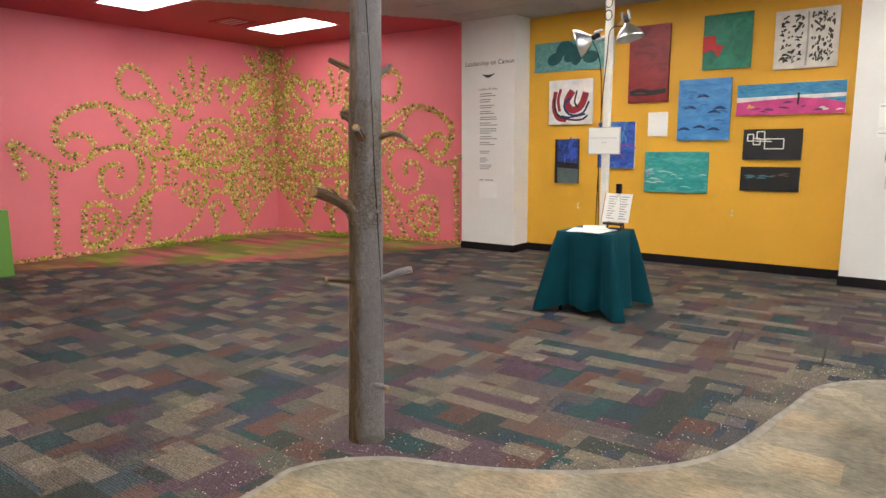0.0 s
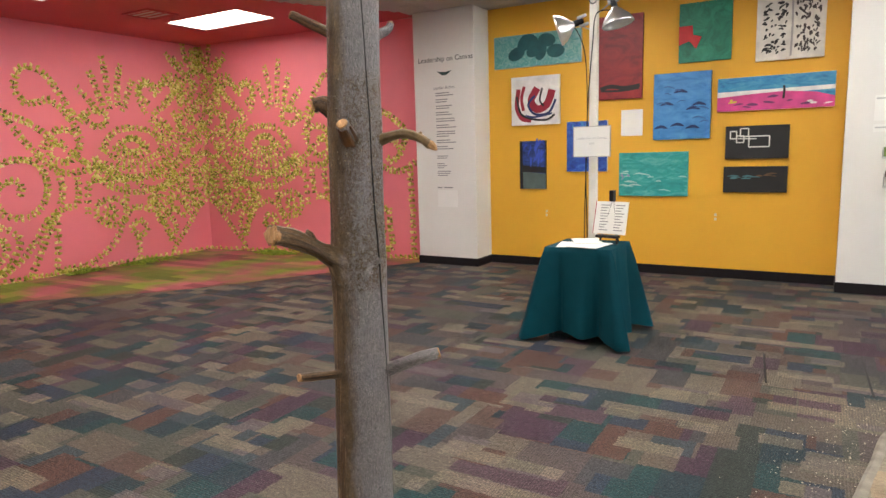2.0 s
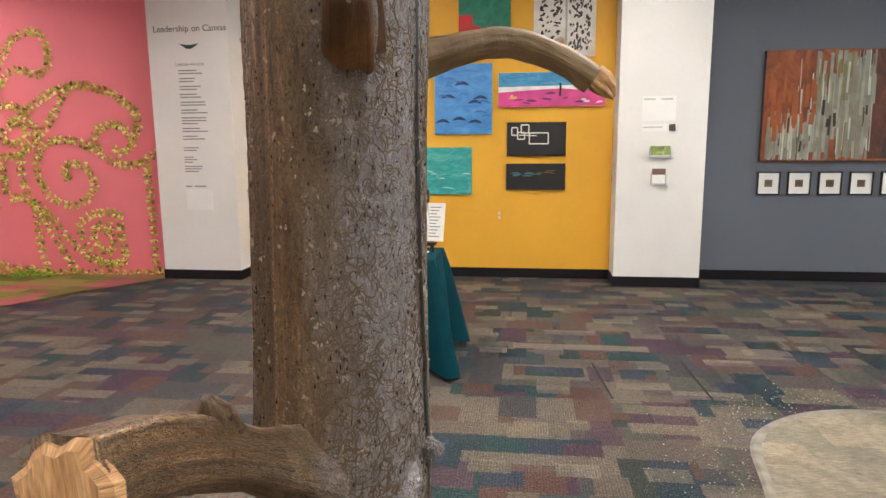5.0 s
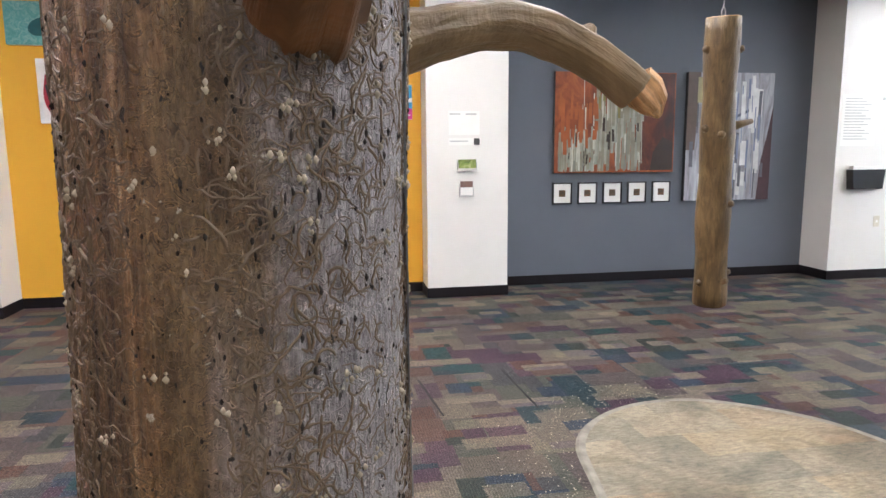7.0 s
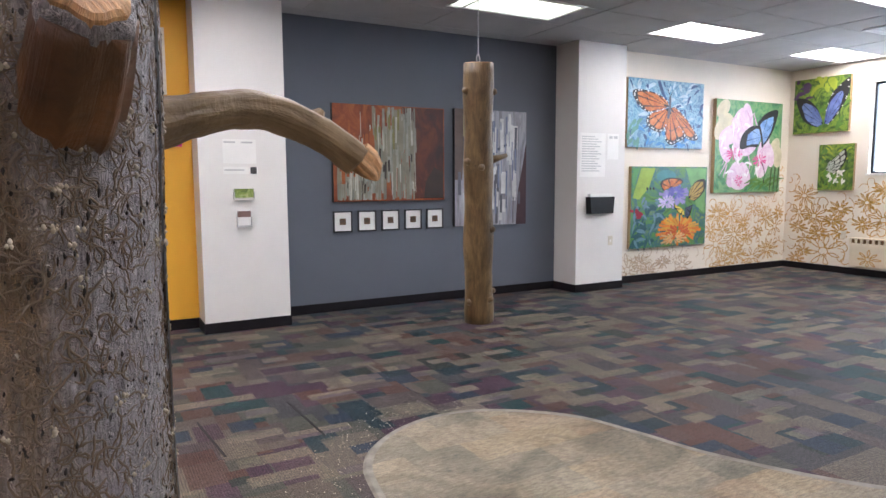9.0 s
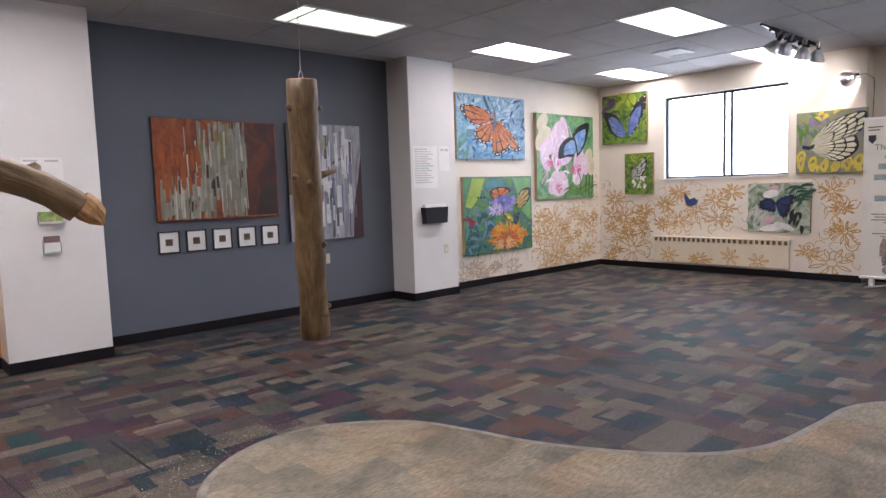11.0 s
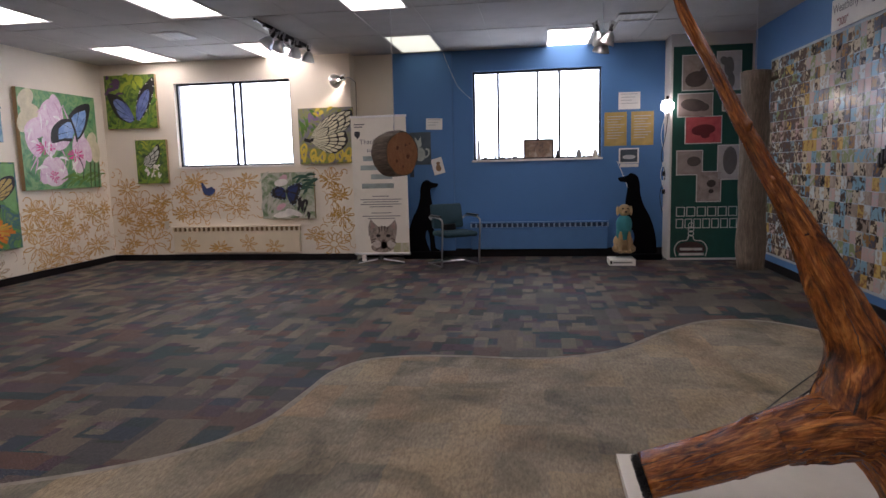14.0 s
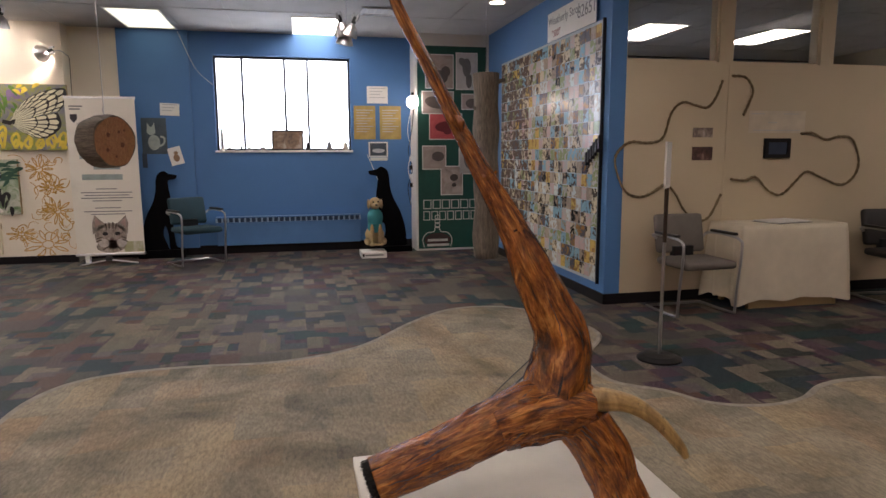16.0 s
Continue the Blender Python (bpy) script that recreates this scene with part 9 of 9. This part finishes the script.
for j in range(ROWSN):
    for i in range(COLS):
        x, z = 0.02 + i * pitch_x, 0.205 + j * pitch_z
        if i >= 9:
            if pm is None:
                pm = bpy.data.meshes.new("photo")
                bm = boxes((0.003, pitch_x - 0.004, -0.0265, -0.0223, 0.003, pitch_z - 0.003))
                bm.to_mesh(pm)
                bm.free()
                pm.materials.append(M_PHOTO)
            if k < 304:
                o = new("photo", pm)
                o.parent = pw
                o.matrix_basis = pose(x + rnd.uniform(-0.006, 0.006), 0, z + rnd.uniform(-0.004, 0.004), 0, rnd.uniform(-1.5, 1.5), 0)
                k += 1
                continue
        box(rest, x + 0.003, x + pitch_x - 0.004, -0.0265, -0.0223, z + 0.003, z + pitch_z - 0.003)
m_, n_, l_, b_s = material("far colour photograph")
gi = n_.new("ShaderNodeNewGeometry")
h2 = ramp(n_, l_, gi.outputs["Random Per Island"], [(0.0, (0.62, 0.54, 0.40)), (0.12, (0.40, 0.32, 0.25)), (0.25, (0.66, 0.72, 0.70)), (0.37, (0.26, 0.46, 0.58)), (0.5, (0.68, 0.58, 0.40)), (0.6, (0.30, 0.36, 0.18)), (0.7, (0.62, 0.46, 0.42)), (0.8, (0.12, 0.12, 0.14)), (0.9, (0.66, 0.46, 0.14)), (0.96, (0.3, 0.42, 0.44))], True)
l_.new(mix(n_, l_, ramp(n_, l_, noise_tex(n_, l_, coords(n_, l_), 17, 3, 0.5, 0.8), [(0.44, (0, 0, 0)), (0.52, (1, 1, 1))]), h2, (0.14, 0.10, 0.08)), b_s.inputs["Base Color"])
b_s.inputs["Roughness"].default_value = 0.22
tagged(part("far_photo", rest, m_, pw), kind="stuff")
part("board_edge", boxes((2.87, 2.885, -0.03, -0.001, 0.17, 2.51)), M_BLACK, pw)
ws = thing("title_sign", on_wall("S", 5.60, -1.83, 2.50), "white sign with title and entry number over the photographs", "sign")
part("panel", boxes((0, 1.13, -0.04, -0.03, 0.0, 0.285)), M_PAPER, ws)
text("lettering", "Weatherly Stroh", 0.115, M_INK, ws, 0.03, -0.042, 0.155)
text("lettering", "\"300\"", 0.10, flat("red brown ink", (0.25, 0.03, 0.02)), ws, 0.12, -0.042, 0.03)
text("lettering", "62651", 0.16, M_INK, ws, 0.74, -0.042, 0.10)
hk = thing("brush_rack", on_wall("S", 4.56, -1.83, 1.24), "row of small black brushes hanging on the board edge", "rack")
for k in range(6):
    part("brush", boxes((0.05 * k, 0.05 * k + 0.03, -0.07, -0.03, 0.03 * k, 0.03 * k + 0.12), bev=0.004), M_BLACK, hk)

# ---------------------------------------------------------------- cream wall
CX = 4.235
M_ROPE = plain("brown hemp rope", (0.20, 0.15, 0.085), 0.9, var=0.3, scale=40, bump_s=0.6, fine=150)


def rope(ctrl, seed):
    ob = thing("wall_rope", pose(CX - 0.016, 0, 0), "thick brown rope pinned in a wavy line on the cream wall", "rope", "ropes on the wall")
    ps = spline([(0, y, z) for y, z in ctrl], 10)
    for s in (0, 1):
        tw = []
        for i, p in enumerate(ps):
            a = i * 0.9 + math.pi * s
            tw.append(p + Vector((0.005 * math.cos(a), 0.003 * math.sin(a), 0.005 * math.sin(a))))
        part("strand", tube(B(), tw, 0.0080, 8, 0.1, seed + s), M_ROPE, ob, smooth=True)
    return ob


rope([(-2.914, 1.99), (-2.86, 1.85), (-2.78, 1.755), (-2.66, 1.77), (-2.525, 1.795), (-2.42, 1.70), (-2.346, 1.485), (-2.2, 1.44), (-2.047, 1.45), (-1.93, 1.38), (-1.892, 1.265), (-1.98, 1.04), (-2.121, 0.965), (-2.26, 1.0), (-2.394, 1.071), (-2.50, 0.98), (-2.575, 0.855), (-2.70, 0.75), (-2.84, 0.76), (-2.962, 0.976)], 1)
rope([(-3.008, 2.033), (-3.15, 2.02), (-3.23, 1.914), (-3.20, 1.80), (-3.148, 1.688)], 3)
rope([(-3.773, 1.523), (-3.90, 1.53), (-4.05, 1.47), (-4.20, 1.50), (-4.35, 1.47), (-4.44, 1.274), (-4.40, 1.12), (-4.257, 1.045), (-4.05, 1.11), (-3.866, 1.172), (-3.75, 1.08), (-3.605, 0.964), (-3.46, 1.0), (-3.319, 1.126), (-3.2, 1.10), (-3.053, 1.113)], 5)
for a_, z_, w_, h_, st in ((-2.65, 1.49, 0.20, 0.085, [(0.04, 0.03, 0.03), (0.25, 0.2, 0.17), (0.5, 0.44, 0.38)]), (-2.652, 1.285, 0.205, 0.12, [(0.02, 0.015, 0.015), (0.08, 0.04, 0.035), (0.3, 0.2, 0.17)])):
    sheet(a_, z_, w_, h_, painted("small print %s" % z_, st, 14), "small dark photograph on the cream wall", c=CX, cat="photograph")
fp = thing("small_frame", on_wall("E", -3.39, CX, 1.30), "black framed dark picture on the cream wall", "picture frame")
part("frame_rail", boxes((0, 0.27, -0.03, -0.001, 0, 0.035), (0, 0.27, -0.03, -0.001, 0.145, 0.18), (0, 0.035, -0.03, -0.001, 0.035, 0.145), (0.235, 0.27, -0.03, -0.001, 0.035, 0.145)), M_BLACK, fp)
part("print", boxes((0.035, 0.235, -0.02, -0.001, 0.035, 0.145)), flat("dim blue print", (0.03, 0.05, 0.09)), fp)
sk = thing("pencil_sketch", on_wall("E", -3.22, CX, 1.53), "faint pencil sketch sheet on the cream wall", "sketch")
part("sheet", boxes((0, 0.60, -0.002, -0.0005, 0, 0.20)), plain("cream tracing paper", (0.58, 0.51, 0.40), 0.6), sk)
for x, z_, w_ in ((0.02, 0.17, 0.14), (0.36, 0.17, 0.16), (0.2, 0.09, 0.10), (0.05, 0.02, 0.5)):
    part("pencil_line", boxes((x, x + w_, -0.0035, -0.0022, z_, z_ + 0.008)), M_INKL, sk)
tagged(part("wall_seam", boxes((CX - 0.006, CX - 0.0005, -3.0, -2.985, 0.1, 2.14)), M_CREAM), "vertical cover strip on the cream wall", "trim", kind="structure")
tube_chair(pose(3.80, -2.44, 0, 0, 0, -88), M_GREYSEAT, "grey-brown upholstered chair with chrome tube frame")
tube_chair(pose(3.75, -4.55, 0, 0, 0, -95), M_BLACKSEAT, "black upholstered chair with chrome tube frame")
wt = thing("side_table", pose(3.98, -3.42, 0), "pale wooden table under a white cloth", "table")
part("tabletop", boxes((-0.22, 0.22, -0.47, 0.47, 0.70, 0.728)), M_PINE, wt)
for sx in (-1, 1):
    for sy in (-1, 1):
        part("leg", boxes((sx * 0.19 - 0.02, sx * 0.19 + 0.02, sy * 0.43 - 0.02, sy * 0.43 + 0.02, 0, 0.70)), M_PINE, wt)
part("apron", boxes((-0.2, -0.18, -0.42, 0.42, 0.0, 0.09)), M_PINE, wt)
M_LINEN = plain("white table linen", (0.66, 0.59, 0.46), 0.85, var=0.06, bump_s=0.25, fine=200)
tagged(cloth("white_table_cloth", 3.76, 4.20, -3.92, -2.86, 0.732, 0.66, M_LINEN, 5, 0.045, 1.3, None, edge=0.01), "white linen cloth hanging in soft folds over the table", "table cloth")
bk = thing("open_book", pose(3.97, -3.42, 0.738, 0, 0, -80), "open visitors' book lying on the white cloth", "book")
part("pages", boxes((-0.2, 0.0, -0.13, 0.13, 0, 0.012), (0.002, 0.2, -0.13, 0.13, 0, 0.012), bev=0.003), M_PAPER, bk)
part("cover", boxes((-0.21, 0.21, -0.14, 0.14, -0.004, -0.0005)), M_BLACK, bk)
ss = thing("sign_stand", pose(2.70, -1.47, 0), "slim steel sign stand with a black round foot", "sign stand")
part("foot", tube(B(), [(0, 0, 0.0), (0, 0, 0.012), (0, 0, 0.03), (0, 0, 0.04)], [0.145, 0.145, 0.10, 0.03], 28), M_BLACK, ss, smooth=False)
part("post", tube(B(), [(0, 0, 0.03), (0, 0, 1.13)], 0.011, 10), M_STEEL, ss)
part("post", tube(B(), [(0, 0, 0.78), (0, 0, 1.13)], 0.014, 10), plain("bronze tube", (0.05, 0.035, 0.025), 0.35, 0.5), ss)
part("sign_holder", boxes((-0.006, 0.006, -0.13, 0.13, 1.13, 1.42)), M_PAPER, ss, "white double-sided card seen nearly edge-on")
ss.matrix_world = pose(2.70, -1.47, 0, 0, 0, -128)
